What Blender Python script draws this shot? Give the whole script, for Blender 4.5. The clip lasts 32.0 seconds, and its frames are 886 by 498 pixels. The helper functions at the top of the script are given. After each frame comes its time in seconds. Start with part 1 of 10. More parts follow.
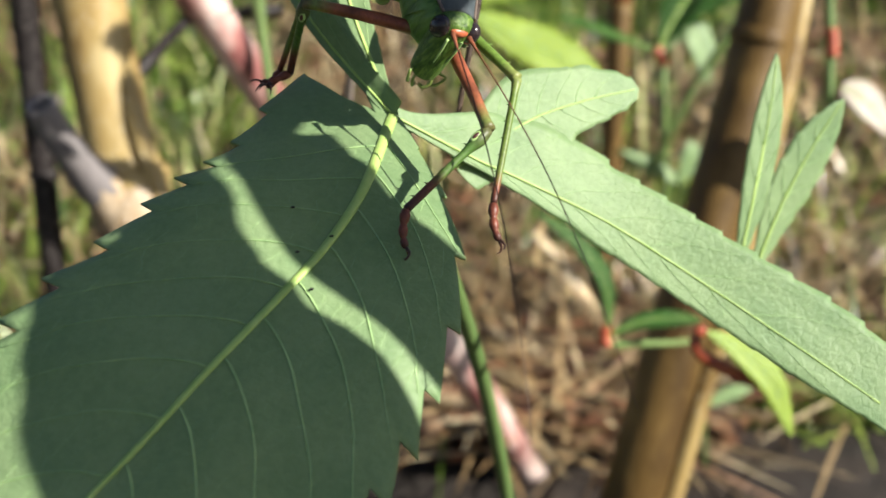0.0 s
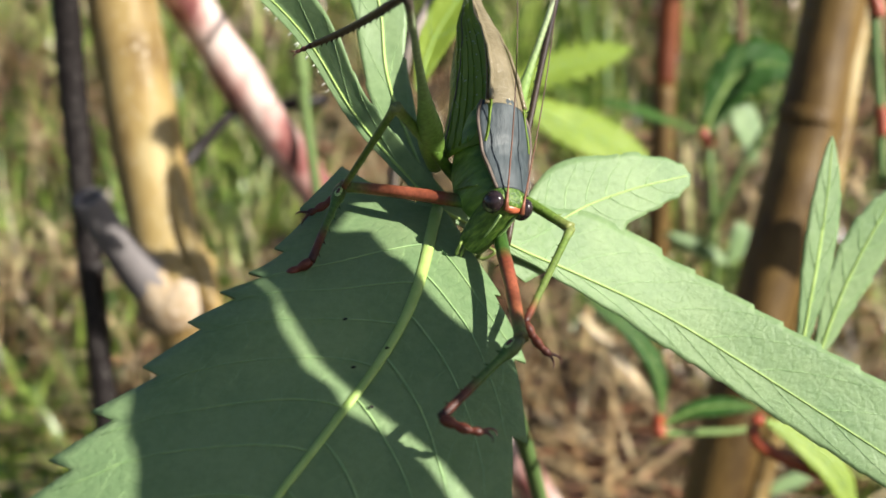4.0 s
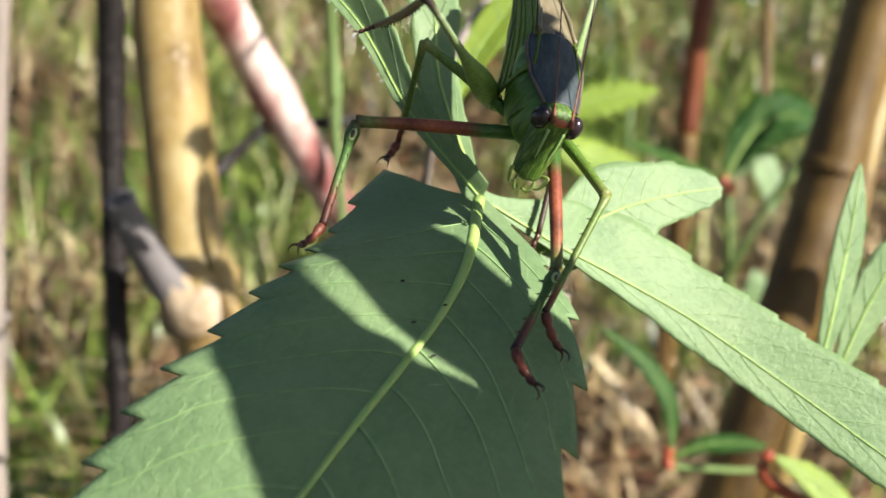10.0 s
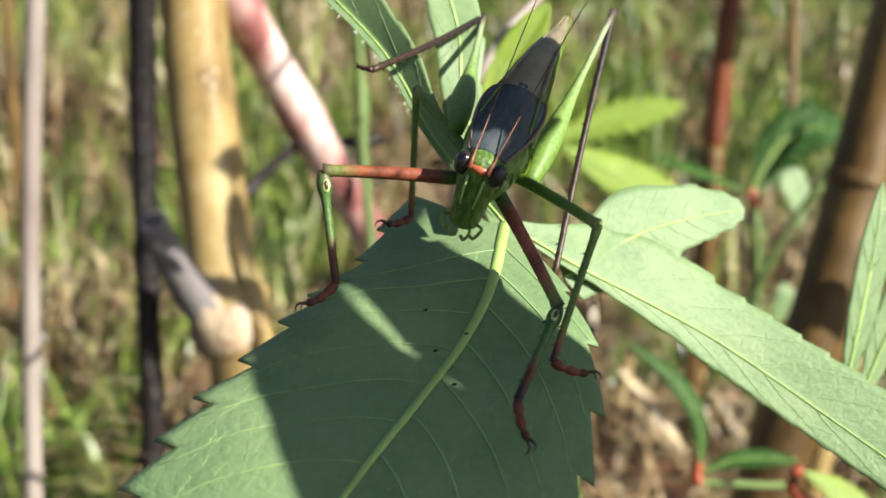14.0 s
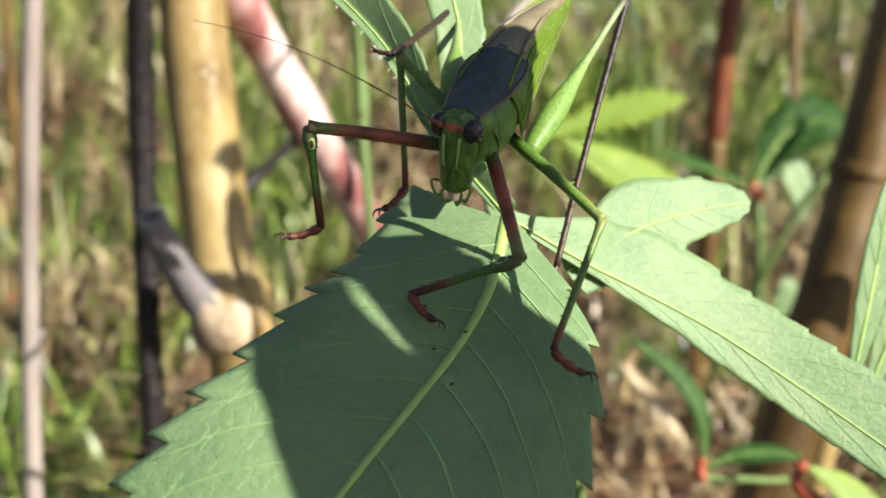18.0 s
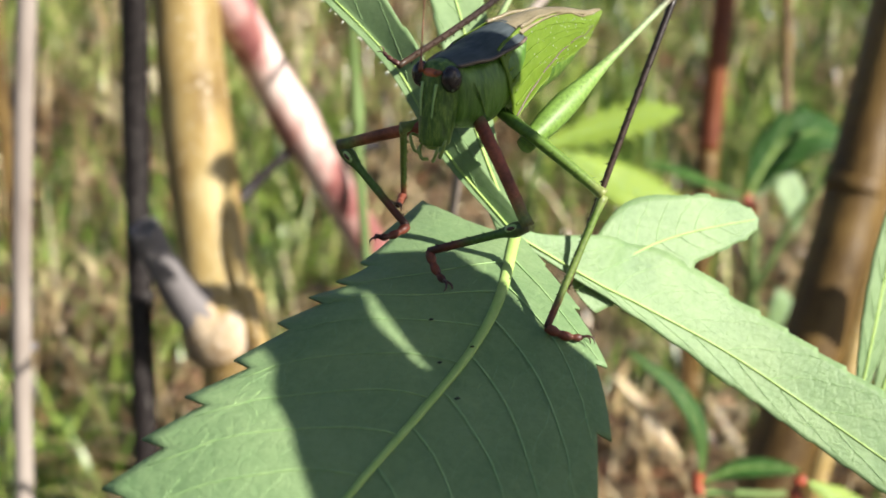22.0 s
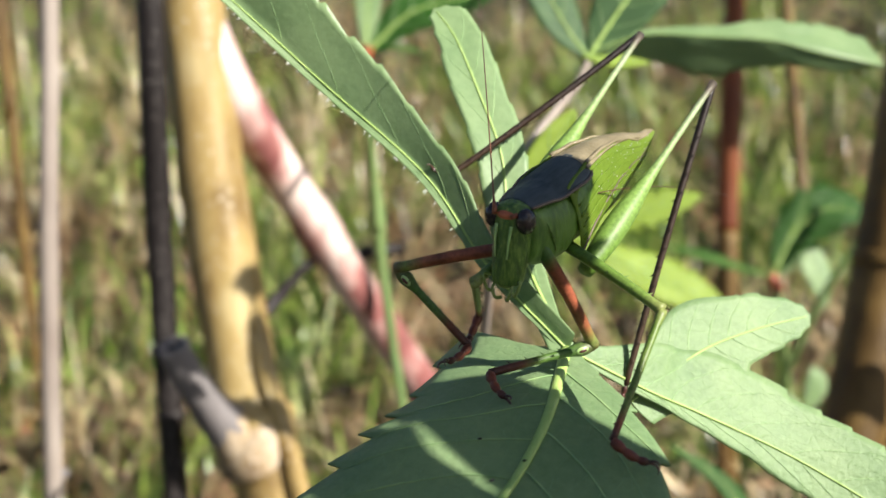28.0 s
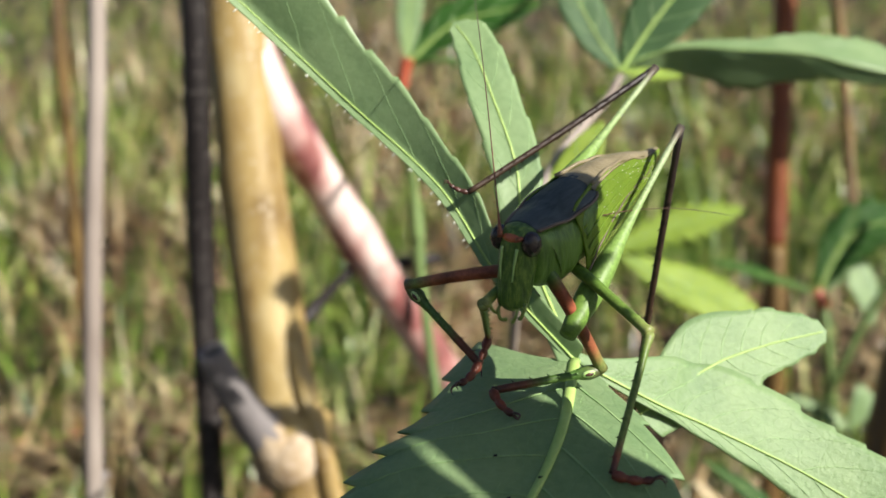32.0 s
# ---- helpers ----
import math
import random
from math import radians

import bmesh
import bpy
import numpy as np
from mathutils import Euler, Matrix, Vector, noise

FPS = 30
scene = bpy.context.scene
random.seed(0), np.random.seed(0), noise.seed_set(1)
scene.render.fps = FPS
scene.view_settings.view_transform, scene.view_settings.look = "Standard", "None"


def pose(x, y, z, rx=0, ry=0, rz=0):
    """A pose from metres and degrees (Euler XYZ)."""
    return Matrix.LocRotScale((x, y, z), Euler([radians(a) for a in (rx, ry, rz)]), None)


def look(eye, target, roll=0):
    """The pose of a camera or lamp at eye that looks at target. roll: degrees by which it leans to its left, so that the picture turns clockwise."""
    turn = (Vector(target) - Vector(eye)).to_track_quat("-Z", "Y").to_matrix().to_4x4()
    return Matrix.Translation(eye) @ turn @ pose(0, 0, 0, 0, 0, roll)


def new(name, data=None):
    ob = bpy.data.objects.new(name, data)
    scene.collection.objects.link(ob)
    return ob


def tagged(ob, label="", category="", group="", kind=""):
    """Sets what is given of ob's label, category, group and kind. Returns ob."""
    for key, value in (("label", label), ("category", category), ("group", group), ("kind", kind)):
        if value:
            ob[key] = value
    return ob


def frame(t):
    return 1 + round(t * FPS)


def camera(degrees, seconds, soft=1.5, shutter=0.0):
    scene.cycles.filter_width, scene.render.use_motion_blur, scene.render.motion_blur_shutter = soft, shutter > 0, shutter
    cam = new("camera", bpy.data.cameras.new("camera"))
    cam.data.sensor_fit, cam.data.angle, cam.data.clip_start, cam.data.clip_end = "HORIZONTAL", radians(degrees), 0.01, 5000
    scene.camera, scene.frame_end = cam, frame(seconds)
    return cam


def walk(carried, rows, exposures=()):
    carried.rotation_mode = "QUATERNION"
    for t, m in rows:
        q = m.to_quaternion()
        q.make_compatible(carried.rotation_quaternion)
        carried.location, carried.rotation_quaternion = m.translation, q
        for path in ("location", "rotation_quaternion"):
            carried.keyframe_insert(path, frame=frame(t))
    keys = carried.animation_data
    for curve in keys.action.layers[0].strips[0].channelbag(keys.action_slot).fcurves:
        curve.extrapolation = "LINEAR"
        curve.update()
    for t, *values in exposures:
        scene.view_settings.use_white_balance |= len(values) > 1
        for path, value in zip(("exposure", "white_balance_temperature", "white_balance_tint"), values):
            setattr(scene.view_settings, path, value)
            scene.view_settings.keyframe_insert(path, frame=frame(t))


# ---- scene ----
cam = camera(44.2, 32.0, soft=1.6)
cam.data.dof.use_dof = True
cam.data.dof.focus_distance = 0.094
cam.data.dof.aperture_fstop = 34.0
PATH = [
    (0, look((0.00000, 0.00000, 0.32000), (0.00001, 0.94020, -0.02061), 0.12)),
    (0.5, look((-0.00021, 0.00052, 0.31956), (-0.00549, 0.93826, -0.02775), 0.24)),
    (1, look((0.00056, 0.00075, 0.31924), (-0.01879, 0.94254, -0.01640), 0.45)),
    (1.5, look((0.00031, 0.00149, 0.31863), (-0.01670, 0.94966, 0.00132), 0.34)),
    (2, look((-0.00055, 0.00298, 0.31860), (-0.01760, 0.95354, 0.00853), -0.16)),
    (2.5, look((-0.00003, 0.00348, 0.31926), (-0.02394, 0.95449, 0.01102), -0.66)),
    (3, look((-0.00013, 0.00357, 0.31926), (-0.03322, 0.95425, 0.01084), -0.90)),
    (4, look((-0.00011, 0.00370, 0.31990), (-0.04173, 0.96635, 0.05235), -1.40)),
    (4.5, look((-0.00022, 0.00385, 0.31969), (-0.04716, 0.96992, 0.06572), -1.62)),
    (6.5, look((-0.00135, 0.00473, 0.31774), (-0.01444, 0.97612, 0.08061), -0.21)),
    (7, look((-0.00160, 0.00460, 0.31728), (-0.00759, 0.97520, 0.07668), 0.44)),
    (7.5, look((-0.00205, 0.00376, 0.31728), (-0.00105, 0.97441, 0.07678), 1.03)),
    (8, look((-0.00199, 0.00198, 0.31654), (-0.02220, 0.97275, 0.07738), 1.59)),
    (8.5, look((-0.00172, 0.00035, 0.31618), (-0.03375, 0.97276, 0.08510), 1.99)),
    (9, look((-0.00187, -0.00091, 0.31587), (-0.04601, 0.97059, 0.08295), 2.16)),
    (9.5, look((-0.00230, -0.00135, 0.31588), (-0.05652, 0.97030, 0.08577), 2.21)),
    (10, look((-0.00256, -0.00144, 0.31586), (-0.05460, 0.97038, 0.08595), 2.08)),
    (10.5, look((-0.00253, -0.00151, 0.31618), (-0.05855, 0.96956, 0.08405), 1.93)),
    (11, look((-0.00255, -0.00147, 0.31685), (-0.06143, 0.96945, 0.08479), 1.40)),
    (11.5, look((-0.00291, -0.00148, 0.31743), (-0.06158, 0.97006, 0.08796), 1.38)),
    (12, look((-0.00318, -0.00193, 0.31741), (-0.05808, 0.96938, 0.08602), 1.29)),
    (12.5, look((-0.00295, -0.00289, 0.31761), (-0.06808, 0.96954, 0.09370), 1.19)),
    (13, look((-0.00230, -0.00364, 0.31747), (-0.08438, 0.96858, 0.09828), 0.91)),
    (13.5, look((-0.00233, -0.00366, 0.31728), (-0.07983, 0.96889, 0.09785), 0.98)),
    (14, look((-0.00238, -0.00347, 0.31755), (-0.08034, 0.96913, 0.09849), 1.15)),
    (14.5, look((-0.00192, -0.00346, 0.31722), (-0.08132, 0.96842, 0.09555), 1.19)),
    (16.5, look((-0.00240, -0.00202, 0.31670), (-0.07553, 0.97021, 0.09439), 1.48)),
    (17, look((-0.00209, -0.00196, 0.31686), (-0.08008, 0.96981, 0.09418), 1.32)),
    (17.5, look((-0.00230, -0.00183, 0.31700), (-0.08275, 0.96999, 0.09544), 1.10)),
    (18, look((-0.00246, -0.00174, 0.31706), (-0.08137, 0.96978, 0.09363), 0.94)),
    (18.5, look((-0.00261, -0.00168, 0.31721), (-0.08521, 0.97011, 0.09630), 0.79)),
    (19, look((-0.00307, -0.00137, 0.31746), (-0.08305, 0.97096, 0.09797), 0.82)),
    (19.5, look((-0.00307, -0.00142, 0.31743), (-0.08089, 0.97110, 0.09800), 0.95)),
    (20, look((-0.00325, -0.00141, 0.31730), (-0.08019, 0.97155, 0.09953), 1.14)),
    (20.5, look((-0.00374, -0.00122, 0.31707), (-0.07838, 0.97238, 0.10139), 1.39)),
    (21, look((-0.00404, -0.00092, 0.31706), (-0.07369, 0.97272, 0.09985), 1.52)),
    (21.5, look((-0.00399, -0.00070, 0.31726), (-0.06737, 0.97344, 0.10038), 1.60)),
    (22, look((-0.00434, -0.00048, 0.31761), (-0.07351, 0.97363, 0.10242), 1.18)),
    (22.5, look((-0.00416, -0.00056, 0.31866), (-0.08551, 0.97336, 0.10687), 0.37)),
    (23, look((-0.00388, -0.00061, 0.31978), (-0.09551, 0.97480, 0.11935), -0.76)),
    (23.5, look((-0.00384, -0.00046, 0.32070), (-0.09972, 0.97618, 0.12836), -1.45)),
    (24, look((-0.00424, -0.00001, 0.32139), (-0.10171, 0.97837, 0.13895), -2.11)),
    (24.5, look((-0.00512, 0.00048, 0.32153), (-0.10262, 0.98064, 0.14899), -2.74)),
    (25, look((-0.00561, 0.00077, 0.32144), (-0.10109, 0.98422, 0.16749), -3.10)),
    (25.5, look((-0.00495, 0.00069, 0.32171), (-0.09793, 0.98633, 0.18073), -3.14)),
    (27.5, look((-0.00699, 0.00154, 0.32030), (-0.08981, 0.98849, 0.18224), -2.33)),
    (28, look((-0.00726, 0.00157, 0.31981), (-0.09175, 0.98912, 0.18711), -2.30)),
    (28.5, look((-0.00724, 0.00199, 0.31996), (-0.08865, 0.98984, 0.18755), -2.20)),
    (29, look((-0.00660, 0.00228, 0.32012), (-0.08936, 0.98941, 0.18330), -2.19)),
    (29.5, look((-0.00646, 0.00263, 0.32020), (-0.09329, 0.98962, 0.18492), -2.17)),
    (30, look((-0.00709, 0.00338, 0.31988), (-0.09307, 0.99047, 0.18471), -2.15)),
    (30.5, look((-0.00728, 0.00419, 0.31976), (-0.09312, 0.99161, 0.18703), -1.85)),
    (30.8, look((-0.00762, 0.00442, 0.31956), (-0.09418, 0.99187, 0.18749), -1.51)),
    (31, look((-0.00752, 0.00423, 0.31956), (-0.10146, 0.99071, 0.18534), -1.48)),
    (31.5, look((-0.00551, 0.00241, 0.31971), (-0.11968, 0.98775, 0.19295), -1.68)),
    (32, look((-0.00338, 0.00072, 0.31983), (-0.13454, 0.98464, 0.19858), -1.94)),
]
walk(cam, PATH, [(0, 1.14), (4, 1.08), (8, 1.16), (12, 1.23), (21, 1.25), (25, 1.22), (28, 1.16), (30.5, 0.98), (32, 0.98)])

# ---------------------------------------------------------------- light
SUN = Vector((0.74, -0.40, 0.54)).normalized()
world = bpy.data.worlds.new("world")
scene.world = world
world.use_nodes = True
wn = world.node_tree.nodes
sky = wn.new("ShaderNodeTexSky")
sky.sky_type = "NISHITA"
sky.sun_disc = False
sky.sun_elevation = math.asin(SUN.z)
sky.sun_rotation = math.atan2(SUN.x, SUN.y)
world.node_tree.links.new(sky.outputs[0], wn["Background"].inputs[0])
wn["Background"].inputs[1].default_value = 0.045
sun = new("sun", bpy.data.lights.new("sun", "SUN"))
sun.data.energy = 5.0
sun.data.angle = radians(0.55)
sun.data.color = (1.0, 0.95, 0.86)
sun.matrix_world = look(SUN * 3, (0, 0, 0))
scene.view_settings.exposure = 0.95

GROUND = 0.06


# ---------------------------------------------------------------- materials
def nodes_of(name):
    m = bpy.data.materials.new(name)
    m.use_nodes = True
    nt = m.node_tree
    return m, nt, nt.nodes, nt.links, nt.nodes["Principled BSDF"]


def ramp(nt, fac, stops):
    r = nt.nodes.new("ShaderNodeValToRGB")
    el = r.color_ramp.elements
    while len(el) < len(stops):
        el.new(0.5)
    for e, (p, c) in zip(el, stops):
        e.position, e.color = p, (*c, 1)
    nt.links.new(fac, r.inputs[0])
    return r.outputs[0]


def tex(nt, scale, detail=4.0, rough=0.6, stretch=(1, 1, 1), space="Object"):
    co = nt.nodes.new("ShaderNodeTexCoord")
    mp = nt.nodes.new("ShaderNodeMapping")
    mp.inputs["Scale"].default_value = stretch
    nz = nt.nodes.new("ShaderNodeTexNoise")
    nz.inputs["Scale"].default_value = scale
    nz.inputs["Detail"].default_value = detail
    nz.inputs["Roughness"].default_value = rough
    nt.links.new(co.outputs[space], mp.inputs[0])
    nt.links.new(mp.outputs[0], nz.inputs["Vector"])
    return nz.outputs[0]


def mixed(nt, a, b, fac, mode="MIX"):
    mx = nt.nodes.new("ShaderNodeMix")
    mx.data_type, mx.blend_type = "RGBA", mode
    for s, v in ((mx.inputs[6], a), (mx.inputs[7], b), (mx.inputs[0], fac)):
        if isinstance(v, bpy.types.NodeSocket):
            nt.links.new(v, s)
        else:
            s.default_value = v if isinstance(v, float) else (*v, 1)
    return mx.outputs[2]


def bumped(nt, bsdf, height, strength=0.3, dist=0.0004):
    b = nt.nodes.new("ShaderNodeBump")
    b.inputs["Strength"].default_value = strength
    b.inputs["Distance"].default_value = dist
    nt.links.new(height, b.inputs["Height"])
    nt.links.new(b.outputs[0], bsdf.inputs["Normal"])


def leaf_material(name, dark, light, glow, rough=0.5, through_amount=0.35, blotch=120, fine=1400, spec=0.4, relief=0.42):
    m, nt, nd, lk, bs = nodes_of(name)
    big = tex(nt, blotch, 3)
    small = tex(nt, fine, 5, 0.7)
    c = ramp(nt, big, [(0.3, dark), (0.7, light)])
    c2 = ramp(nt, small, [(0.3, tuple(v * 0.72 for v in dark)), (0.75, light)])
    c = mixed(nt, c, c2, 0.4)
    vor = nd.new("ShaderNodeTexVoronoi")
    vor.feature = "DISTANCE_TO_EDGE"
    vor.inputs["Scale"].default_value = fine * 0.55
    co = nd.new("ShaderNodeTexCoord")
    lk.new(co.outputs["Object"], vor.inputs["Vector"])
    net = ramp(nt, vor.outputs[0], [(0.0, (0.0, 0.0, 0.0)), (0.12, (1, 1, 1))])
    lk.new(c, bs.inputs["Base Color"])
    bs.inputs["Roughness"].default_value = rough
    bs.inputs["Specular IOR Level"].default_value = spec
    bumped(nt, bs, mixed(nt, mixed(nt, net, small, 0.85), big, 0.6), relief, 0.0008)
    tr = nd.new("ShaderNodeBsdfTranslucent")
    lk.new(mixed(nt, glow, c, 0.4), tr.inputs[0])
    ms = nd.new("ShaderNodeMixShader")
    ms.inputs[0].default_value = through_amount
    lk.new(bs.outputs[0], ms.inputs[1])
    lk.new(tr.outputs[0], ms.inputs[2])
    lk.new(ms.outputs[0], nd["Material Output"].inputs[0])
    return m


def stem_material(name, base, stops, spots=None, rough=0.6, stretch=(1, 1, 0.12), scale=260, bump=0.4, coat=0.0, blotch=38, spec=0.25, coat_rough=0.3, fibre=0.4):
    m, nt, nd, lk, bs = nodes_of(name)
    fib = tex(nt, scale, 5, 0.65, stretch)
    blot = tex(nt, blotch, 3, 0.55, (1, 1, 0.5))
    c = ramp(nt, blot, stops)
    c = mixed(nt, c, ramp(nt, fib, [(0.25, tuple(v * 0.6 for v in base)), (0.75, tuple(min(1, v * 1.15) for v in base))]), fibre)
    if spots:
        sp = tex(nt, 900, 1, 0.4)
        c = mixed(nt, c, spots, ramp(nt, sp, [(0.66, (0, 0, 0)), (0.72, (1, 1, 1))]))
    lk.new(c, bs.inputs["Base Color"])
    bs.inputs["Roughness"].default_value = rough
    bs.inputs["Specular IOR Level"].default_value = spec
    bs.inputs["Coat Weight"].default_value = coat
    bs.inputs["Coat Roughness"].default_value = coat_rough
    bumped(nt, bs, fib, bump, 0.0008)
    return m


def grass_material(name, stops, rough=0.55, through_amount=0.25):
    m, nt, nd, lk, bs = nodes_of(name)
    geo = nd.new("ShaderNodeNewGeometry")
    c = ramp(nt, geo.outputs["Random Per Island"], stops)
    # patchy darkening put into the colour, in place of shaded gaps between blades
    n = tex(nt, 60, 3)
    c = mixed(nt, c, ramp(nt, n, [(0.36, (0.6, 0.58, 0.54)), (0.56, (1.0, 1.0, 1.0))]), 1.0, "MULTIPLY")
    lk.new(c, bs.inputs["Base Color"])
    bs.inputs["Roughness"].default_value = rough
    bs.inputs["Specular IOR Level"].default_value = 0.7
    tr = nd.new("ShaderNodeBsdfTranslucent")
    lk.new(c, tr.inputs[0])
    ms = nd.new("ShaderNodeMixShader")
    ms.inputs[0].default_value = through_amount
    lk.new(bs.outputs[0], ms.inputs[1])
    lk.new(tr.outputs[0], ms.inputs[2])
    lk.new(ms.outputs[0], nd["Material Output"].inputs[0])
    return m


def plain(name, stops, rough=0.5, scale=500, bump=0.3, dist=0.0002, spec=0.5, sheen=0.0, stretch=(1, 1, 1)):
    m, nt, nd, lk, bs = nodes_of(name)
    n = tex(nt, scale, 4, 0.6, stretch)
    lk.new(ramp(nt, n, stops), bs.inputs["Base Color"])
    bs.inputs["Roughness"].default_value = rough
    bs.inputs["Specular IOR Level"].default_value = spec
    bumped(nt, bs, n, bump, dist)
    return m


LEAF = leaf_material("leaf_green", (0.165, 0.275, 0.123), (0.292, 0.402, 0.197), (0.4, 0.52, 0.07), 0.45, 0.3, spec=0.3)
LEAF_SMOOTH = leaf_material("leaf_green_smooth", (0.17, 0.275, 0.123), (0.292, 0.402, 0.197), (0.4, 0.52, 0.07), 0.4, 0.3, spec=0.35, relief=0.12)
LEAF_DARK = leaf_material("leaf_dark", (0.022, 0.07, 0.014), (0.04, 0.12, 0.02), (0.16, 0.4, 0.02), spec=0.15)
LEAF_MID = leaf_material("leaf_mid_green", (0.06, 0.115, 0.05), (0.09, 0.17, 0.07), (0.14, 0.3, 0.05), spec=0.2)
DEAD = leaf_material("dead_leaf", (0.09, 0.045, 0.025), (0.3, 0.19, 0.12), (0.3, 0.16, 0.08), 0.7, 0.1, 150, 900, 0.15)
LEAF_YELLOW = leaf_material("leaf_yellow_green", (0.2, 0.3, 0.035), (0.36, 0.48, 0.07), (0.55, 0.7, 0.07))
PALEPINK = leaf_material("pale_pink_leaf", (0.42, 0.34, 0.3), (0.62, 0.58, 0.48), (0.6, 0.5, 0.4), 0.6, 0.25)
VEIN = plain("leaf_vein", [(0.3, (0.28, 0.42, 0.1)), (0.7, (0.37, 0.5, 0.15))], 0.5, 700)
VEIN_SIDE = plain("side_vein", [(0.3, (0.19, 0.32, 0.12)), (0.7, (0.29, 0.42, 0.17))], 0.5, 700)
TAN = stem_material("tan_stem", (0.3, 0.212, 0.085), [(0.34, (0.12, 0.068, 0.02)), (0.47, (0.29, 0.202, 0.074)), (0.56, (0.335, 0.245, 0.095)), (0.68, (0.45, 0.36, 0.18))], (0.44, 0.37, 0.25), 0.4, coat=0.2, blotch=75, bump=0.35, fibre=0.35)
# PINK blotches: leaf shadow and whitish sun highlights painted into the stem colour
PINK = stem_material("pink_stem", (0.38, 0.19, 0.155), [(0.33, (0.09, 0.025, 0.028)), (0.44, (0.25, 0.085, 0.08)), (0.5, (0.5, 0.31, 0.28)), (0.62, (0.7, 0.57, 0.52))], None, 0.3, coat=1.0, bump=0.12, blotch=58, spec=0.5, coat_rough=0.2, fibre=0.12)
BLACK = stem_material("dark_stem", (0.014, 0.011, 0.011), [(0.3, (0.008, 0.006, 0.006)), (0.75, (0.022, 0.017, 0.016))], (0.11, 0.1, 0.09), 0.5, bump=0.2)
GREY = stem_material("grey_dead_stem", (0.16, 0.145, 0.145), [(0.3, (0.08, 0.072, 0.073)), (0.7, (0.27, 0.245, 0.24))], None, 0.75, bump=0.6)
COLLAR = stem_material("swollen_node", (0.34, 0.25, 0.15), [(0.3, (0.15, 0.095, 0.055)), (0.5, (0.34, 0.25, 0.15)), (0.7, (0.52, 0.43, 0.33))], (0.6, 0.52, 0.45), 0.6, blotch=110, bump=0.7, stretch=(1, 1, 0.6))
PALE = stem_material("pale_stem", (0.27, 0.23, 0.195), [(0.32, (0.15, 0.115, 0.1)), (0.66, (0.38, 0.33, 0.29))], None, 0.6)
REDSTEM = stem_material("red_stem", (0.17, 0.045, 0.015), [(0.3, (0.08, 0.02, 0.009)), (0.7, (0.27, 0.085, 0.025))], None, 0.45)
OCHRE = stem_material("ochre_stem", (0.1, 0.056, 0.015), [(0.32, (0.03, 0.016, 0.005)), (0.5, (0.095, 0.056, 0.015)), (0.7, (0.22, 0.14, 0.042))], (0.17, 0.115, 0.04), 0.5, blotch=60)
GREENSTEM = stem_material("green_stalk", (0.12, 0.185, 0.06), [(0.3, (0.07, 0.13, 0.035)), (0.7, (0.18, 0.25, 0.09))], None, 0.5)
KNOT = plain("red_knot", [(0.3, (0.22, 0.03, 0.012)), (0.7, (0.38, 0.085, 0.03))], 0.45, 400)
DEW = plain("dew", [(0.3, (0.7, 0.74, 0.66)), (0.7, (0.82, 0.85, 0.78))], 0.15, 900)
SOIL = plain("soil", [(0.2, (0.006, 0.005, 0.003)), (0.5, (0.018, 0.012, 0.008)), (0.8, (0.05, 0.034, 0.022))], 0.9, 40, 0.8, 0.01)
GRASS = grass_material("grass", [(0.0, (0.02, 0.05, 0.007)), (0.25, (0.06, 0.13, 0.015)), (0.5, (0.2, 0.33, 0.045)), (0.8, (0.4, 0.5, 0.1)), (1.0, (0.7, 0.7, 0.32))], 0.35)
STRAW = grass_material("straw", [(0.0, (0.02, 0.011, 0.006)), (0.32, (0.045, 0.026, 0.013)), (0.45, (0.3, 0.18, 0.08)), (0.7, (0.7, 0.53, 0.28)), (0.95, (0.92, 0.8, 0.54)), (1.0, (0.3, 0.1, 0.05))], 0.35, 0.15)
LITTER = grass_material("litter", [(0.0, (0.02, 0.008, 0.004)), (0.35, (0.1, 0.032, 0.014)), (0.7, (0.3, 0.13, 0.06)), (1.0, (0.5, 0.34, 0.2))], 0.7, 0.1)


# ---------------------------------------------------------------- mesh helpers
def mm(x, y, z):
    return Vector((x, y, z)) * 0.001


def mesh_object(name, verts, faces, material, parent=None, smooth=True):
    me = bpy.data.meshes.new(name)
    me.from_pydata([tuple(v) for v in verts], [], faces)
    me.materials.append(material)
    if smooth:
        me.polygons.foreach_set("use_smooth", [True] * len(me.polygons))
    me.update()
    ob = new(name, me)
    if parent:
        ob.parent = parent
    return ob


def part(name, bm, material, parent, label=""):
    me = bpy.data.meshes.new(name)
    bm.to_mesh(me)
    bm.free()
    me.materials.append(material)
    me.polygons.foreach_set("use_smooth", [True] * len(me.polygons))
    ob = new(name, me)
    ob.parent = parent
    if label:
        tagged(ob, label)
    return ob


def thing(name, label, category, group="", kind=""):
    return tagged(new(name), label, category, group, kind)


def curve_points(ctrl, n):
    """A smooth line through the control points (Catmull-Rom)."""
    p = [Vector(c) for c in ctrl]
    p = [p[0] * 2 - p[1]] + p + [p[-1] * 2 - p[-2]]
    out = []
    for i in range(n + 1):
        s = i / n * (len(p) - 3)
        k = min(int(s), len(p) - 4)
        t = s - k
        a, b, c, d = p[k:k + 4]
        out.append(0.5 * ((2 * b) + (c - a) * t + (2 * a - 5 * b + 4 * c - d) * t * t + (3 * b - a - 3 * c + d) * t ** 3))
    return out


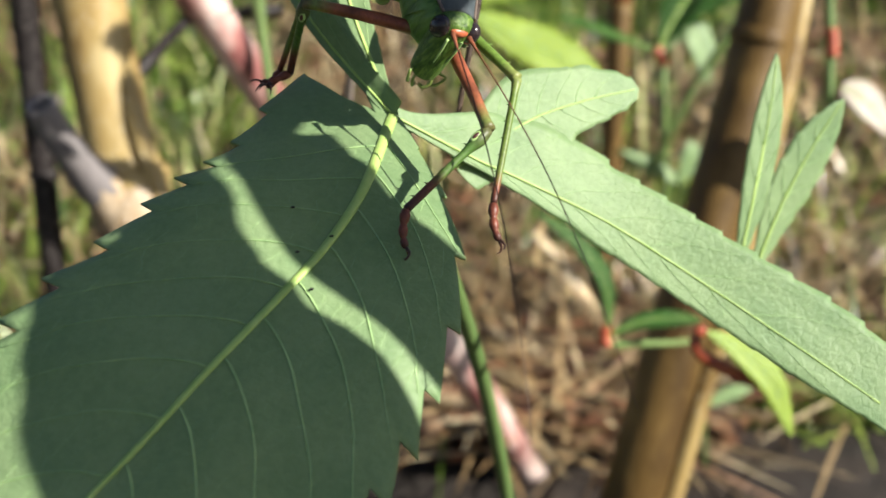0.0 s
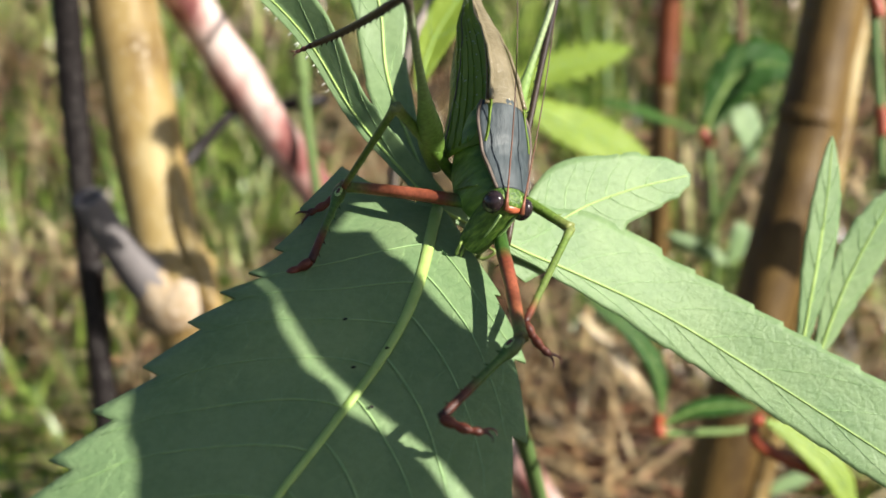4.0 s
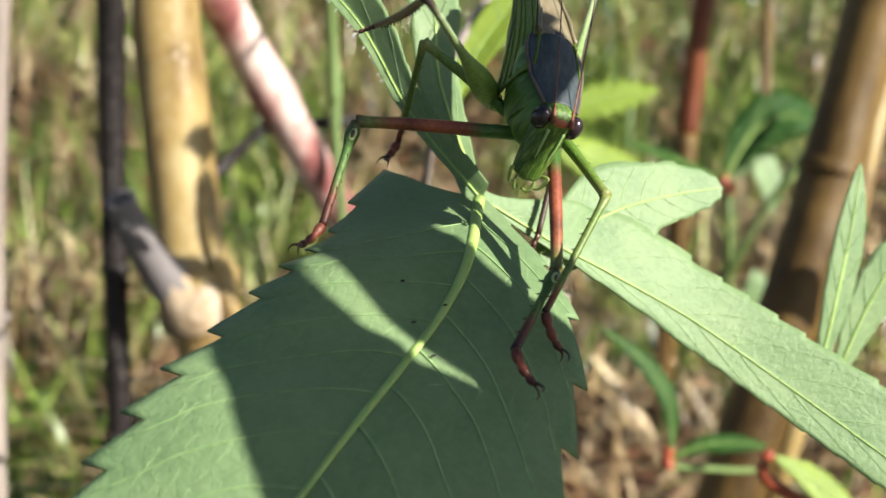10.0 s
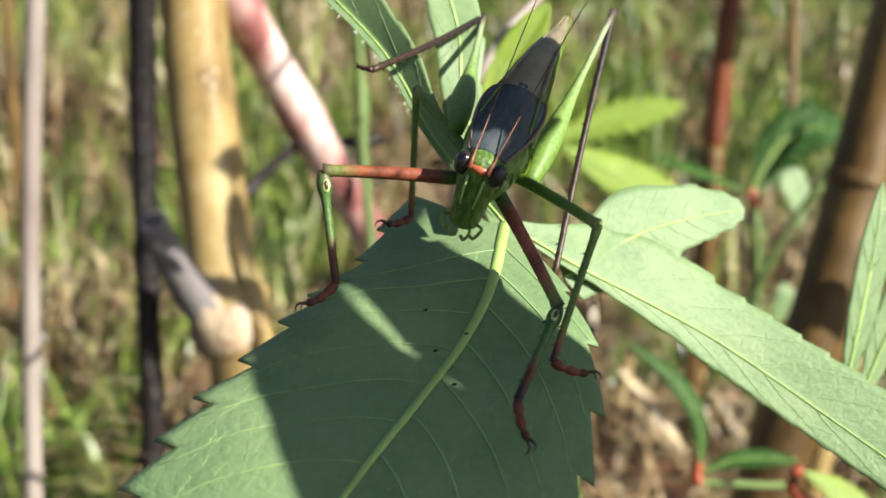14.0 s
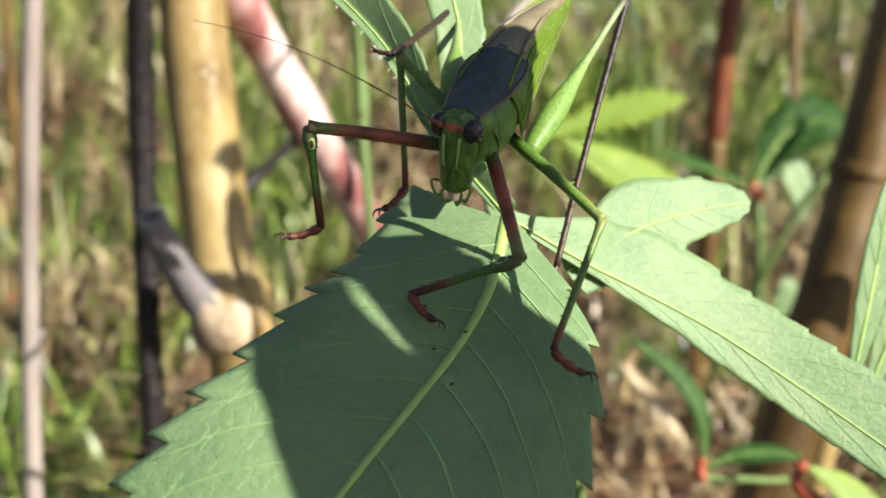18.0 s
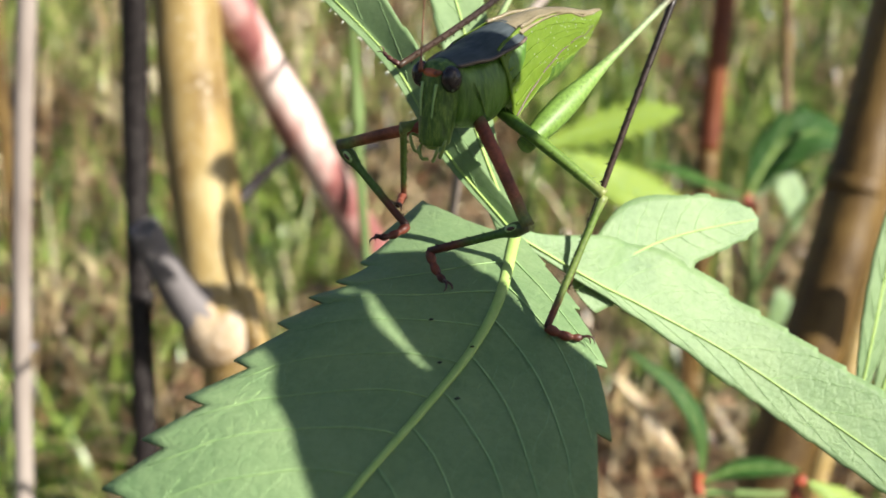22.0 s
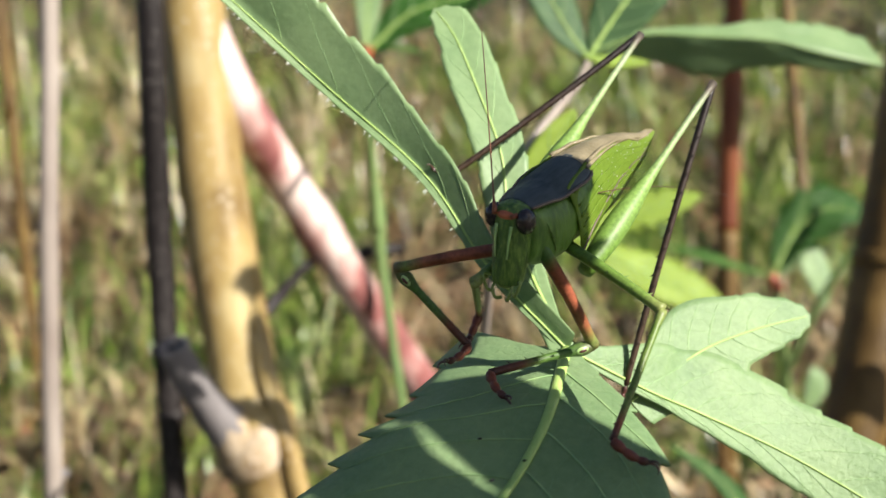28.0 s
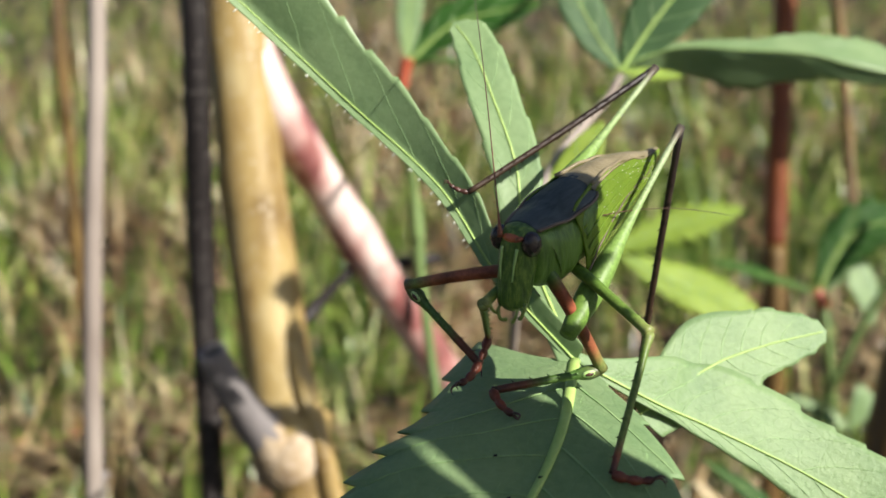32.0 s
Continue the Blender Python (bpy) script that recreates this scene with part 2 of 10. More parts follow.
def tube_data(pts, radius, sides=10, rough=0.0, flat=1.0, seed=0):
    """Verts and faces of a closed tube; radius is a function of 0..1."""
    verts, faces = [], []
    up = Vector((0.13, 0.31, 0.94))
    n = len(pts)
    for i, p in enumerate(pts):
        d = (pts[min(i + 1, n - 1)] - pts[max(i - 1, 0)]).normalized()
        a = d.cross(up)
        if a.length < 0.05:
            a = d.cross(Vector((1, 0, 0)))
        a.normalize()
        b = a.cross(d).normalized()
        r = radius(i / (n - 1))
        for k in range(sides):
            th = 2 * math.pi * k / sides
            q = r * (1 + rough * noise.noise(Vector((p.x * 90 + seed, p.z * 90, th * 0.8))))
            verts.append(p + a * (q * math.cos(th)) + b * (q * flat * math.sin(th)))
    for i in range(n - 1):
        for k in range(sides):
            k2 = (k + 1) % sides
            faces.append((i * sides + k, i * sides + k2, (i + 1) * sides + k2, (i + 1) * sides + k))
    faces.append(tuple(reversed(range(sides))))
    faces.append(tuple((n - 1) * sides + k for k in range(sides)))
    return verts, faces


def tube(name, ctrl, radius, material, parent=None, n=20, sides=10, rough=0.0, flat=1.0, seed=0):
    r = radius if callable(radius) else (lambda u: radius)
    v, f = tube_data(curve_points(ctrl, n), r, sides, rough, flat, seed)
    return mesh_object(name, v, f, material, parent)


class Blade:
    """A leaf blade round a curved midrib: at(u, v) is a place on it, v from -1 (its left margin) to 1."""

    def __init__(self, ctrl, normal, left, right, fold=0.12, droop=0.0, teeth=0, tooth=0.0, wave=0.0, seed=0, sweep=None, entire=0.0):
        self.sweep, self.entire = sweep or (lambda u, v: 0.25), entire
        self.line = curve_points(ctrl, 60)
        self.normal, self.left, self.right = Vector(normal).normalized(), left, right
        self.fold, self.droop, self.teeth, self.tooth, self.wave, self.seed = fold, droop, teeth, tooth, wave, seed

    def frame_at(self, u):
        s = min(max(u, 0.0), 1.0) * 60
        k = min(int(s), 59)
        p = self.line[k].lerp(self.line[k + 1], s - k)
        d0 = self.line[min(k + 1, 60)] - self.line[max(k - 1, 0)]
        d1 = self.line[min(k + 2, 60)] - self.line[k]
        d = d0.normalized().lerp(d1.normalized(), s - k).normalized()
        side = d.cross(self.normal).normalized()
        return p, d, side, side.cross(d).normalized()

    def half(self, u, v):
        w = (self.left if v < 0 else self.right)(u)
        if self.teeth and u >= self.entire:
            s = u * self.teeth + (0.37 if v < 0 else 0.0)
            big = 0.6 + 0.4 * noise.noise(Vector((int(s) * 1.7, self.seed, 1 if v < 0 else 5)))
            w *= 1 + self.tooth * big * (s % 1.0 - 0.5) * abs(v) ** 7
        return w

    def at(self, u, v, lift=0.0):
        p, d, side, up = self.frame_at(u)
        w = self.half(u, v)
        a = abs(v)
        h = w * (self.fold * a - self.droop * a * a)
        h += self.wave * w * noise.noise(Vector((u * 5 + self.seed, v * 1.6, self.seed)))
        return p + side * (w * v) + up * (h + lift) + d * (w * self.sweep(u, v) * a * a)

    def surface(self, nu=80, nv=16, thick=0.00022):
        verts, faces = [], []
        rows = nu + 1
        for layer in (0, 1):
            for i in range(rows):
                for j in range(nv + 1):
                    verts.append(self.at(i / nu, -1 + 2 * j / nv, -thick * layer))
        base = rows * (nv + 1)
        for i in range(nu):
            for j in range(nv):
                a, b = i * (nv + 1) + j, (i + 1) * (nv + 1) + j
                faces.append((a, a + 1, b + 1, b))
                faces.append((base + a, base + b, base + b + 1, base + a + 1))
            for j in (0, nv):
                a, b = i * (nv + 1) + j, (i + 1) * (nv + 1) + j
                faces.append((a, b, base + b, base + a) if j == 0 else (a, base + a, base + b, b))
        return verts, faces

    def along(self, u0, v1, reach, s, lift):
        """A place on the side vein that leaves the midrib at u0."""
        bend = 0.012 * s * noise.noise(Vector((u0 * 31 + self.seed, s * 3.2, v1 * 2)))
        return self.at(min(0.995, u0 + reach * s ** 1.25 + bend), v1 * s, lift)

    def fine_veins(self, starts, reach, r, lift):
        """Cross veins that tie neighbouring side veins together, as one mesh."""
        rng = random.Random(int(self.seed * 7) + 1)
        v, f = [], []
        for sgn in (-1, 1):
            for a, b in zip(starts, starts[1:]):
                for s in (0.2, 0.36, 0.5, 0.64, 0.77, 0.88):
                    s0, s1 = s + rng.uniform(-0.05, 0.05), s + rng.uniform(-0.1, 0.03)
                    pts = []
                    for i in range(7):
                        k = i / 6
                        sk = s0 + (s1 - s0) * k + 0.02 * math.sin(k * 6 + s * 40)
                        pts.append(self.along(a + (b - a) * k, sgn * 0.93, min(reach, 0.97 - a), sk, lift))
                    tv, tf = tube_data(pts, lambda q: r, 5, flat=0.5)
                    f += [tuple(n + len(v) for n in fc) for fc in tf]
                    v += tv
        return v, f

    def vein(self, u0, v1, reach, r, lift=0.00002, n=14):
        """A side vein from the midrib at u0 out to the margin."""
        pts = []
        for i in range(n + 1):
            s = i / n
            pts.append(self.along(u0, v1, reach, s, lift))
        return tube_data(pts, lambda s: r * (1 - 0.75 * s) + 0.00003, 6, flat=0.5)


def lobe_parts(name, blade, material, parent, rib=0.0005, veins=6, vein_r=0.00022, nu=80, nv=16, lift=0.00002, reach=0.13, rib_to=0.97, label="", fine=0.0):
    v, f = blade.surface(nu, nv)
    ob = mesh_object(name, v, f, material, parent)
    if label:
        tagged(ob, label)
    pts = [blade.at(i / 50 * rib_to, 0.0, lift) for i in range(51)]
    rv, rf = tube_data(pts, lambda s: rib * (1 - 0.8 * s) + 0.00008, 8, flat=0.6)
    mesh_object("midrib", rv, rf, VEIN, ob)
    for k in range(veins):
        u0 = 0.06 + 0.8 * k / max(1, veins)
        for sgn in (-1, 1):
            vv, vf = blade.vein(u0 + (0.02 if sgn > 0 else 0.0), sgn * 0.93, min(reach, 0.97 - u0), vein_r, lift)
            mesh_object("side_vein", vv, vf, VEIN_SIDE, ob)
    if fine:
        fv, ff = blade.fine_veins([0.06 + 0.8 * k / veins for k in range(veins)], reach, fine, -0.4 * fine)
        mesh_object("fine_vein", fv, ff, VEIN_SIDE, ob)
    return ob


def width(peak, at, base=0.0, tip=0.0, power=1.0):
    """A half-width along a blade: from base at 0 up to peak at 'at', down to tip at 1."""
    def w(u):
        if u < at:
            s = u / at
            return base + (peak - base) * math.sin(s * math.pi / 2) ** power
        s = (u - at) / (1 - at)
        return tip + (peak - tip) * max(0.0, math.cos(s * math.pi / 2)) ** 0.8
    return w


def profile(*stops):
    """A half-width along a blade, in millimetres, eased through the stops (place 0..1, width)."""
    def w(u):
        for (a, p), (b, q) in zip(stops, stops[1:]):
            if u <= b:
                s = max(0.0, (u - a) / (b - a))
                return 0.001 * (p + (q - p) * s * s * (3 - 2 * s))
        return 0.001 * stops[-1][1]
    return w


# ---------------------------------------------------------------- ground and grass
def ground_height(x, y):
    bank = 0.25 * max(0.0, min(y, 6.0) - 0.5)
    return GROUND + bank + 0.012 * noise.noise(Vector((x * 3, y * 3, 0))) + 0.006 * noise.noise(Vector((x * 14, y * 14, 2)))


def build_ground():
    verts, faces = [], []
    xs = [-400, -60, -8] + [-3 + 0.06 * i for i in range(101)] + [8, 60, 400]
    ys = [-400, -60, -8, -2] + [-1 + 0.06 * i for i in range(101)] + [8, 60, 1500]
    for y in ys:
        for x in xs:
            verts.append((x, y, ground_height(x, y)))
    w = len(xs)
    for j in range(len(ys) - 1):
        for i in range(w - 1):
            a = j * w + i
            faces.append((a, a + 1, a + w + 1, a + w))
    tagged(mesh_object("ground", verts, faces, SOIL), "brown soil under litter and grass", "ground", kind="structure")


def blades(name, n, region, length, wide, material, label, lean=0.5, flat=0.0, seed=1, category="grass"):
    """Many grass blades as one mesh; region gives a place for two random numbers."""
    rng = np.random.RandomState(seed)
    seg = 4
    verts = np.empty((n, (seg + 1) * 2, 3))
    for i in range(n):
        x, y = region(rng)
        z = ground_height(x, y) - 0.002
        le = length(rng)
        wd = wide(rng) / 2
        az = rng.uniform(0, 2 * math.pi)
        tilt = abs(rng.normal(0, lean)) if flat == 0 else rng.uniform(1.25, 1.5)
        bend = rng.uniform(0.2, 2.3) if flat == 0 else rng.uniform(-0.2, 0.3)
        face = az + math.pi / 2 + rng.normal(0, 0.4)
        px, py, pz = x, y, z + (0.0 if flat == 0 else rng.uniform(0, flat))
        a = tilt
        for s in range(seg + 1):
            ww = wd * (1 - (s / seg) ** 1.6) + 0.0002
            verts[i, s * 2] = (px - math.cos(face) * ww, py - math.sin(face) * ww, pz)
            verts[i, s * 2 + 1] = (px + math.cos(face) * ww, py + math.sin(face) * ww, pz)
            st = le / seg
            px += math.cos(az) * math.sin(a) * st
            py += math.sin(az) * math.sin(a) * st
            pz += math.cos(a) * st
            a = min(a + bend / seg, 2.4)
            low = GROUND + 0.25 * max(0.0, py - 0.5) + 0.002
            if pz < low:
                pz = low
    k = (seg + 1) * 2
    base = np.arange(n)[:, None, None] * k
    quad = np.array([[s * 2, s * 2 + 1, s * 2 + 3, s * 2 + 2] for s in range(seg)])[None]
    me = bpy.data.meshes.new(name)
    me.from_pydata(verts.reshape(-1, 3), [], (base + quad).reshape(-1, 4))
    me.materials.append(material)
    me.polygons.foreach_set("use_smooth", [True] * len(me.polygons))
    return tagged(new(name, me), label, category, kind="stuff")


def spread(y0, y1, slope=0.62, patch=0.0, side=1):
    """Random places in a wedge; with patch they keep to uneven clumps (side 1) or to the gaps between (side -1)."""
    def region(rng):
        for k in range(6):
            y = y0 + (y1 - y0) * rng.uniform() ** 1.3
            x = rng.uniform(-1, 1) * (0.15 + y * slope) - 0.08 * y
            if side * noise.noise(Vector((x * 7, y * 7, 3))) + 0.5 * side * noise.noise(Vector((x * 19, y * 19, 8))) > patch - 0.25 * k * patch:
                break
        return x, y
    return region


build_ground()
blades("meadow_grass", 10500, spread(0.45, 1.7, patch=0.04), lambda r: r.uniform(0.025, 0.1), lambda r: r.uniform(0.001, 0.0036), GRASS, "short bright green meadow grass growing through litter", 0.9, seed=2)
blades("far_grass", 12000, spread(1.0, 3.4, patch=0.04), lambda r: r.uniform(0.03, 0.13), lambda r: r.uniform(0.0014, 0.0044), GRASS, "sunlit green grass behind the weeds", 0.9, seed=3)
blades("dry_straw", 13000, spread(0.42, 3.2, patch=0.02, side=-1), lambda r: r.uniform(0.02, 0.12), lambda r: r.uniform(0.0008, 0.003), STRAW, "dry straw and dead stalks lying on the soil", flat=0.03, seed=4, category="straw")
blades("leaf_litter", 9000, spread(0.42, 1.9, patch=0.02, side=-1), lambda r: r.uniform(0.01, 0.034), lambda r: r.uniform(0.004, 0.014), LITTER, "brown dead leaf scraps on the soil", flat=0.026, seed=6, category="litter")
blades("dry_grass", 15000, spread(0.5, 3.2, patch=0.0, side=-1), lambda r: r.uniform(0.03, 0.12), lambda r: r.uniform(0.0008, 0.0026), STRAW, "thin bleached grass stalks among the green", 0.95, seed=9, category="grass")
blades("low_weeds", 3600, spread(0.45, 2.2, patch=0.1), lambda r: r.uniform(0.012, 0.04), lambda r: r.uniform(0.004, 0.012), GRASS, "small broad green weed leaves near the ground", 1.1, seed=7, category="weeds")
blades("standing_straw", 1500, lambda r: (-0.55 + r.normal(0, 0.2), r.uniform(0.75, 2.2)), lambda r: r.uniform(0.05, 0.2), lambda r: r.uniform(0.001, 0.0026), STRAW, "tall dry straw-coloured grass standing", 0.7, seed=5, category="straw")


def around(rng):
    """Places all about, but for the bare spot in front of the weeds."""
    while True:
        a, r = rng.uniform(0, 2 * math.pi), 0.35 + 3.4 * rng.uniform() ** 0.6
        x, y = r * math.cos(a), 0.9 + r * math.sin(a)
        if not (abs(x) < 0.35 and -0.1 < y < 0.55) and not (y > 0.45 and abs(x + 0.08 * y) < 0.15 + y * 0.6):
            return x, y


blades("surrounding_grass", 15000, around, lambda r: r.uniform(0.03, 0.1), lambda r: r.uniform(0.003, 0.008), GRASS, "green grass all round the weeds", 1.0, seed=12)
blades("surrounding_straw", 17000, around, lambda r: r.uniform(0.04, 0.16), lambda r: r.uniform(0.0025, 0.006), STRAW, "dry straw lying all round the weeds", flat=0.03, seed=13, category="straw")


# ---------------------------------------------------------------- stems
def build_stems():
    # dark dead stem
    t = thing("dead_weed", "thin blackish dead weed stem standing upright", "stem")
    tube("stalk", [mm(-100, 277, 460), mm(-104, 280, 345), mm(-107.5, 284, 280), mm(-106, 278, 200), mm(-103, 270, 55)], lambda u: 0.0036 - 0.0002 * u, BLACK, t, 40, 10, 0.12)
    tube("node", [mm(-106.9, 281.4, 240), mm(-106.7, 281, 237.5)], 0.0041, BLACK, t, 4, 10, 0.15)
    # thick tan stem with its node, cut branch and side rib
    t = thing("tan_weed_stem", "thick tan yellow weed stem with a node", "stem")
    tube("stalk", [mm(-103, 300, 440), mm(-97, 294, 344), mm(-93.5, 290, 299), mm(-86, 282, 245), mm(-80, 279, 220), mm(-70, 274, 130), mm(-62, 270, 55)], lambda u: 0.0088 + 0.0022 * math.exp(-((u - 0.56) / 0.03) ** 2) + 0.001 * u, TAN, t, 60, 20, 0.06)
    tube("side_rib", [mm(-83, 281, 270), mm(-79.5, 277, 255), mm(-76, 275, 240), mm(-70.5, 272.5, 218), mm(-57, 270, 130), mm(-50, 268, 58)], lambda u: 0.003 * min(1, 0.1 + u * 5), TAN, t, 24, 10, 0.08)
    build_stub(t)
    tagged(tube("node_collar", [mm(-86.5, 279.5, 238), mm(-84.8, 279, 233.5), mm(-83, 278.5, 229), mm(-81.5, 278.5, 225)], lambda u: 0.0094 + 0.0016 * math.sin(math.pi * u), COLLAR, t, 24, 28, 0.2), "pale pinkish swollen node")
    br = thing("pink_branch", "smooth pinkish red branch slanting off the stem", "branch")
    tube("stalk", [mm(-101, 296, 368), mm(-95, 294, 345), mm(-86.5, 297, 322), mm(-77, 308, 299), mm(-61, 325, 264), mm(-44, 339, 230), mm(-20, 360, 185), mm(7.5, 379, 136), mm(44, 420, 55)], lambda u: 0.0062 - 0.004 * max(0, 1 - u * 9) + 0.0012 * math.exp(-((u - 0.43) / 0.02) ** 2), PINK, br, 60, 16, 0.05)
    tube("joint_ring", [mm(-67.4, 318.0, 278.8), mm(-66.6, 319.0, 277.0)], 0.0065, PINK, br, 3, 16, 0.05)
    t = thing("black_twig", "thin black dry twig crossing the pink branch", "twig")
    tube("stalk", [mm(-84, 290, 262), mm(-79, 299, 268.5), mm(-71.5, 318, 276.2), mm(-60, 322, 276), mm(-48, 330, 276.5)], lambda u: 0.0014 + 0.0008 * math.sin(u * 9) ** 2, BLACK, t, 24, 7, 0.3)
    t = thing("green_stalk", "slender pale green stalk in front of the branch", "stalk")
    tube("stalk", [mm(-58, 325, 330), mm(-55.3, 323, 309), mm(-53.4, 319.5, 281), mm(-50.5, 316, 252), mm(-47.5, 312, 228), mm(-42, 308, 150), mm(-36, 305, 55)], lambda u: 0.0015 + 0.0012 * math.exp(-((u - 0.3) / 0.04) ** 2), GREENSTEM, t, 30, 9, 0.1)
    t = thing("beige_weed", "thin pale pinkish beige dry stem", "stem")
    tube("stalk", [mm(-121, 272, 450), mm(-124, 266, 350), mm(-126, 258, 290), mm(-127.5, 252, 228), mm(-129, 246, 130), mm(-131, 242, 55)], 0.0024, PALE, t, 40, 10, 0.1)
    tube("node", [mm(-127.2, 254.5, 233.5), mm(-127.4, 254, 231.5)], 0.0029, GREY, t, 3, 10)
    # red stem with ochre foot
    t = thing("red_weed", "upright reddish brown weed stem with ochre foot", "stem")
    tube("upper_stalk", [mm(103, 590, 520), mm(98, 580, 372), mm(92, 568, 280), mm(90, 563, 249)], 0.0056, REDSTEM, t, 24, 12, 0.06)
    tube("lower_stalk", [mm(90, 563, 249), mm(88.6, 555, 210), mm(87, 550, 150), mm(86, 548, 52)], 0.0057, OCHRE, t, 20, 12, 0.08)
    # thick ochre stem, leaning, with a thin one beside
    t = thing("ochre_weed_stem", "thick ochre brown leaning weed stem", "stem")
    tube("stalk", [mm(138, 380, 460), mm(105.5, 346, 301), mm(89.5, 327, 236), mm(67, 304, 157), mm(44, 285, 55)], lambda u: 0.0090 + 0.001 * u, OCHRE, t, 50, 18, 0.08)
    tube("node", [mm(97.3, 337, 269), mm(96.4, 336, 265)], 0.0095, OCHRE, t, 4, 18, 0.1)
    t = thing("thin_ochre_stem", "thinner straw-coloured stem beside the thick one", "stem")
    tube("stalk", [mm(150, 392, 420), mm(118, 357, 301), mm(107, 340, 250), mm(92, 322, 190), mm(60, 300, 55)], 0.0036, TAN, t, 30, 10, 0.08)
    t = thing("far_weed", "thin brown dead stem far behind in straw", "stem")
    tube("stalk", [mm(-372, 760, 560), mm(-360, 726, 407), mm(-352, 708, 250), mm(-345, 700, 55)], 0.0038, OCHRE, t, 24, 9, 0.1)
    tube("upper_stalk", [mm(-373, 757, 560), mm(-361, 723, 410), mm(-356, 714, 320)], 0.0041, OCHRE, t, 12, 9, 0.1)


def build_stub(t):
    """Hollow cut-off branch on the tan stem."""
    a, b = mm(-97, 258.5, 263.4), mm(-86, 275, 232)
    outer, fo = tube_data(curve_points([a, a.lerp(b, 0.4) + mm(-1, 0, -1), b], 14), lambda u: 0.0038 + 0.003 * u ** 2, 14, 0.2)
    fo = fo[:-2]
    inner, fi = tube_data(curve_points([a, a.lerp(b, 0.3)], 5), lambda u: 0.0029, 14)
    n = len(outer)
    fo += [tuple(n + k for k in reversed(f)) for f in fi[:-2]]
    fo += [(k, n + k, n + (k + 1) % 14, (k + 1) % 14) for k in range(14)]
    fo.append(tuple(n + 5 * 14 + k for k in range(14)))
    tagged(mesh_object("cut_branch", outer + inner, fo, GREY, t), "hollow grey cut branch")
    tube("branch_base", [a.lerp(b, 0.72), a.lerp(b, 0.86), b], lambda u: 0.0052 + 0.0024 * u, COLLAR, t, 10, 18, 0.15)


build_stems()


# ---------------------------------------------------------------- the palmate leaf under the insect
CENTRE = mm(-4.7, 100, 297)
LEAF_UP = (0.17, -0.42, 0.89)


def build_main_leaf():
    leaf = thing("palmate_leaf", "large pale green palmate weed leaf with toothed margin", "leaf")
    leaf.location = CENTRE
    c = CENTRE
    front = Blade([p - c for p in (c, mm(-5.9, 86.2, 293.2), mm(-10.6, 76.5, 288.1), mm(-16.5, 66, 282.8), mm(-25, 56, 274), mm(-34, 46, 262))],
                  LEAF_UP, width(0.0152, 0.42, 0.001), width(0.0152, 0.5, 0.0105), 0.04, 0.16, 15, 0.2, 0.06, 3,
                  lambda u, v: (0.75 * u - 0.1 - 0.4 * math.exp(-u / 0.07)) if v > 0 else 0.2 + 0.3 * u)
    lobe = lobe_parts("front_lobe", front, LEAF, leaf, 0.00048, 11, 0.00012, 300, 28, reach=0.12, fine=0.00004)
    right = Blade([p - c for p in (c, mm(3.2, 103, 292), mm(7.8, 104.5, 289.5), mm(16.5, 106, 284.7), mm(25, 104.5, 279.7), mm(35.7, 101, 273.2), mm(45.7, 97, 267.1))],
                  (-0.1, -0.78, 0.62), profile((0, 1), (0.167, 5.5), (0.33, 6.6), (0.42, 6.5), (0.48, 5.7), (0.67, 5.6), (0.83, 6.2), (1, 5)),
                  profile((0, 0.5), (0.167, 0.8), (0.33, 1.4), (0.42, 2.0), (0.5, 2.8), (0.67, 2.9), (0.83, 2.8), (1, 2)), 0.05, 0.05, 19, 0.11, 0.05, 7, entire=0.43)
    lobe_parts("right_lobe", right, LEAF, leaf, 0.00017, 9, 0.000045, 200, 14, lift=0.00001, fine=0.00002)
    sub = Blade([p - c for p in (mm(1.3, 102.8, 291.2), mm(8.3, 107.9, 294.5), mm(14.3, 111.4, 295.9), mm(20.9, 114.9, 296.6))],
                (0.38, -0.81, 0.44), profile((0, 2), (0.33, 5.0), (0.66, 3.8), (0.85, 2.5), (0.95, 1.4), (1, 0)),
                profile((0, 3), (0.33, 5.0), (0.45, 4.4), (0.55, 3.1), (0.7, 2.7), (0.86, 2.0), (0.95, 1.2), (1, 0)), 0.04, 0.05, 9, 0.09, 0.03, 9, entire=0.55)
    lobe_parts("side_lobe", sub, LEAF, leaf, 0.00015, 7, 0.00004, 140, 14, lift=0.00001, fine=0.00002)
    big = Blade([p - c for p in (c, mm(-11.9, 104, 304.4), mm(-17.8, 107.5, 312.9), mm(-27.6, 110.5, 321.9), mm(-36.5, 110.5, 330.6), mm(-44.3, 109, 338.3), mm(-50.7, 107, 345.1))],
                (-0.3, -0.82, 0.48), profile((0, 0.5), (0.2, 0.7), (0.4, 0.8), (0.6, 0.8), (0.8, 0.7), (1, 0.2)),
                profile((0, 1.6), (0.18, 2.0), (0.32, 3.0), (0.48, 5.2), (0.62, 6.3), (0.75, 6.4), (0.88, 4.6), (1, 0.2)), 0.36, 0.0, 18, 0.14, 0.05, 11)
    blade = lobe_parts("left_lobe", big, LEAF_SMOOTH, leaf, 0.00015, 8, 0.00002, 160, 14, lift=-0.00001)
    hairs, beads = [], random.Random(17)
    for k in range(46):
        root = big.at(0.22 + 0.7 * (k + beads.random()) / 46, -1.0)
        out = Vector((-0.55, -0.3, -0.6 + beads.uniform(-0.4, 0.4))).normalized()
        hairs.append(tube_data([root, root + out * 0.00015, root + out * beads.uniform(0.0002, 0.0005)], lambda q: 0.000025 + 0.00004 * q, 5))
    hv, hf = [], []
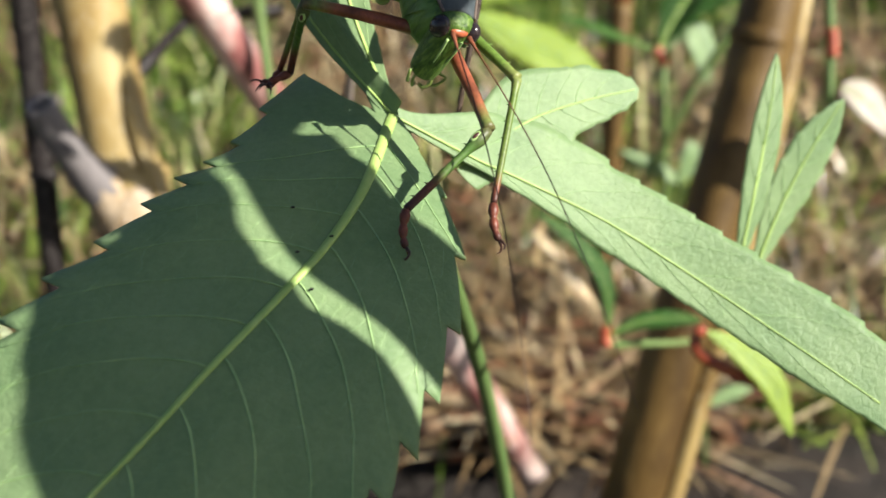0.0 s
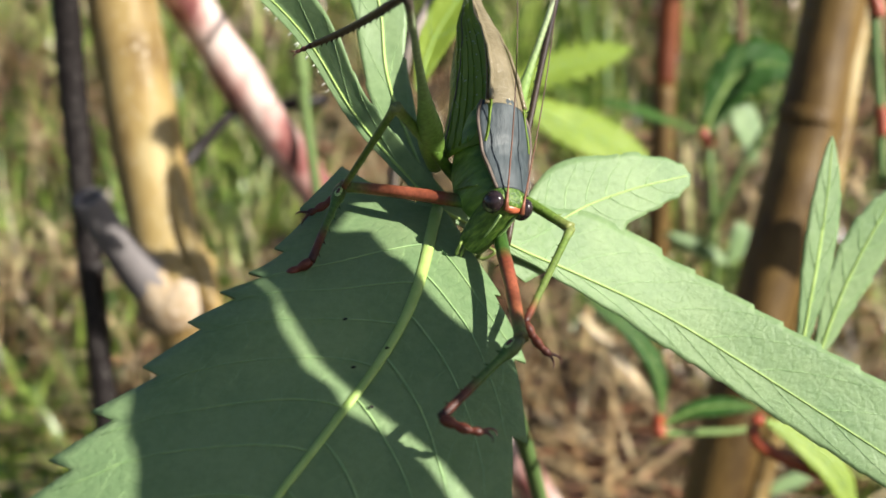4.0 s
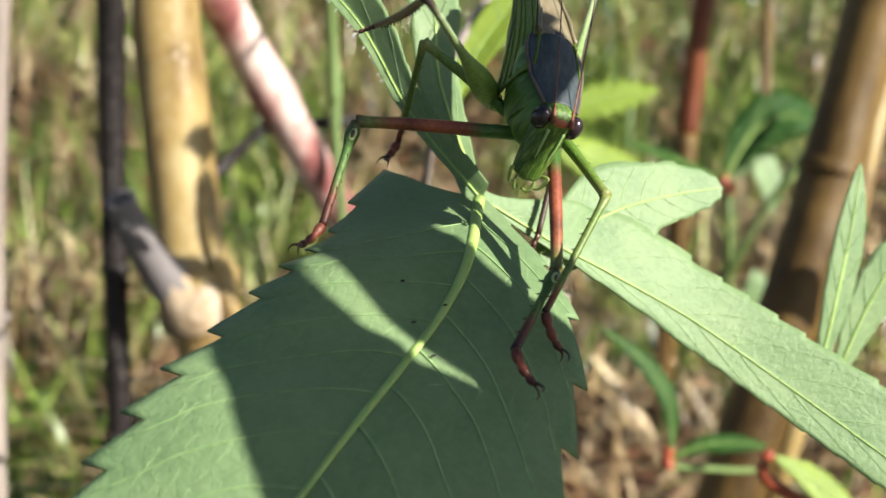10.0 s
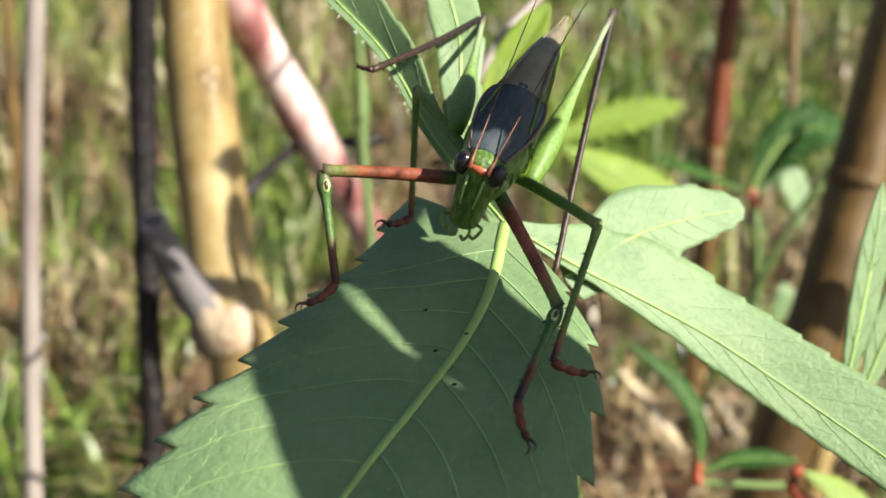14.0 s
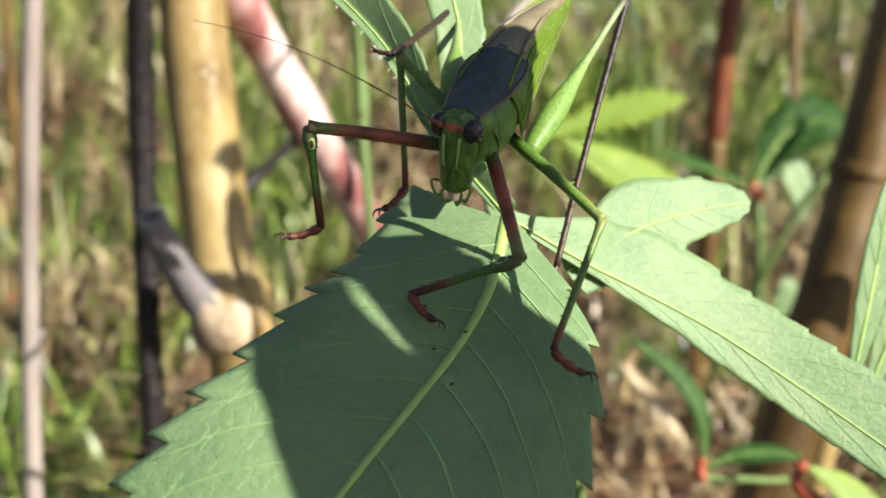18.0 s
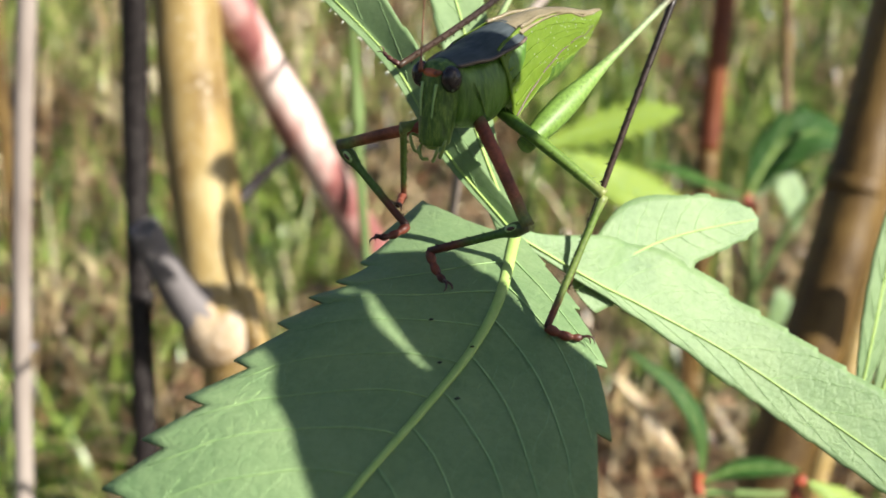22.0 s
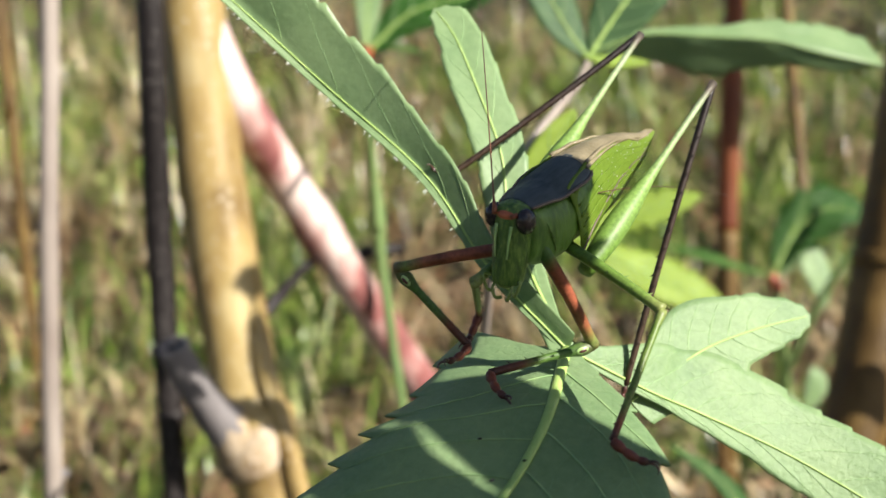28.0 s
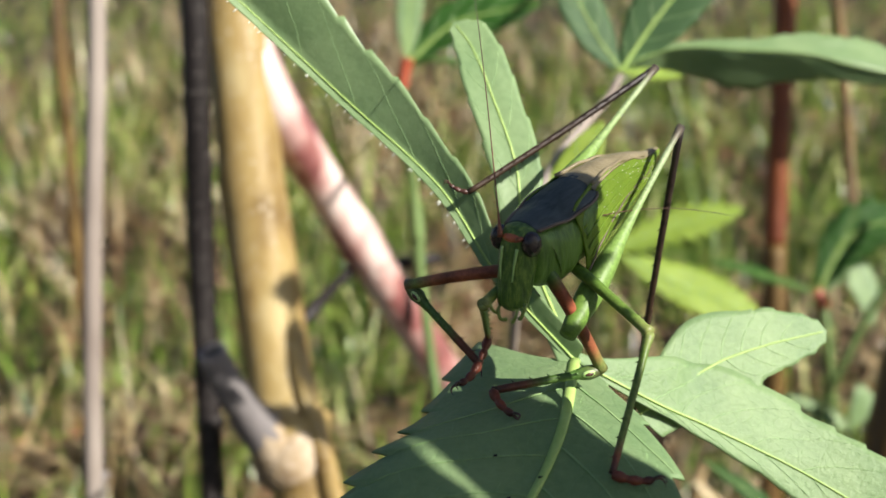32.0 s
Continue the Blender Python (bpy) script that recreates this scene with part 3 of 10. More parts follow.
    for tv, tf in hairs:
        hf += [tuple(n + len(hv) for n in fc) for fc in tf]
        hv += tv
    mesh_object("margin_hair", hv, hf, DEW, blade)
    up = Blade([p - c for p in (c, mm(-9.4, 109, 307), mm(-10.5, 113, 314.6), mm(-13.2, 117, 322.1), mm(-15.3, 119.5, 327), mm(-17.5, 121, 330))],
               (0.25, -0.85, 0.4), profile((0, 1.6), (0.2, 2.2), (0.4, 2.8), (0.6, 2.7), (0.8, 1.9), (0.93, 1.1), (1, 0)),
               profile((0, 0.6), (0.2, 2.0), (0.45, 2.8), (0.7, 3.0), (0.88, 2.7), (0.94, 1.6), (1, 0)), 0.06, 0.0, 8, 0.16, 0.04, 13)
    lobe_parts("upper_lobe", up, LEAF_SMOOTH, leaf, 0.00015, 6, 0.00003, 120, 12, lift=0.0)
    tube("petiole", [Vector((0, 0.001, -0.0005)), mm(4, 22, -20), mm(14, 60, -70), mm(30, 110, -180)], 0.0012, GREENSTEM, leaf, 20, 8)
    rng = random.Random(5)
    for u, v in ((0.27, 0.01), (0.32, 0.1), (0.26, 0.3), (0.355, -0.1)):
        r = rng.uniform(0.00007, 0.00012)
        p = front.at(u, v, 0.00035)
        sv, sf = tube_data([p, p + Vector((r * 1.5, r, 0)), p + Vector((r * 3, r * 1.5, 0))], lambda s: r * (0.6 + 0.4 * math.sin(math.pi * s)), 6)
        mesh_object("dark_speck", sv, sf, BLACK, lobe)
    return leaf, lobe


LEAF_THING, FRONT_LOBE = build_main_leaf()


# ---------------------------------------------------------------- the other leaves and stalks
def build_leaves():
    t = thing('serrated_leaf', 'yellow green finely toothed leaf lit by the sun', 'leaf')
    lobe_parts('upper_lobe', Blade([mm(-0.3, 324.3, 277.3), mm(16.4, 326.6, 283.3), mm(29.7, 328.2, 286.9), mm(42.6, 329.6, 289.7)], (0.2, -0.8, 0.55), width(0.00564, 0.50, 0.00085), width(0.00564, 0.50, 0.00085), 0.10, 0.05, 9, 1.00, 0.06, 1), LEAF_YELLOW, t, 0.00051, 8, 0.00020, 110, 8)
    lobe_parts('lower_lobe', Blade([mm(6.4, 324.5, 277.1), mm(21.2, 323.0, 269.6), mm(34.3, 322.0, 263.7), mm(47.5, 321.0, 258.2)], (0.2, -0.8, 0.55), width(0.00729, 0.50, 0.00109), width(0.00729, 0.50, 0.00109), 0.10, 0.05, 12, 0.40, 0.06, 2), LEAF_YELLOW, t, 0.00066, 7, 0.00026, 110, 8)
    tube('petiole', [mm(1.4, 324.5, 278.0), mm(-2.2, 330.1, 261.1), mm(-4.5, 342.0, 229.7), mm(-8.6, 387.4, 132.1)], lambda u: 0.00074 + 0.00000 * u, GREENSTEM, t, 16, 8, 0.1)
    t = thing('dark_leaf', 'dark green lobed weed leaf on a red knotted petiole', 'leaf')
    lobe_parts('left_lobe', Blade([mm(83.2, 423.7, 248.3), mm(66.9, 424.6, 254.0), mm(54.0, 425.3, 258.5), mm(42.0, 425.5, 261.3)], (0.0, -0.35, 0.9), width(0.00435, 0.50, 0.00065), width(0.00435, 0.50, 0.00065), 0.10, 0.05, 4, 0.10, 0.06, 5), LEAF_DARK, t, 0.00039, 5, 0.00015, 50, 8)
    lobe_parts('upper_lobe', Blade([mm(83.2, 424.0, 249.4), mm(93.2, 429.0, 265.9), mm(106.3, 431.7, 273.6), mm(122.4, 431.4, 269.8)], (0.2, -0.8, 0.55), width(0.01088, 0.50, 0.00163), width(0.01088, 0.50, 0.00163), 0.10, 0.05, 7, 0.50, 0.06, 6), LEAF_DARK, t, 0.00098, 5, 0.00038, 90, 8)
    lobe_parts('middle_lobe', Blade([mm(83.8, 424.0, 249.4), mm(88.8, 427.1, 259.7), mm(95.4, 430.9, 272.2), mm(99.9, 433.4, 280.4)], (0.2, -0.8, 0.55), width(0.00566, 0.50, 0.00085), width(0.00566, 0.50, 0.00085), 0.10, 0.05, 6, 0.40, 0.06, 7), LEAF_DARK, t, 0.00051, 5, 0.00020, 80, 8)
    lobe_parts('lower_lobe', Blade([mm(86.3, 433.8, 246.6), mm(95.3, 436.8, 256.0), mm(101.9, 435.2, 249.5), mm(105.0, 431.2, 234.4)], (0.2, -0.8, 0.55), width(0.00668, 0.50, 0.00100), width(0.00668, 0.50, 0.00100), 0.10, 0.05, 5, 0.20, 0.06, 8), LEAF, t, 0.00060, 5, 0.00023, 50, 8)
    tube('knot', [mm(82.1, 423.8, 249.0), mm(84.2, 423.3, 246.8), mm(85.1, 422.2, 242.6)], lambda u: 0.00239 + 0.00000 * u, KNOT, t, 16, 8, 0.1)
    tube('petiole', [mm(85.1, 422.6, 244.1), mm(85.7, 418.3, 228.4), mm(88.4, 422.8, 206.9), mm(97.9, 447.5, 144.7)], lambda u: 0.00158 + 0.00000 * u, GREENSTEM, t, 16, 8, 0.1)
    t = thing('dark_stalk', 'thin dark green stalk leaning beside the thick stem', 'stalk')
    tube('stalk', [mm(128.4, 417.4, 293.5), mm(107.3, 407.2, 260.1), mm(94.8, 410.5, 236.4), mm(86.4, 414.2, 213.7), mm(77.8, 435.5, 179.5), mm(72.9, 470.5, 119.3)], lambda u: 0.00134 + 0.00000 * u, GREENSTEM, t, 16, 8, 0.1)
    t = thing('upright_leaf', 'narrow grey green upright weed leaf', 'leaf')
    lobe_parts('blade', Blade([mm(35.3, 122.1, 273.1), mm(37.1, 124.6, 281.8), mm(38.6, 127.0, 290.5), mm(39.5, 129.2, 297.9)], (0.35, -0.8, 0.4), width(0.00207, 0.50, 0.00031), width(0.00207, 0.50, 0.00031), 0.10, 0.05, 7, 0.12, 0.06, 14), LEAF, t, 0.00019, 5, 0.00007, 50, 8)
    t = thing('upright_leaf', 'broader grey green upright weed leaf, half shaded', 'leaf')
    lobe_parts('blade', Blade([mm(38.8, 126.9, 271.2), mm(41.9, 129.2, 278.9), mm(45.7, 131.3, 285.9), mm(49.5, 133.0, 291.7)], (0.35, -0.8, 0.4), width(0.00296, 0.50, 0.00044), width(0.00296, 0.50, 0.00044), 0.10, 0.05, 7, 0.20, 0.06, 16), LEAF, t, 0.00027, 5, 0.00010, 50, 8)
    t = thing('low_leaf', 'small fresh green leaf on a red petiole near the ground', 'leaf')
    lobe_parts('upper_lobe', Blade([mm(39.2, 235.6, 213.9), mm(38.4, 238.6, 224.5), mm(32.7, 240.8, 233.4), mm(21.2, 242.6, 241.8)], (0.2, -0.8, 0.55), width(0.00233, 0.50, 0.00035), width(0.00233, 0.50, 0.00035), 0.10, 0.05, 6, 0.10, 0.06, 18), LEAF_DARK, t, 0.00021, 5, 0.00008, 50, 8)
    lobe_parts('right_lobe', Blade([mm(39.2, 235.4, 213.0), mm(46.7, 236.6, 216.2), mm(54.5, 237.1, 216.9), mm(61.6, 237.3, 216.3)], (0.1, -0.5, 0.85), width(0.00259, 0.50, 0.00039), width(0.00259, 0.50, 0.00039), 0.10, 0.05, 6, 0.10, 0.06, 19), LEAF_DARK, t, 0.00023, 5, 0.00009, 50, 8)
    tube('knot', [mm(38.7, 236.0, 215.2), mm(38.0, 235.4, 213.1), mm(38.9, 234.7, 210.6)], lambda u: 0.00142 + 0.00000 * u, KNOT, t, 16, 8, 0.1)
    tube('petiole', [mm(38.9, 234.8, 211.1), mm(48.5, 244.5, 206.8), mm(58.8, 254.1, 202.5), mm(65.3, 263.7, 198.6)], lambda u: 0.00082 + 0.00000 * u, GREENSTEM, t, 16, 8, 0.1)
    t = thing('curled_leaf', 'bright yellow green leaf on a curled red petiole', 'leaf')
    lobe_parts('blade', Blade([mm(55.0, 207.6, 226.6), mm(62.4, 206.9, 222.6), mm(69.1, 205.3, 215.9), mm(73.5, 202.4, 204.8)], (0.2, -0.8, 0.55), width(0.00340, 0.50, 0.00051), width(0.00340, 0.50, 0.00051), 0.10, 0.05, 6, 0.20, 0.06, 23), LEAF_YELLOW, t, 0.00031, 5, 0.00012, 50, 8)
    tube('petiole', [mm(55.2, 210.6, 225.9), mm(53.3, 210.1, 224.6), mm(54.0, 209.2, 221.2), mm(57.7, 208.8, 218.9), mm(64.3, 208.1, 215.7), mm(72.3, 207.8, 213.3)], lambda u: 0.00126 + 0.00034 * u, KNOT, t, 16, 8, 0.1)
    t = thing('white_straw', 'bleached flat dead grass blade', 'straw')
    lobe_parts('blade', Blade([mm(40.6, 460.1, 161.5), mm(50.4, 457.8, 151.7), mm(60.2, 454.9, 140.0), mm(71.2, 451.5, 126.1)], (0.2, -0.8, 0.55), width(0.00224, 0.50, 0.00134), width(0.00224, 0.50, 0.00134), 0.30, 0.05, 0, 0.00, 0.06, 26), STRAW, t, 0.00020, 0, 0.00008, 50, 8)
    t = thing('high_leaf', 'green palmate leaf with a pale folded lobe high on the weed', 'leaf')
    lobe_parts('right_lobe', Blade([mm(3.4, 205.7, 327.5), mm(13, 206, 330.5), mm(24.7, 205, 329.7), mm(36.8, 205, 328.4), mm(44.8, 205.5, 326), mm(56.5, 207, 323.2)],
               (0.1, -0.97, 0.1), profile((0, 0.5), (0.2, 1.2), (0.4, 2.4), (0.6, 4.6), (0.8, 6.2), (0.92, 5.4), (0.97, 2.5), (1, 0)),
               profile((0, 1), (0.2, 4.5), (0.4, 6.4), (0.55, 4.4), (0.7, 2.9), (0.85, 2.4), (1, 0.3)), -0.75, 0.0, 11, 0.16, 0.1, 28), LEAF_SMOOTH, t, 0.0001, 5, 0.00004, 90, 10)
    lobe_parts('upper_lobe', Blade([mm(3.4, 205.8, 326.9), mm(8.7, 207.4, 334.5), mm(16.0, 209.5, 343.5), mm(23.4, 211.5, 351.5)], (0.2, -0.8, 0.5), width(0.00622, 0.50, 0.00093), width(0.00622, 0.50, 0.00093), 0.10, 0.05, 8, 0.12, 0.06, 29), LEAF_MID, t, 0.00056, 5, 0.00022, 50, 8)
    lobe_parts('left_lobe', Blade([mm(3.2, 205.7, 327.0), mm(-0.6, 206.0, 332.7), mm(-5.1, 206.5, 342.1), mm(-8.5, 207.3, 352.5)], (0.2, -0.8, 0.5), width(0.00435, 0.50, 0.00065), width(0.00435, 0.50, 0.00065), 0.10, 0.05, 8, 0.12, 0.06, 30), LEAF_MID, t, 0.00039, 5, 0.00015, 50, 8)
    lobe_parts('small_lobe', Blade([mm(2.3, 203.6, 327.2), mm(6.4, 204.1, 326.3), mm(10.4, 204.6, 325.9), mm(14.5, 205.0, 325.5)], (0.2, -0.8, 0.55), width(0.00133, 0.50, 0.00020), width(0.00133, 0.50, 0.00020), 0.10, 0.05, 4, 0.10, 0.06, 31), LEAF_YELLOW, t, 0.00012, 5, 0.00005, 50, 8)
    tube('petiole', [mm(3.4, 205.7, 326.4), mm(1.0, 194.7, 322.3), mm(-3.0, 183.5, 318.1), mm(-8.3, 171.9, 311.8), mm(-12.9, 169.9, 300.6), mm(-18.2, 195.7, 268.6)], lambda u: 0.00077 + 0.00000 * u, PALE, t, 16, 8, 0.1)
    t = thing('young_leaf', 'bright green narrow young leaf behind the insect', 'leaf')
    lobe_parts('blade', Blade([mm(-10.6, 168.4, 298.9), mm(-7.9, 169.7, 306.4), mm(-3.6, 171.0, 313.1), mm(-0.5, 172.0, 318.1)], (0.2, -0.8, 0.55), width(0.00291, 0.50, 0.00044), width(0.00291, 0.50, 0.00044), 0.30, 0.05, 0, 0.00, 0.06, 34), LEAF_YELLOW, t, 0.00026, 3, 0.00010, 50, 8)
    t = thing('red_knot_leaf', 'dark green lobed leaf on a red petiole joint', 'leaf')
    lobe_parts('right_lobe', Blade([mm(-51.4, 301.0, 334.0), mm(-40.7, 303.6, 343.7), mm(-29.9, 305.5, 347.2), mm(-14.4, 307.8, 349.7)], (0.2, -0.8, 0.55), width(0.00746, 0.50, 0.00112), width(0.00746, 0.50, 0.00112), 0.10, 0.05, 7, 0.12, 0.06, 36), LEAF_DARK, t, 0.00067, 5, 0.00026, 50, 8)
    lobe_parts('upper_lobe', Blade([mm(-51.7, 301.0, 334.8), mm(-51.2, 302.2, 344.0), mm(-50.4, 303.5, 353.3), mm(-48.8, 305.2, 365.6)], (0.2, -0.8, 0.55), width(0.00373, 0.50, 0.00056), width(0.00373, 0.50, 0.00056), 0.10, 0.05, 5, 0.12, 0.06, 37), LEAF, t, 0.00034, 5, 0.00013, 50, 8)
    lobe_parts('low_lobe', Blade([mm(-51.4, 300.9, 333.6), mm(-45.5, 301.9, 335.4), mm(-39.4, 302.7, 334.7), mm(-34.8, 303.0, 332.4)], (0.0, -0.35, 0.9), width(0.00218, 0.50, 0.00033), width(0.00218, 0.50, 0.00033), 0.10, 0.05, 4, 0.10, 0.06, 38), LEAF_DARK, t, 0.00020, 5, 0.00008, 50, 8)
    tube('knot', [mm(-51.4, 301.2, 335.6), mm(-52.3, 300.7, 332.5), mm(-53.1, 299.9, 327.1)], lambda u: 0.00202 + -0.00047 * u, KNOT, t, 16, 8, 0.1)
    tube('petiole', [mm(-52.9, 300.0, 327.9), mm(-52.5, 299.2, 321.0), mm(-52.6, 307.0, 301.8), mm(-53.4, 314.8, 283.1)], lambda u: 0.00127 + 0.00000 * u, GREENSTEM, t, 16, 8, 0.1)
    t = thing('far_right_stem', 'thin grey stem far behind', 'stem')
    tube('stalk', [mm(139.0, 659.3, 396.8), mm(137.2, 632.4, 344.8), mm(134.9, 606.8, 305.2), mm(132.1, 580.1, 256.6)], lambda u: 0.00306 + 0.00000 * u, OCHRE, t, 16, 8, 0.1)
    t = thing('edge_stalk', 'green stalk with red leaf joints', 'stalk')
    tube('stalk', [mm(105.8, 317.7, 311.9), mm(106.8, 312.7, 293.9), mm(107.8, 307.8, 275.9), mm(108.4, 301.6, 253.4)], lambda u: 0.00140 + 0.00000 * u, GREENSTEM, t, 16, 8, 0.1)
    tube('joint', [mm(105.7, 313.5, 304.2), mm(106.8, 312.7, 301.2), mm(107.3, 312.0, 298.5)], lambda u: 0.00201 + 0.00000 * u, KNOT, t, 16, 8, 0.1)
    tube('lower_joint', [mm(107.6, 305.4, 274.7), mm(107.9, 304.3, 270.9), mm(107.9, 303.3, 267.2)], lambda u: 0.00185 + 0.00000 * u, KNOT, t, 16, 8, 0.1)
    t = thing('pale_leaf', 'pale pinkish withered leaf beside the stem', 'leaf')
    lobe_parts('blade', Blade([mm(111.1, 301.2, 259.1), mm(115.1, 300.6, 257.2), mm(119.5, 299.5, 253.5), mm(124.9, 297.2, 246.1)], (0.2, -0.8, 0.55), width(0.00528, 0.50, 0.00264), width(0.00528, 0.50, 0.00264), 0.15, 0.05, 0, 0.00, 0.06, 48), PALEPINK, t, 0.00048, 3, 0.00018, 30, 8)
    t = thing('mint_leaf', 'pale green young leaf standing in litter', 'leaf')
    lobe_parts('blade', Blade([mm(92.3, 410.4, 198.9), mm(95.6, 412.2, 205.1), mm(97.2, 413.7, 210.3), mm(95.8, 415.0, 215.1)], (0.2, -0.8, 0.55), width(0.00435, 0.50, 0.00065), width(0.00435, 0.50, 0.00065), 0.10, 0.05, 4, 0.20, 0.06, 50), LEAF, t, 0.00039, 3, 0.00015, 30, 8)
    lobe_parts('side_blade', Blade([mm(94.5, 420.0, 196.0), mm(88.3, 421.0, 200.4), mm(77.9, 421.8, 205.0), mm(68.4, 422.5, 209.0)], (0.2, -0.8, 0.55), width(0.00356, 0.50, 0.00053), width(0.00356, 0.50, 0.00053), 0.10, 0.05, 4, 0.20, 0.06, 51), LEAF, t, 0.00032, 3, 0.00012, 30, 8)
    tube('stalk', [mm(92.3, 410.6, 199.9), mm(95.4, 426.6, 182.2), mm(98.8, 440.7, 157.5)], lambda u: 0.00091 + 0.00000 * u, GREENSTEM, t, 16, 8, 0.1)
    t = thing('mint_leaf', 'small pale green leaves standing low in litter', 'leaf')
    lobe_parts('blade', Blade([mm(89.3, 332.2, 142.3), mm(88.4, 333.6, 147.7), mm(90.4, 334.9, 152.1), mm(93.2, 335.9, 155.1)], (0.2, -0.8, 0.55), width(0.00280, 0.50, 0.00042), width(0.00280, 0.50, 0.00042), 0.10, 0.05, 4, 0.20, 0.06, 54), LEAF, t, 0.00025, 3, 0.00010, 30, 8)
    lobe_parts('side_blade', Blade([mm(89.3, 332.2, 142.3), mm(94.9, 333.3, 145.4), mm(100.5, 334.1, 147.4), mm(106.1, 334.5, 148.1)], (0.2, -0.8, 0.55), width(0.00261, 0.50, 0.00039), width(0.00261, 0.50, 0.00039), 0.10, 0.05, 4, 0.20, 0.06, 55), LEAF, t, 0.00023, 3, 0.00009, 30, 8)
    tube('stalk', [mm(89.3, 332.3, 142.6), mm(92.0, 338.7, 128.1), mm(95.0, 344.6, 111.5)], lambda u: 0.00077 + 0.00000 * u, GREENSTEM, t, 16, 8, 0.1)

build_leaves()


ACROSS = SUN.cross(Vector((0, 0, 1))).normalized()
ALONG = ACROSS.cross(SUN).normalized()


def sunward(a, b, d=195.0):
    """A place in a plane square to the sun's rays."""
    return (ACROSS * a + ALONG * b + SUN * d) * 0.001


def build_shading_leaf():
    """A higher leaf of the same weed, above and beside the camera, that shades the front of the lower one."""
    t = thing("overhanging_leaf", "broad green palmate leaf hanging above, out in the sun", "leaf")
    flat = (0.0, 0.0, 9, 0.03, 0.0)

    def straight(u, v):
        return 0.0
    lobe_parts("lobe", Blade([sunward(-70.7, 236), sunward(-70.8, 250), sunward(-70.8, 262), sunward(-70.6, 270), sunward(-72.6, 276), sunward(-74.6, 279), sunward(-76, 281)],
               SUN, profile((0, 1), (0.15, 4.9), (0.6, 4.8), (0.75, 4.3), (1, 3.0)), profile((0, 1), (0.15, 4.7), (0.72, 4.7), (0.8, 4.0), (1, 4.0)), *flat, 21, straight), LEAF, t, 0.0004, 4, 0.0001, 90, 8)
    pivot = sunward(-65, 268)
    line = [p - pivot for p in (sunward(-53, 236), sunward(-54, 250), sunward(-57.4, 264), sunward(-59.5, 270), sunward(-62.2, 275), sunward(-67, 280), sunward(-72, 284))]
    sway = lobe_parts("lobe", Blade(line, SUN, profile((0, 2), (0.25, 5), (0.5, 4.4), (0.7, 2.9), (0.9, 1), (1, 0)),
               profile((0, 4), (0.25, 9.0), (0.5, 5.9), (0.64, 4.4), (0.77, 2.9), (0.9, 1.6), (1, 0)), *flat, 22, straight), LEAF, t, 0.0004, 4, 0.0001, 90, 8)
    outer = lobe_parts("lobe", Blade([p - SUN * 0.004 for p in line], SUN, profile((0, 4), (0.25, 9), (0.5, 6.6), (0.64, 5.0), (0.72, 3.4), (0.78, 0.2), (1, 0.1)),
               profile((0, 1), (0.3, 1.5), (0.55, 0.8), (0.78, 0.2), (1, 0.1)), *flat, 23, straight), LEAF, t, 0.0004, 4, 0.0001, 90, 8)
    outer.location = pivot
    sway.location = pivot
    small = lobe_parts("lobe", Blade([sunward(-66.5, 282.4, 210), sunward(-70.5, 284, 210), sunward(-74.5, 285.6, 210), sunward(-78, 287, 210)],
               SUN, lambda u: 0.0042, lambda u: 0.0036, *flat, 24, straight), LEAF, t, 0.0004, 4, 0.0001, 50, 8)
    end = lobe_parts("lobe", Blade([sunward(-64, 287.2, 205), sunward(-69.4, 289, 205), sunward(-74.6, 290.8, 205), sunward(-78, 292, 205)],
               SUN, lambda u: 0.004, lambda u: 0.004, *flat, 27, straight), LEAF, t, 0.0004, 4, 0.0001, 40, 8)
    # unseen sprig, added towards the sun so its leaves shade the tan and red stems
    stem = thing("overhanging_sprig", "unseen small green sprig added to shade the tan and red stems", "sprig")
    lobe_parts("leaf", Blade([mm(102.0, 178.2, 376.0), mm(104.0, 178.2, 385.0), mm(107.5, 178.2, 397.0), mm(110.0, 178.2, 407.5)], SUN, width(0.0042, 0.5), width(0.0045, 0.6), 0.0, 0.0, 5, 0.3, 0.05, 25), LEAF, stem, 0.0004, 3, 0.0001, 40, 6)
    lobe_parts("leaf", Blade([mm(107.6, 178.2, 407.9), mm(109.4, 178.2, 412.1), mm(112.2, 178.2, 417.3), mm(115.0, 178.2, 422.5)], SUN, width(0.006, 0.4), width(0.005, 0.6), 0.0, 0.0, 5, 0.3, 0.05, 26), LEAF, stem, 0.0004, 3, 0.0001, 40, 6)
    lobe_parts("leaf", Blade([sunward(-546, 344, 230), sunward(-545, 370, 232), sunward(-546, 400, 230), sunward(-548, 425, 226)], SUN, width(0.011, 0.4, 0.006), width(0.011, 0.5, 0.006), 0.05, 0.1, 9, 0.2, 0.05, 29), LEAF, stem, 0.0004, 5, 0.0001, 50, 8)
    tube("twig", [mm(138, 380, 458), mm(190, 420, 478), sunward(-548, 440, 224), sunward(-548, 424, 226)], 0.0011, GREENSTEM, stem, 20, 7)
    tube("stalk", [mm(102.0, 178.2, 376.0), mm(107.6, 178.2, 407.9), mm(112, 215, 440), mm(130, 290, 465), mm(138, 380, 458)], 0.0011, GREENSTEM, stem, 24, 7)
    tube("petiole", [sunward(-66, 240), mm(82, 20, 312), mm(95, -20, 300), mm(110, -60, 200), mm(120, -80, 55)], 0.0014, GREENSTEM, t, 24, 8)

    return sway, outer, pivot, (small, end)


SHADE_LOBE, SHADE_OUTER, SHADE_PIVOT, SHADE_ENDS = build_shading_leaf()


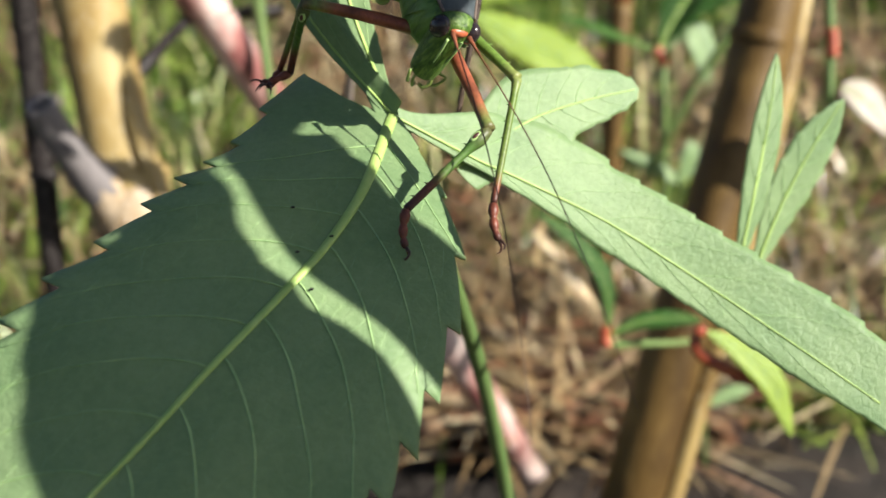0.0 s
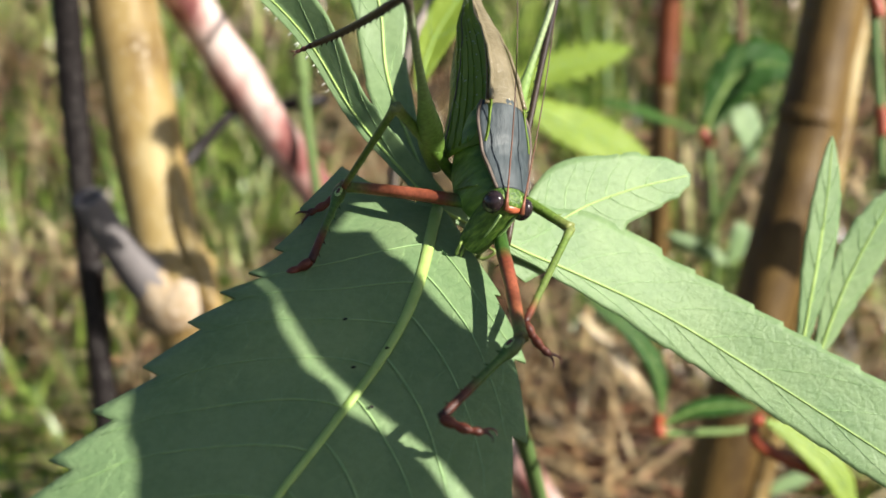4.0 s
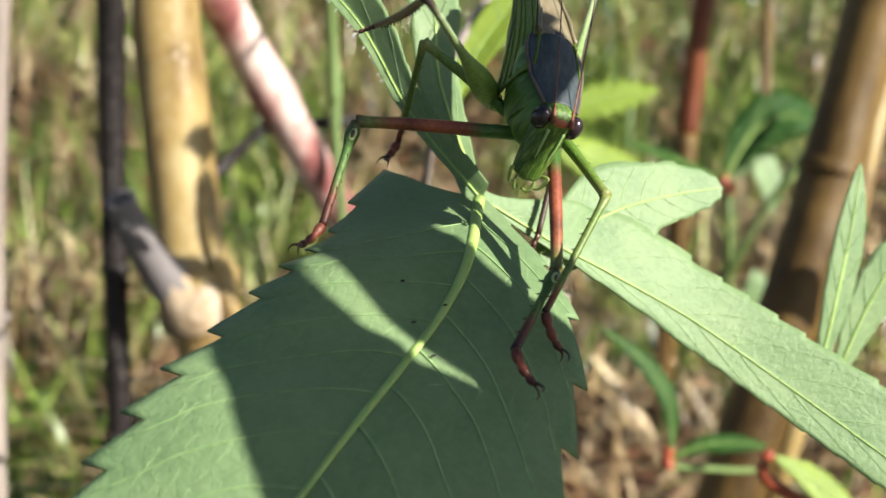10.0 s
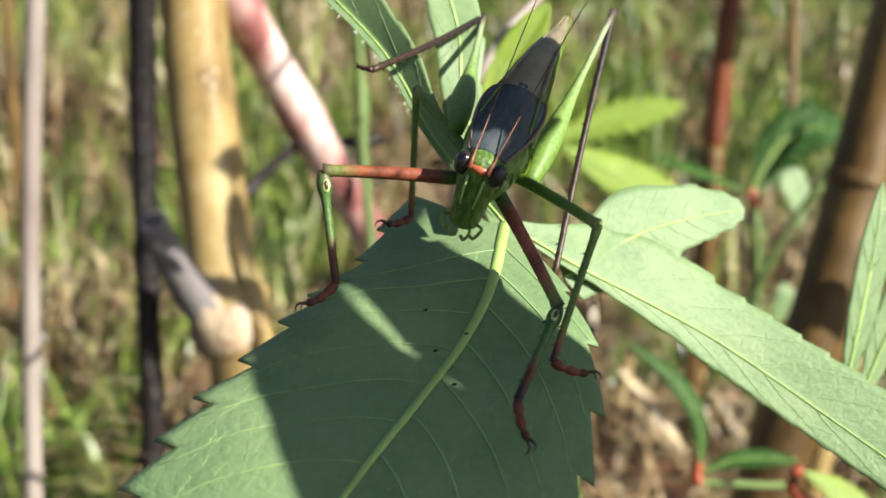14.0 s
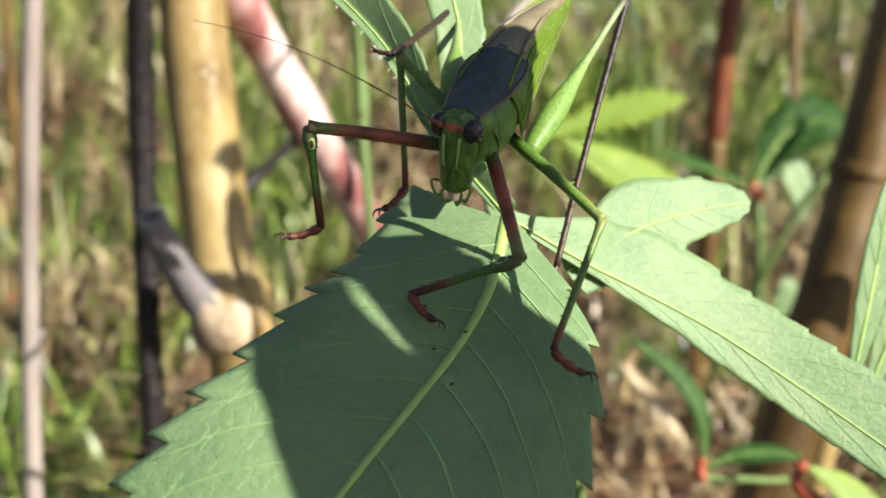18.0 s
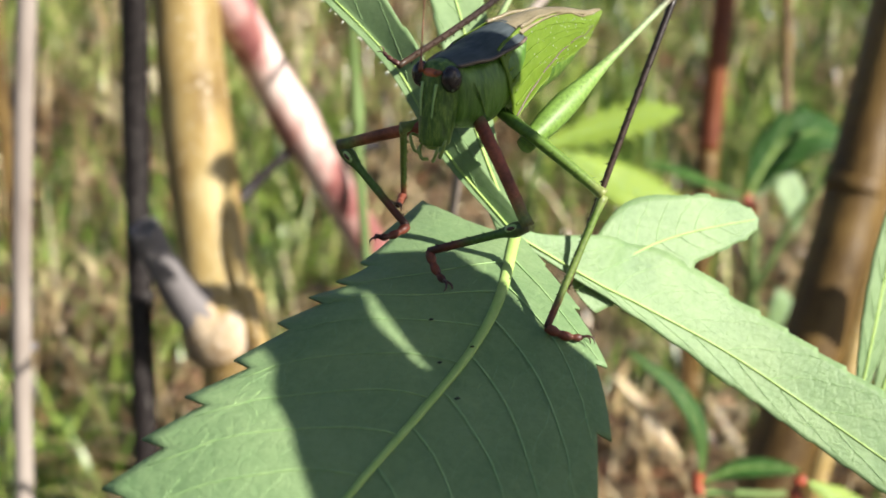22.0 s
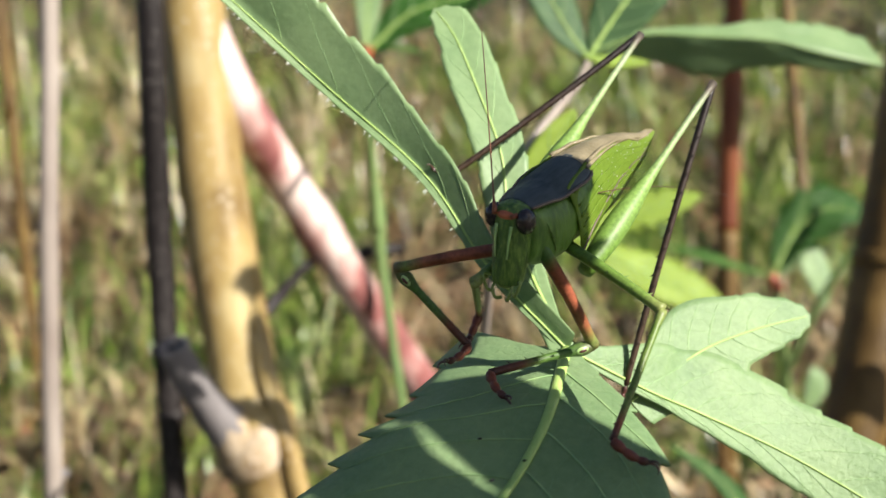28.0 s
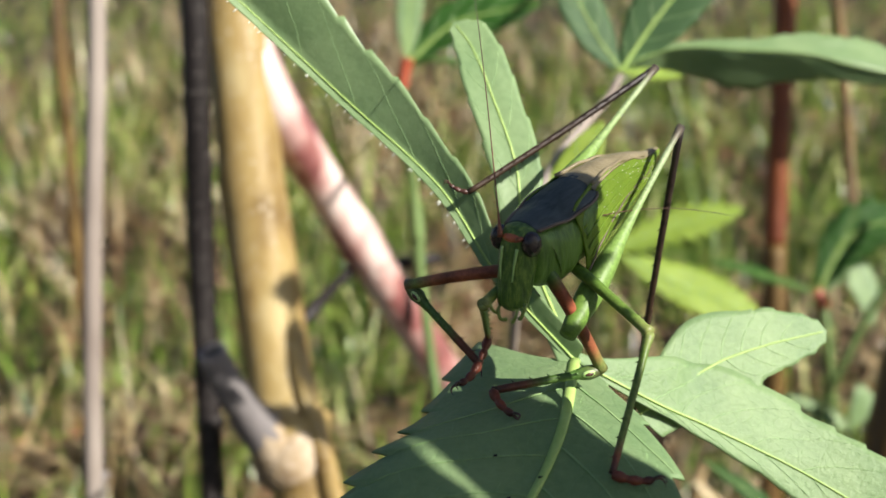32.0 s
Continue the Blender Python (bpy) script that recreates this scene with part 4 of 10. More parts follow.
# ---------------------------------------------------------------- nearer grass and small dry things
def blade_mesh(rng, length, wide, lean, az):
    """One curved grass blade, creased along its middle, with its foot at the origin."""
    v, f, n = [], [], 9
    a = lean
    p = Vector((0, 0, 0))
    out = Vector((math.cos(az), math.sin(az), 0))
    side = Vector((-out.y, out.x, 0))
    curl = rng.uniform(0.5, 1.8)
    for i in range(n + 1):
        s = i / n
        w = wide * (0.55 + 0.45 * math.sin(min(1, s * 2.5) * math.pi / 2)) * (1 - s ** 2.2) + 0.0001
        up = Vector((-out.x * math.cos(a), -out.y * math.cos(a), math.sin(a)))
        v += [p - side * w, p - up * (w * 0.35), p + side * w, p - up * (w * 0.35 + 0.00025)]
        p = p + (out * math.sin(a) + Vector((0, 0, math.cos(a)))) * (length / n)
        a = min(a + curl / n, 2.2)
        if p.z < -0.012:
            p.z = -0.012
    for i in range(n):
        b, c = i * 4, (i + 1) * 4
        f += [(b, b + 1, c + 1, c), (b + 1, b + 2, c + 2, c + 1), (b + 2, b + 3, c + 3, c + 2), (b + 3, b, c, c + 3)]
    f += [(3, 2, 1, 0), (n * 4, n * 4 + 1, n * 4 + 2, n * 4 + 3)]
    return v, f


def build_tufts():
    places = ((-0.256, 0.553), (-0.216, 0.577), (-0.24, 0.51), (-0.175, 0.86), (-0.16, 1.09), (-0.228, 1.03), (0.042, 0.58), (0.07, 0.52), (-0.29, 0.64),
              (-0.16, 0.74), (-0.31, 0.8), (-0.36, 0.7), (0.16, 0.75), (0.25, 0.7), (0.2, 1.0), (-0.05, 0.9), (0.02, 1.2), (-0.45, 1.1), (0.3, 0.9), (0.12, 0.62))
    rng = random.Random(11)
    for i, (x, y) in enumerate(places):
        dry = i % 4 == 3
        t = thing("grass_tuft", "tuft of dry bleached grass among litter" if dry else "tuft of bright green grass growing from the litter", "grass", "grass tufts")
        t.location = (x, y, ground_height(x, y))
        for k in range(11):
            v, f = blade_mesh(rng, rng.uniform(0.03, 0.085), rng.uniform(0.0008, 0.0019), abs(rng.gauss(0.5, 0.3)), rng.uniform(0, 6.28))
            mesh_object("blade", v, f, STRAW if dry or k > 8 else GRASS, t)


def build_seed_head():
    """A foxtail lying in the straw: a stalk and a head of many small bristly grains."""
    t = thing("foxtail_grass", "yellow foxtail seed head lying in straw", "seed head")
    a, b = Vector((-0.305, 0.668, 0.113)), Vector((-0.262, 0.69, 0.128))
    tube("stalk", [a + Vector((-0.07, -0.02, -0.012)), a.lerp(b, -0.3), a, b], 0.0007, STRAW, t, 14, 6)
    rng = random.Random(3)
    v, f = [], []
    for i in range(260):
        s = rng.random()
        p = a.lerp(b, s)
        d = Vector((rng.gauss(0, 1), rng.gauss(0, 1), rng.gauss(0, 1))).normalized()
        r = 0.0034 * (0.55 + 0.45 * math.sin(math.pi * s))
        q = p + d * r
        tv, tf = tube_data([p + d * (r * 0.5), q, q + d * 0.0016 + (b - a).normalized() * 0.001], lambda u: 0.00085 * (1 - u) + 0.00005, 5)
        f += [tuple(k + len(v) for k in fc) for fc in tf]
        v += tv
    tagged(mesh_object("seed_head", v, f, STRAW, t), "yellow bristly head")


def build_dry_leaves():
    """Single curled dead leaves lying on the litter."""
    rng = random.Random(8)
    for x, y in ((-0.2, 0.62), (-0.27, 0.6), (0.05, 0.55), (0.13, 0.56), (-0.13, 0.7), (0.09, 0.66), (-0.33, 0.76), (0.2, 0.66), (-0.22, 0.8), (0.28, 0.82)):
        t = thing("dead_leaf", "curled brown dead leaf lying on the litter", "leaf", "dead leaves")
        az = rng.uniform(0, 6.28)
        d = Vector((math.cos(az), math.sin(az), 0.1))
        p = Vector((x, y, ground_height(x, y) + 0.012))
        le = rng.uniform(0.018, 0.032)
        lobe_parts("blade", Blade([p, p + d * le * 0.4 + Vector((0, 0, 0.003)), p + d * le * 0.75 + Vector((0, 0, 0.002)), p + d * le], (rng.uniform(-0.4, 0.4), -0.4, 0.9),
                   width(le * 0.25, 0.4), width(le * 0.22, 0.5), 0.5, 0.2, 5, 0.2, 0.5, x * 90), DEAD, t, 0.0004, 3, 0.00012, 24, 8)


build_tufts()
build_seed_head()
build_dry_leaves()


# ---------------------------------------------------------------- the insect
def banded(name, length, stops, rough=0.45, spec=0.35):
    """Colour bands along a limb that lies on its own x axis."""
    m, nt, nd, lk, bs = nodes_of(name)
    co = nd.new("ShaderNodeTexCoord")
    sp = nd.new("ShaderNodeSeparateXYZ")
    dv = nd.new("ShaderNodeMath")
    dv.operation = "DIVIDE"
    dv.inputs[1].default_value = length
    lk.new(co.outputs["Object"], sp.inputs[0])
    lk.new(sp.outputs[0], dv.inputs[0])
    c = ramp(nt, dv.outputs[0], stops)
    n = tex(nt, 2600, 3)
    c = mixed(nt, c, ramp(nt, n, [(0.3, (0.6, 0.6, 0.6)), (0.65, (1, 1, 1))]), 1.0, "MULTIPLY")
    lk.new(c, bs.inputs["Base Color"])
    bs.inputs["Roughness"].default_value = rough
    bs.inputs["Specular IOR Level"].default_value = spec
    bumped(nt, bs, n, 0.25, 0.0001)
    return m


SIDE = plain("insect_side_green", [(0.3, (0.03, 0.085, 0.01)), (0.5, (0.075, 0.16, 0.02)), (0.66, (0.13, 0.24, 0.045))], 0.42, 900, 0.7, 0.0004, stretch=(1.4, 1, 0.35))
BODY = plain("insect_green", [(0.34, (0.03, 0.07, 0.008)), (0.5, (0.06, 0.125, 0.015)), (0.66, (0.15, 0.23, 0.04))], 0.45, 2600, 0.6, 0.0003, stretch=(1, 1, 0.3))
PALEGREEN = plain("insect_pale_green", [(0.3, (0.25, 0.42, 0.12)), (0.7, (0.4, 0.55, 0.22))], 0.35, 900)
DISC = plain("insect_slate", [(0.3, (0.022, 0.032, 0.036)), (0.7, (0.065, 0.08, 0.085))], 0.55, 1200, 0.5, 0.0002, 0.4, stretch=(0.35, 1.2, 1))
KEEL = plain("insect_keel", [(0.3, (0.07, 0.05, 0.038)), (0.7, (0.15, 0.11, 0.085))], 0.5, 1500)
EYE = plain("insect_eye", [(0.3, (0.012, 0.009, 0.011)), (0.7, (0.035, 0.022, 0.024))], 0.2, 3000, 0.05)
RUST = plain("insect_rust", [(0.3, (0.3, 0.07, 0.03)), (0.7, (0.5, 0.14, 0.06))], 0.4, 1500)
BROWN = plain("insect_dark_brown", [(0.3, (0.035, 0.015, 0.012)), (0.7, (0.1, 0.035, 0.025))], 0.35, 1500)
PALP = plain("insect_palp", [(0.3, (0.13, 0.2, 0.04)), (0.7, (0.24, 0.3, 0.08))], 0.35, 1500)
WING = leaf_material("insect_wing", (0.13, 0.22, 0.02), (0.22, 0.33, 0.04), (0.44, 0.6, 0.06), 0.4, 0.4, 300, 1800)
WING_TAN = leaf_material("insect_wing_edge", (0.2, 0.165, 0.09), (0.36, 0.3, 0.19), (0.4, 0.34, 0.18), 0.3, 0.25, 400, 2400, 0.6)
GREEN_C, RED_C, DARK_C = (0.07, 0.15, 0.03), (0.3, 0.06, 0.03), (0.045, 0.016, 0.013)
FRONT_FEMUR = banded("front_femur", 0.0107, [(0.0, (0.05, 0.12, 0.02)), (0.15, (0.2, 0.05, 0.025)), (0.45, (0.32, 0.09, 0.045)), (0.6, (0.16, 0.045, 0.02)), (0.74, (0.3, 0.1, 0.045)), (0.92, (0.16, 0.2, 0.05)), (1.0, (0.12, 0.1, 0.04))])
FRONT_TIBIA = banded("front_tibia", 0.0096, [(0.0, (0.1, 0.1, 0.04)), (0.25, GREEN_C), (0.55, (0.09, 0.16, 0.035)), (0.72, (0.14, 0.045, 0.025)), (1.0, DARK_C)])
MID_FEMUR = banded("mid_femur", 0.0095, [(0.0, (0.08, 0.16, 0.02)), (0.8, (0.13, 0.21, 0.035)), (1.0, (0.24, 0.27, 0.08))])
MID_TIBIA = banded("mid_tibia", 0.012, [(0.0, (0.22, 0.26, 0.08)), (0.15, (0.11, 0.18, 0.03)), (0.75, (0.13, 0.18, 0.04)), (0.88, (0.2, 0.06, 0.03)), (1.0, DARK_C)])
HIND_FEMUR = banded("hind_femur", 0.0255, [(0.0, (0.12, 0.22, 0.03)), (0.4, (0.19, 0.31, 0.07)), (0.85, (0.3, 0.37, 0.2)), (0.93, (0.12, 0.1, 0.07)), (1.0, (0.03, 0.02, 0.02))], 0.5, 0.4)
HIND_TIBIA = banded("hind_tibia", 0.03, [(0.0, (0.014, 0.009, 0.009)), (0.6, (0.04, 0.022, 0.013)), (1.0, (0.06, 0.035, 0.02))])
TARSUS = banded("tarsus", 0.0034, [(0.0, (0.13, 0.035, 0.02)), (0.5, (0.19, 0.05, 0.027)), (1.0, (0.03, 0.012, 0.01))])
ANTENNA = banded("antenna", 0.034, [(0.0, (0.25, 0.08, 0.04)), (0.3, (0.1, 0.05, 0.03)), (1.0, (0.06, 0.04, 0.03))])
LEG_PARTS = {}


def loft(stations, sides=20, square=2.4):
    """Rings along x: x, half width, top, bottom (mm)."""
    verts, faces = [], []
    for x, w, top, bot in stations:
        mid, half = (top + bot) / 2, (top - bot) / 2
        for k in range(sides):
            th = 2 * math.pi * k / sides
            cx, cz = math.cos(th), math.sin(th)
            e = 2 / square
            verts.append(mm(x, w * math.copysign(abs(cx) ** e, cx), mid + half * math.copysign(abs(cz) ** e, cz)))
    n = len(stations)
    for i in range(n - 1):
        for k in range(sides):
            k2 = (k + 1) % sides
            faces.append((i * sides + k, (i + 1) * sides + k, (i + 1) * sides + k2, i * sides + k2))
    faces.append(tuple(range(sides)))
    faces.append(tuple(reversed(range((n - 1) * sides, n * sides))))
    return verts, faces


def ball(name, centre, size, material, parent, turn=0.0):
    bm = bmesh.new()
    bmesh.ops.create_uvsphere(bm, u_segments=18, v_segments=12, radius=1)
    bmesh.ops.transform(bm, matrix=Matrix.Translation(mm(*centre)) @ Matrix.Rotation(turn, 4, "Y") @ Matrix.Diagonal((*(s * 0.001 for s in size), 1)), verts=bm.verts)
    return part(name, bm, material, parent)


def limb(key, name, length, radius, material, parent, bow=0.0, spines=0, sides=10, label="", back=0.0):
    """A leg segment along its own x axis; radius in mm as a function of 0..1."""
    pts = [mm(length * i / 24, 0, bow * math.sin(math.pi * i / 24)) for i in range(25)]
    if back:
        pts[0] = mm(-back, 0, 0)
    v, f = tube_data(pts, lambda u: radius(u) * 0.001, sides)
    for i in range(spines):
        u = 0.15 + 0.8 * i / spines
        p = mm(length * u, 0, bow * math.sin(math.pi * u))
        side = 1 if i % 2 else -1
        b = len(v)
        r = radius(u) * 0.0009
        v += [p + mm(-0.12, 0, 0) + Vector((0, side * r * 0.5, r * 0.7)), p + mm(0.12, 0, 0) + Vector((0, side * r * 0.5, r * 0.7)), p + Vector((0, side * r, r * 0.2)), p + mm(0.3, side * 0.16, 0.14) + Vector((0, side * r, r))]
        f += [(b, b + 1, b + 3), (b + 1, b + 2, b + 3), (b + 2, b, b + 3)]
    ob = mesh_object(name, v, f, material, parent)
    if label:
        tagged(ob, label)
    if key:
        LEG_PARTS[key] = ob
    return ob


def tarsus(key, parent, small=1.0, material=None):
    pts = [p * small for p in (mm(0, 0, 0), mm(0.9, 0, -0.15), mm(1.8, 0, -0.2), mm(2.6, 0, -0.1), mm(3.2, 0, 0.1))]
    v, f = tube_data(curve_points(pts, 24), lambda u: small * (0.00034 + 0.00014 * abs(math.sin(u * 9.4)) - 0.00016 * u), 9)
    ob = mesh_object("tarsus", v, f, material or TARSUS, parent)
    for s in (-1, 1):
        cv, cf = tube_data(curve_points([q * small for q in (mm(3.1, 0.1 * s, 0.1), mm(3.6, 0.35 * s, 0.35), mm(4.0, 0.5 * s, 0.2), mm(4.15, 0.55 * s, -0.15))], 8), lambda u: small * 0.00015 * (1 - 0.8 * u), 6)
        mesh_object("claw", cv, cf, BROWN, ob)
    LEG_PARTS[key] = ob


def wing(side, parent):
    """A folded leathery wing, roof-like, with a tan upper margin."""
    def at(u, v, lift=0.0):
        x = -5.0 - 19.5 * u - 1.6 * v * (1 - u)
        h = 6.6 * (1 - u ** 1.7) ** 0.8 + 0.15
        y = 2.35 - 2.05 * u ** 0.8 + 0.75 * math.sin(math.pi * v * 0.8) * (1 - 0.7 * u) + lift
        z = 1.35 + 1.5 * math.sin(math.pi * min(1, u * 1.25)) ** 0.8 - 0.45 * u - h * v + 0.05 * math.sin(40 * u + 9 * v)
        return mm(x, side * y, z)
    verts, faces, nu, nv = [], [], 46, 14
    for lay in (0, 1):
        for i in range(nu + 1):
            for j in range(nv + 1):
                verts.append(at(i / nu, j / nv, -0.16 * lay))
    base = (nu + 1) * (nv + 1)
    for i in range(nu):
        for j in range(nv):
            a, b = i * (nv + 1) + j, (i + 1) * (nv + 1) + j
            q = (a, b, b + 1, a + 1)
            faces.append(q if side < 0 else q[::-1])
            faces.append(tuple(base + k for k in (q[::-1] if side < 0 else q)))
        for j in (0, nv):
            a, b = i * (nv + 1) + j, (i + 1) * (nv + 1) + j
            faces.append((a, b, base + b, base + a))
    ob = mesh_object("wing", verts, faces, WING, parent)
    v, f = tube_data([at(0.2 + 0.79 * i / 30, 0.0) for i in range(31)], lambda s: 0.0002 * (1 - 0.6 * s), 7)
    mesh_object("wing_margin", v, f, WING_TAN, ob)
    for k, (v0, v1) in enumerate(((0.12, 0.25), (0.3, 0.4), (0.45, 0.5), (0.93, 0.55), (0.6, 0.7), (0.78, 0.85))):
        v, f = tube_data([at(0.03 + 0.85 * i / 30, v0 + (v1 - v0) * i / 30, 0.04) for i in range(31)], lambda s: 0.0001 * (1 - 0.6 * s), 5)
        mesh_object("wing_vein", v, f, KEEL if k == 3 else WING, ob)


def build_katydid():
    k = thing("katydid", "green bush katydid with slate back and reddish front legs", "insect")
    v, f = tube_data(curve_points([mm(-1.1, 0, 1.15), mm(-0.9, 0, 0.6), mm(-0.5, 0, -0.6), mm(-0.1, 0, -2.2), mm(0.35, 0, -4.0), mm(0.6, 0, -5.2), mm(0.65, 0, -5.6)], 28),
                     lambda u: 0.001 * (0.3 + 1.6 * math.sin(min(1, u * 3.2 + 0.1) * math.pi / 2) - 0.75 * u ** 1.3 - 0.5 * max(0, u - 0.9) * 8), 22)
    head = mesh_object("head", v, f, BODY, k)
    tagged(head, "green streaked face")
    for s in (-1, 1):
        ball("eye", (0.15, 1.5 * s, 0.0), (0.95, 0.8, 1.1), EYE, head, 0.2)
        v, f = tube_data(curve_points([mm(1.05, 0.7 * s, -0.3), mm(1.42, 0.65 * s, -1.6), mm(1.6, 0.55 * s, -3.0)], 10), lambda u: 0.00014 * (1 - 0.6 * u), 7)
        mesh_object("face_stripe", v, f, PALEGREEN, head)
        for m in (0, 1):
            v, f = tube_data(curve_points([mm(0.8, (0.6 + 0.6 * m) * s, -5.2), mm(1.5, (0.9 + 0.9 * m) * s, -5.8 + m), mm(1.6, (0.6 + 0.8 * m) * s, -6.6 + 0.6 * m), mm(1.2, (0.25 + 0.7 * m) * s, -6.7 + 0.4 * m)], 14), lambda u: 0.00012 + 0.00005 * u, 7)
            mesh_object("palp", v, f, PALP, head)
    ball("brow", (0.75, 0, 0.45), (0.4, 0.85, 0.4), RUST, head)
    ball("mandible", (1.0, 0, -5.3), (0.6, 0.95, 0.6), PALP, head)
    v, f = loft([(-0.4, 1.4, 0.6, -3.2), (-0.8, 1.95, 0.8, -4.2), (-2.0, 2.25, 0.85, -4.8), (-3.6, 2.55, 0.85, -5.2), (-5.0, 2.75, 1.15, -5.0), (-6.2, 2.85, 1.4, -4.2), (-7.4, 2.8, 1.65, -2.8), (-8.6, 2.6, 1.8, -1.0), (-9.4, 2.1, 1.8, 0.5)], 36, 2.6)
    pro = mesh_object("pronotum", v, f, SIDE, k)
    tagged(pro, "green side lobes with dark creases")
    for s in (-1, 1):
        for q, (x0, x1, z0, z1) in enumerate(((-1.7, -3.2, -0.6, -3.6), (-4.2, -6.0, -1.2, -4.0))):
            pts = [mm(x0 + (x1 - x0) * i / 8, s * (2.34 + 0.05 * q + 0.12 * math.sin(math.pi * i / 8)), z0 + (z1 - z0) * i / 8) for i in range(9)]
            v, f = tube_data(pts, lambda u: 0.0001 * math.sin(math.pi * (0.1 + 0.8 * u)), 7)
            mesh_object("side_crease", v, f, BODY, pro)
    verts, faces, nu, nv = [], [], 36, 16

    def back(u, t):
        w = (1.55 + 1.2 * math.sin(min(1, u * 1.5) * math.pi / 2)) * (1 if u < 0.62 else math.sqrt(max(0.0, 1 - ((u - 0.62) / 0.382) ** 2.6)))
        z = 1.36 + 1.75 * u ** 1.2 - 0.2 * math.exp(-((u - 0.35) / 0.1) ** 2) - (0.5 + 0.85 * u) * t * t - 0.5 * max(0, u - 0.8) * 5 * (u - 0.8) * 5
        z -= 0.12 * math.exp(-((u - 0.45 + 0.1 * t * t) / 0.03) ** 2) * (1 - t * t)
        return mm(-0.7 - 9.6 * u, w * t, z)
    for i in range(nu + 1):
        for j in range(nv + 1):
            verts.append(back(i / nu, -1 + 2 * j / nv))
    for i in range(nu):
        for j in range(nv):
            a, b = i * (nv + 1) + j, (i + 1) * (nv + 1) + j
            faces.append((a, a + 1, b + 1, b))
    ob = mesh_object("back_plate", verts, faces, DISC, k)
    tagged(ob, "slate grey saddle-shaped back")
    sol = ob.modifiers.new("thickness", "SOLIDIFY")
    sol.thickness = 0.0003
    for j in (-1, 1):
        v, f = tube_data([back(i / 36 * 0.9, j) for i in range(37)], lambda s: 0.00015, 6)
        mesh_object("keel", v, f, KEEL, ob)
    v, f = loft([(-4, 1.6, -1, -4.6), (-8, 2.2, 0.5, -5.0), (-12, 2.0, 0.2, -4.8), (-16, 1.5, -0.3, -4.1), (-19, 0.9, -0.8, -3.2), (-21, 0.3, -1.2, -2.4)], 20, 2.0)
    mesh_object("abdomen", v, f, BODY, k)
    wing(-1, k)
    wing(1, k)
    verts, faces = [], []
    for lay in (0, 1):
        for i in range(21):
            u = i / 20
            for j in range(7):
                t = -1 + j / 3
                verts.append(mm(-8.6 - 16.0 * u, (2.2 - 1.95 * u ** 0.8) * t, 2.75 + 0.75 * math.sin(math.pi * min(1, u * 1.2)) - 1.75 * u - (0.7 - 0.5 * u) * t * t - 0.12 * lay))
    for i in range(20):
        for j in range(6):
            a = i * 7 + j
            faces.append((a, a + 7, a + 8, a + 1))
            faces.append((147 + a, 148 + a, 155 + a, 154 + a))
        for j in (0, 6):
            a = i * 7 + j
            faces.append((a, a + 7, a + 154, a + 147))
    tagged(mesh_object("wing_back", verts, faces, WING_TAN, k), "tan netted back of the folded wings")
    rng = random.Random(17)
    for s in (-1, 1):
        v, f = [], []
        for i in range(70):
            u, q, r = rng.uniform(0.25, 0.95), rng.uniform(0.02, 0.9), rng.uniform(0.025, 0.055)
            bx = -5.0 - 19.5 * u - 1.6 * q * (1 - u)
            bz = 1.35 + 1.5 * math.sin(math.pi * min(1, u * 1.25)) ** 0.8 - 0.45 * u - (6.6 * (1 - u ** 1.7) ** 0.8 + 0.15) * q
            by = s * (2.35 - 2.05 * u ** 0.8 + 0.75 * math.sin(math.pi * q * 0.8) * (1 - 0.7 * u) + 0.03)
            tv, tf = tube_data([mm(bx, by, bz - r), mm(bx, by, bz - 0.6 * r), mm(bx, by, bz + 0.6 * r), mm(bx, by, bz + r)], lambda w: 0.001 * r * (0.3 + 0.7 * math.sin(math.pi * w)), 6)
            f += [tuple(n + len(v) for n in fc) for fc in tf]
            v += tv
        tagged(mesh_object("dew", v, f, DEW, k), "tiny whitish specks of dew", kind="stuff")
    for n, s in (("FL", 1), ("FR", -1)):
        fem = limb(n + "_femur", "femur", 10.5 if s > 0 else 11.0, lambda u: 0.62 - 0.12 * u + 0.12 * math.exp(-((u - 1) / 0.05) ** 2), FRONT_FEMUR, k, 0.15, label="reddish front femur", back=4.0)
        tib = limb(n + "_tibia", "tibia", 9.8 if s > 0 else 9.5, lambda u: 0.36 + 0.3 * math.exp(-((u - 0.12) / 0.1) ** 2), FRONT_TIBIA, k, 0.0, 10)
        for q in (-1, 1):
            ball("ear_rim", (1.3, 0.5 * q, 0.12), (0.62, 0.16, 0.34), PALEGREEN, tib)
            ball("ear_slit", (1.3, 0.58 * q, 0.12), (0.42, 0.14, 0.19), BROWN, tib)
        tarsus(n + "_tarsus", k)
    for n, s in (("ML", 1), ("MR", -1)):
        limb(n + "_femur", "femur", 9.5, lambda u: 0.55 - 0.12 * u + 0.14 * math.exp(-((u - 1) / 0.05) ** 2), MID_FEMUR, k, 0.1, 6, back=2.0)
        limb(n + "_tibia", "tibia", 12.0, lambda u: 0.34 - 0.05 * u + 0.1 * math.exp(-((u - 0.02) / 0.06) ** 2), MID_TIBIA, k, 0.0, 12)
        tarsus(n + "_tarsus", k)
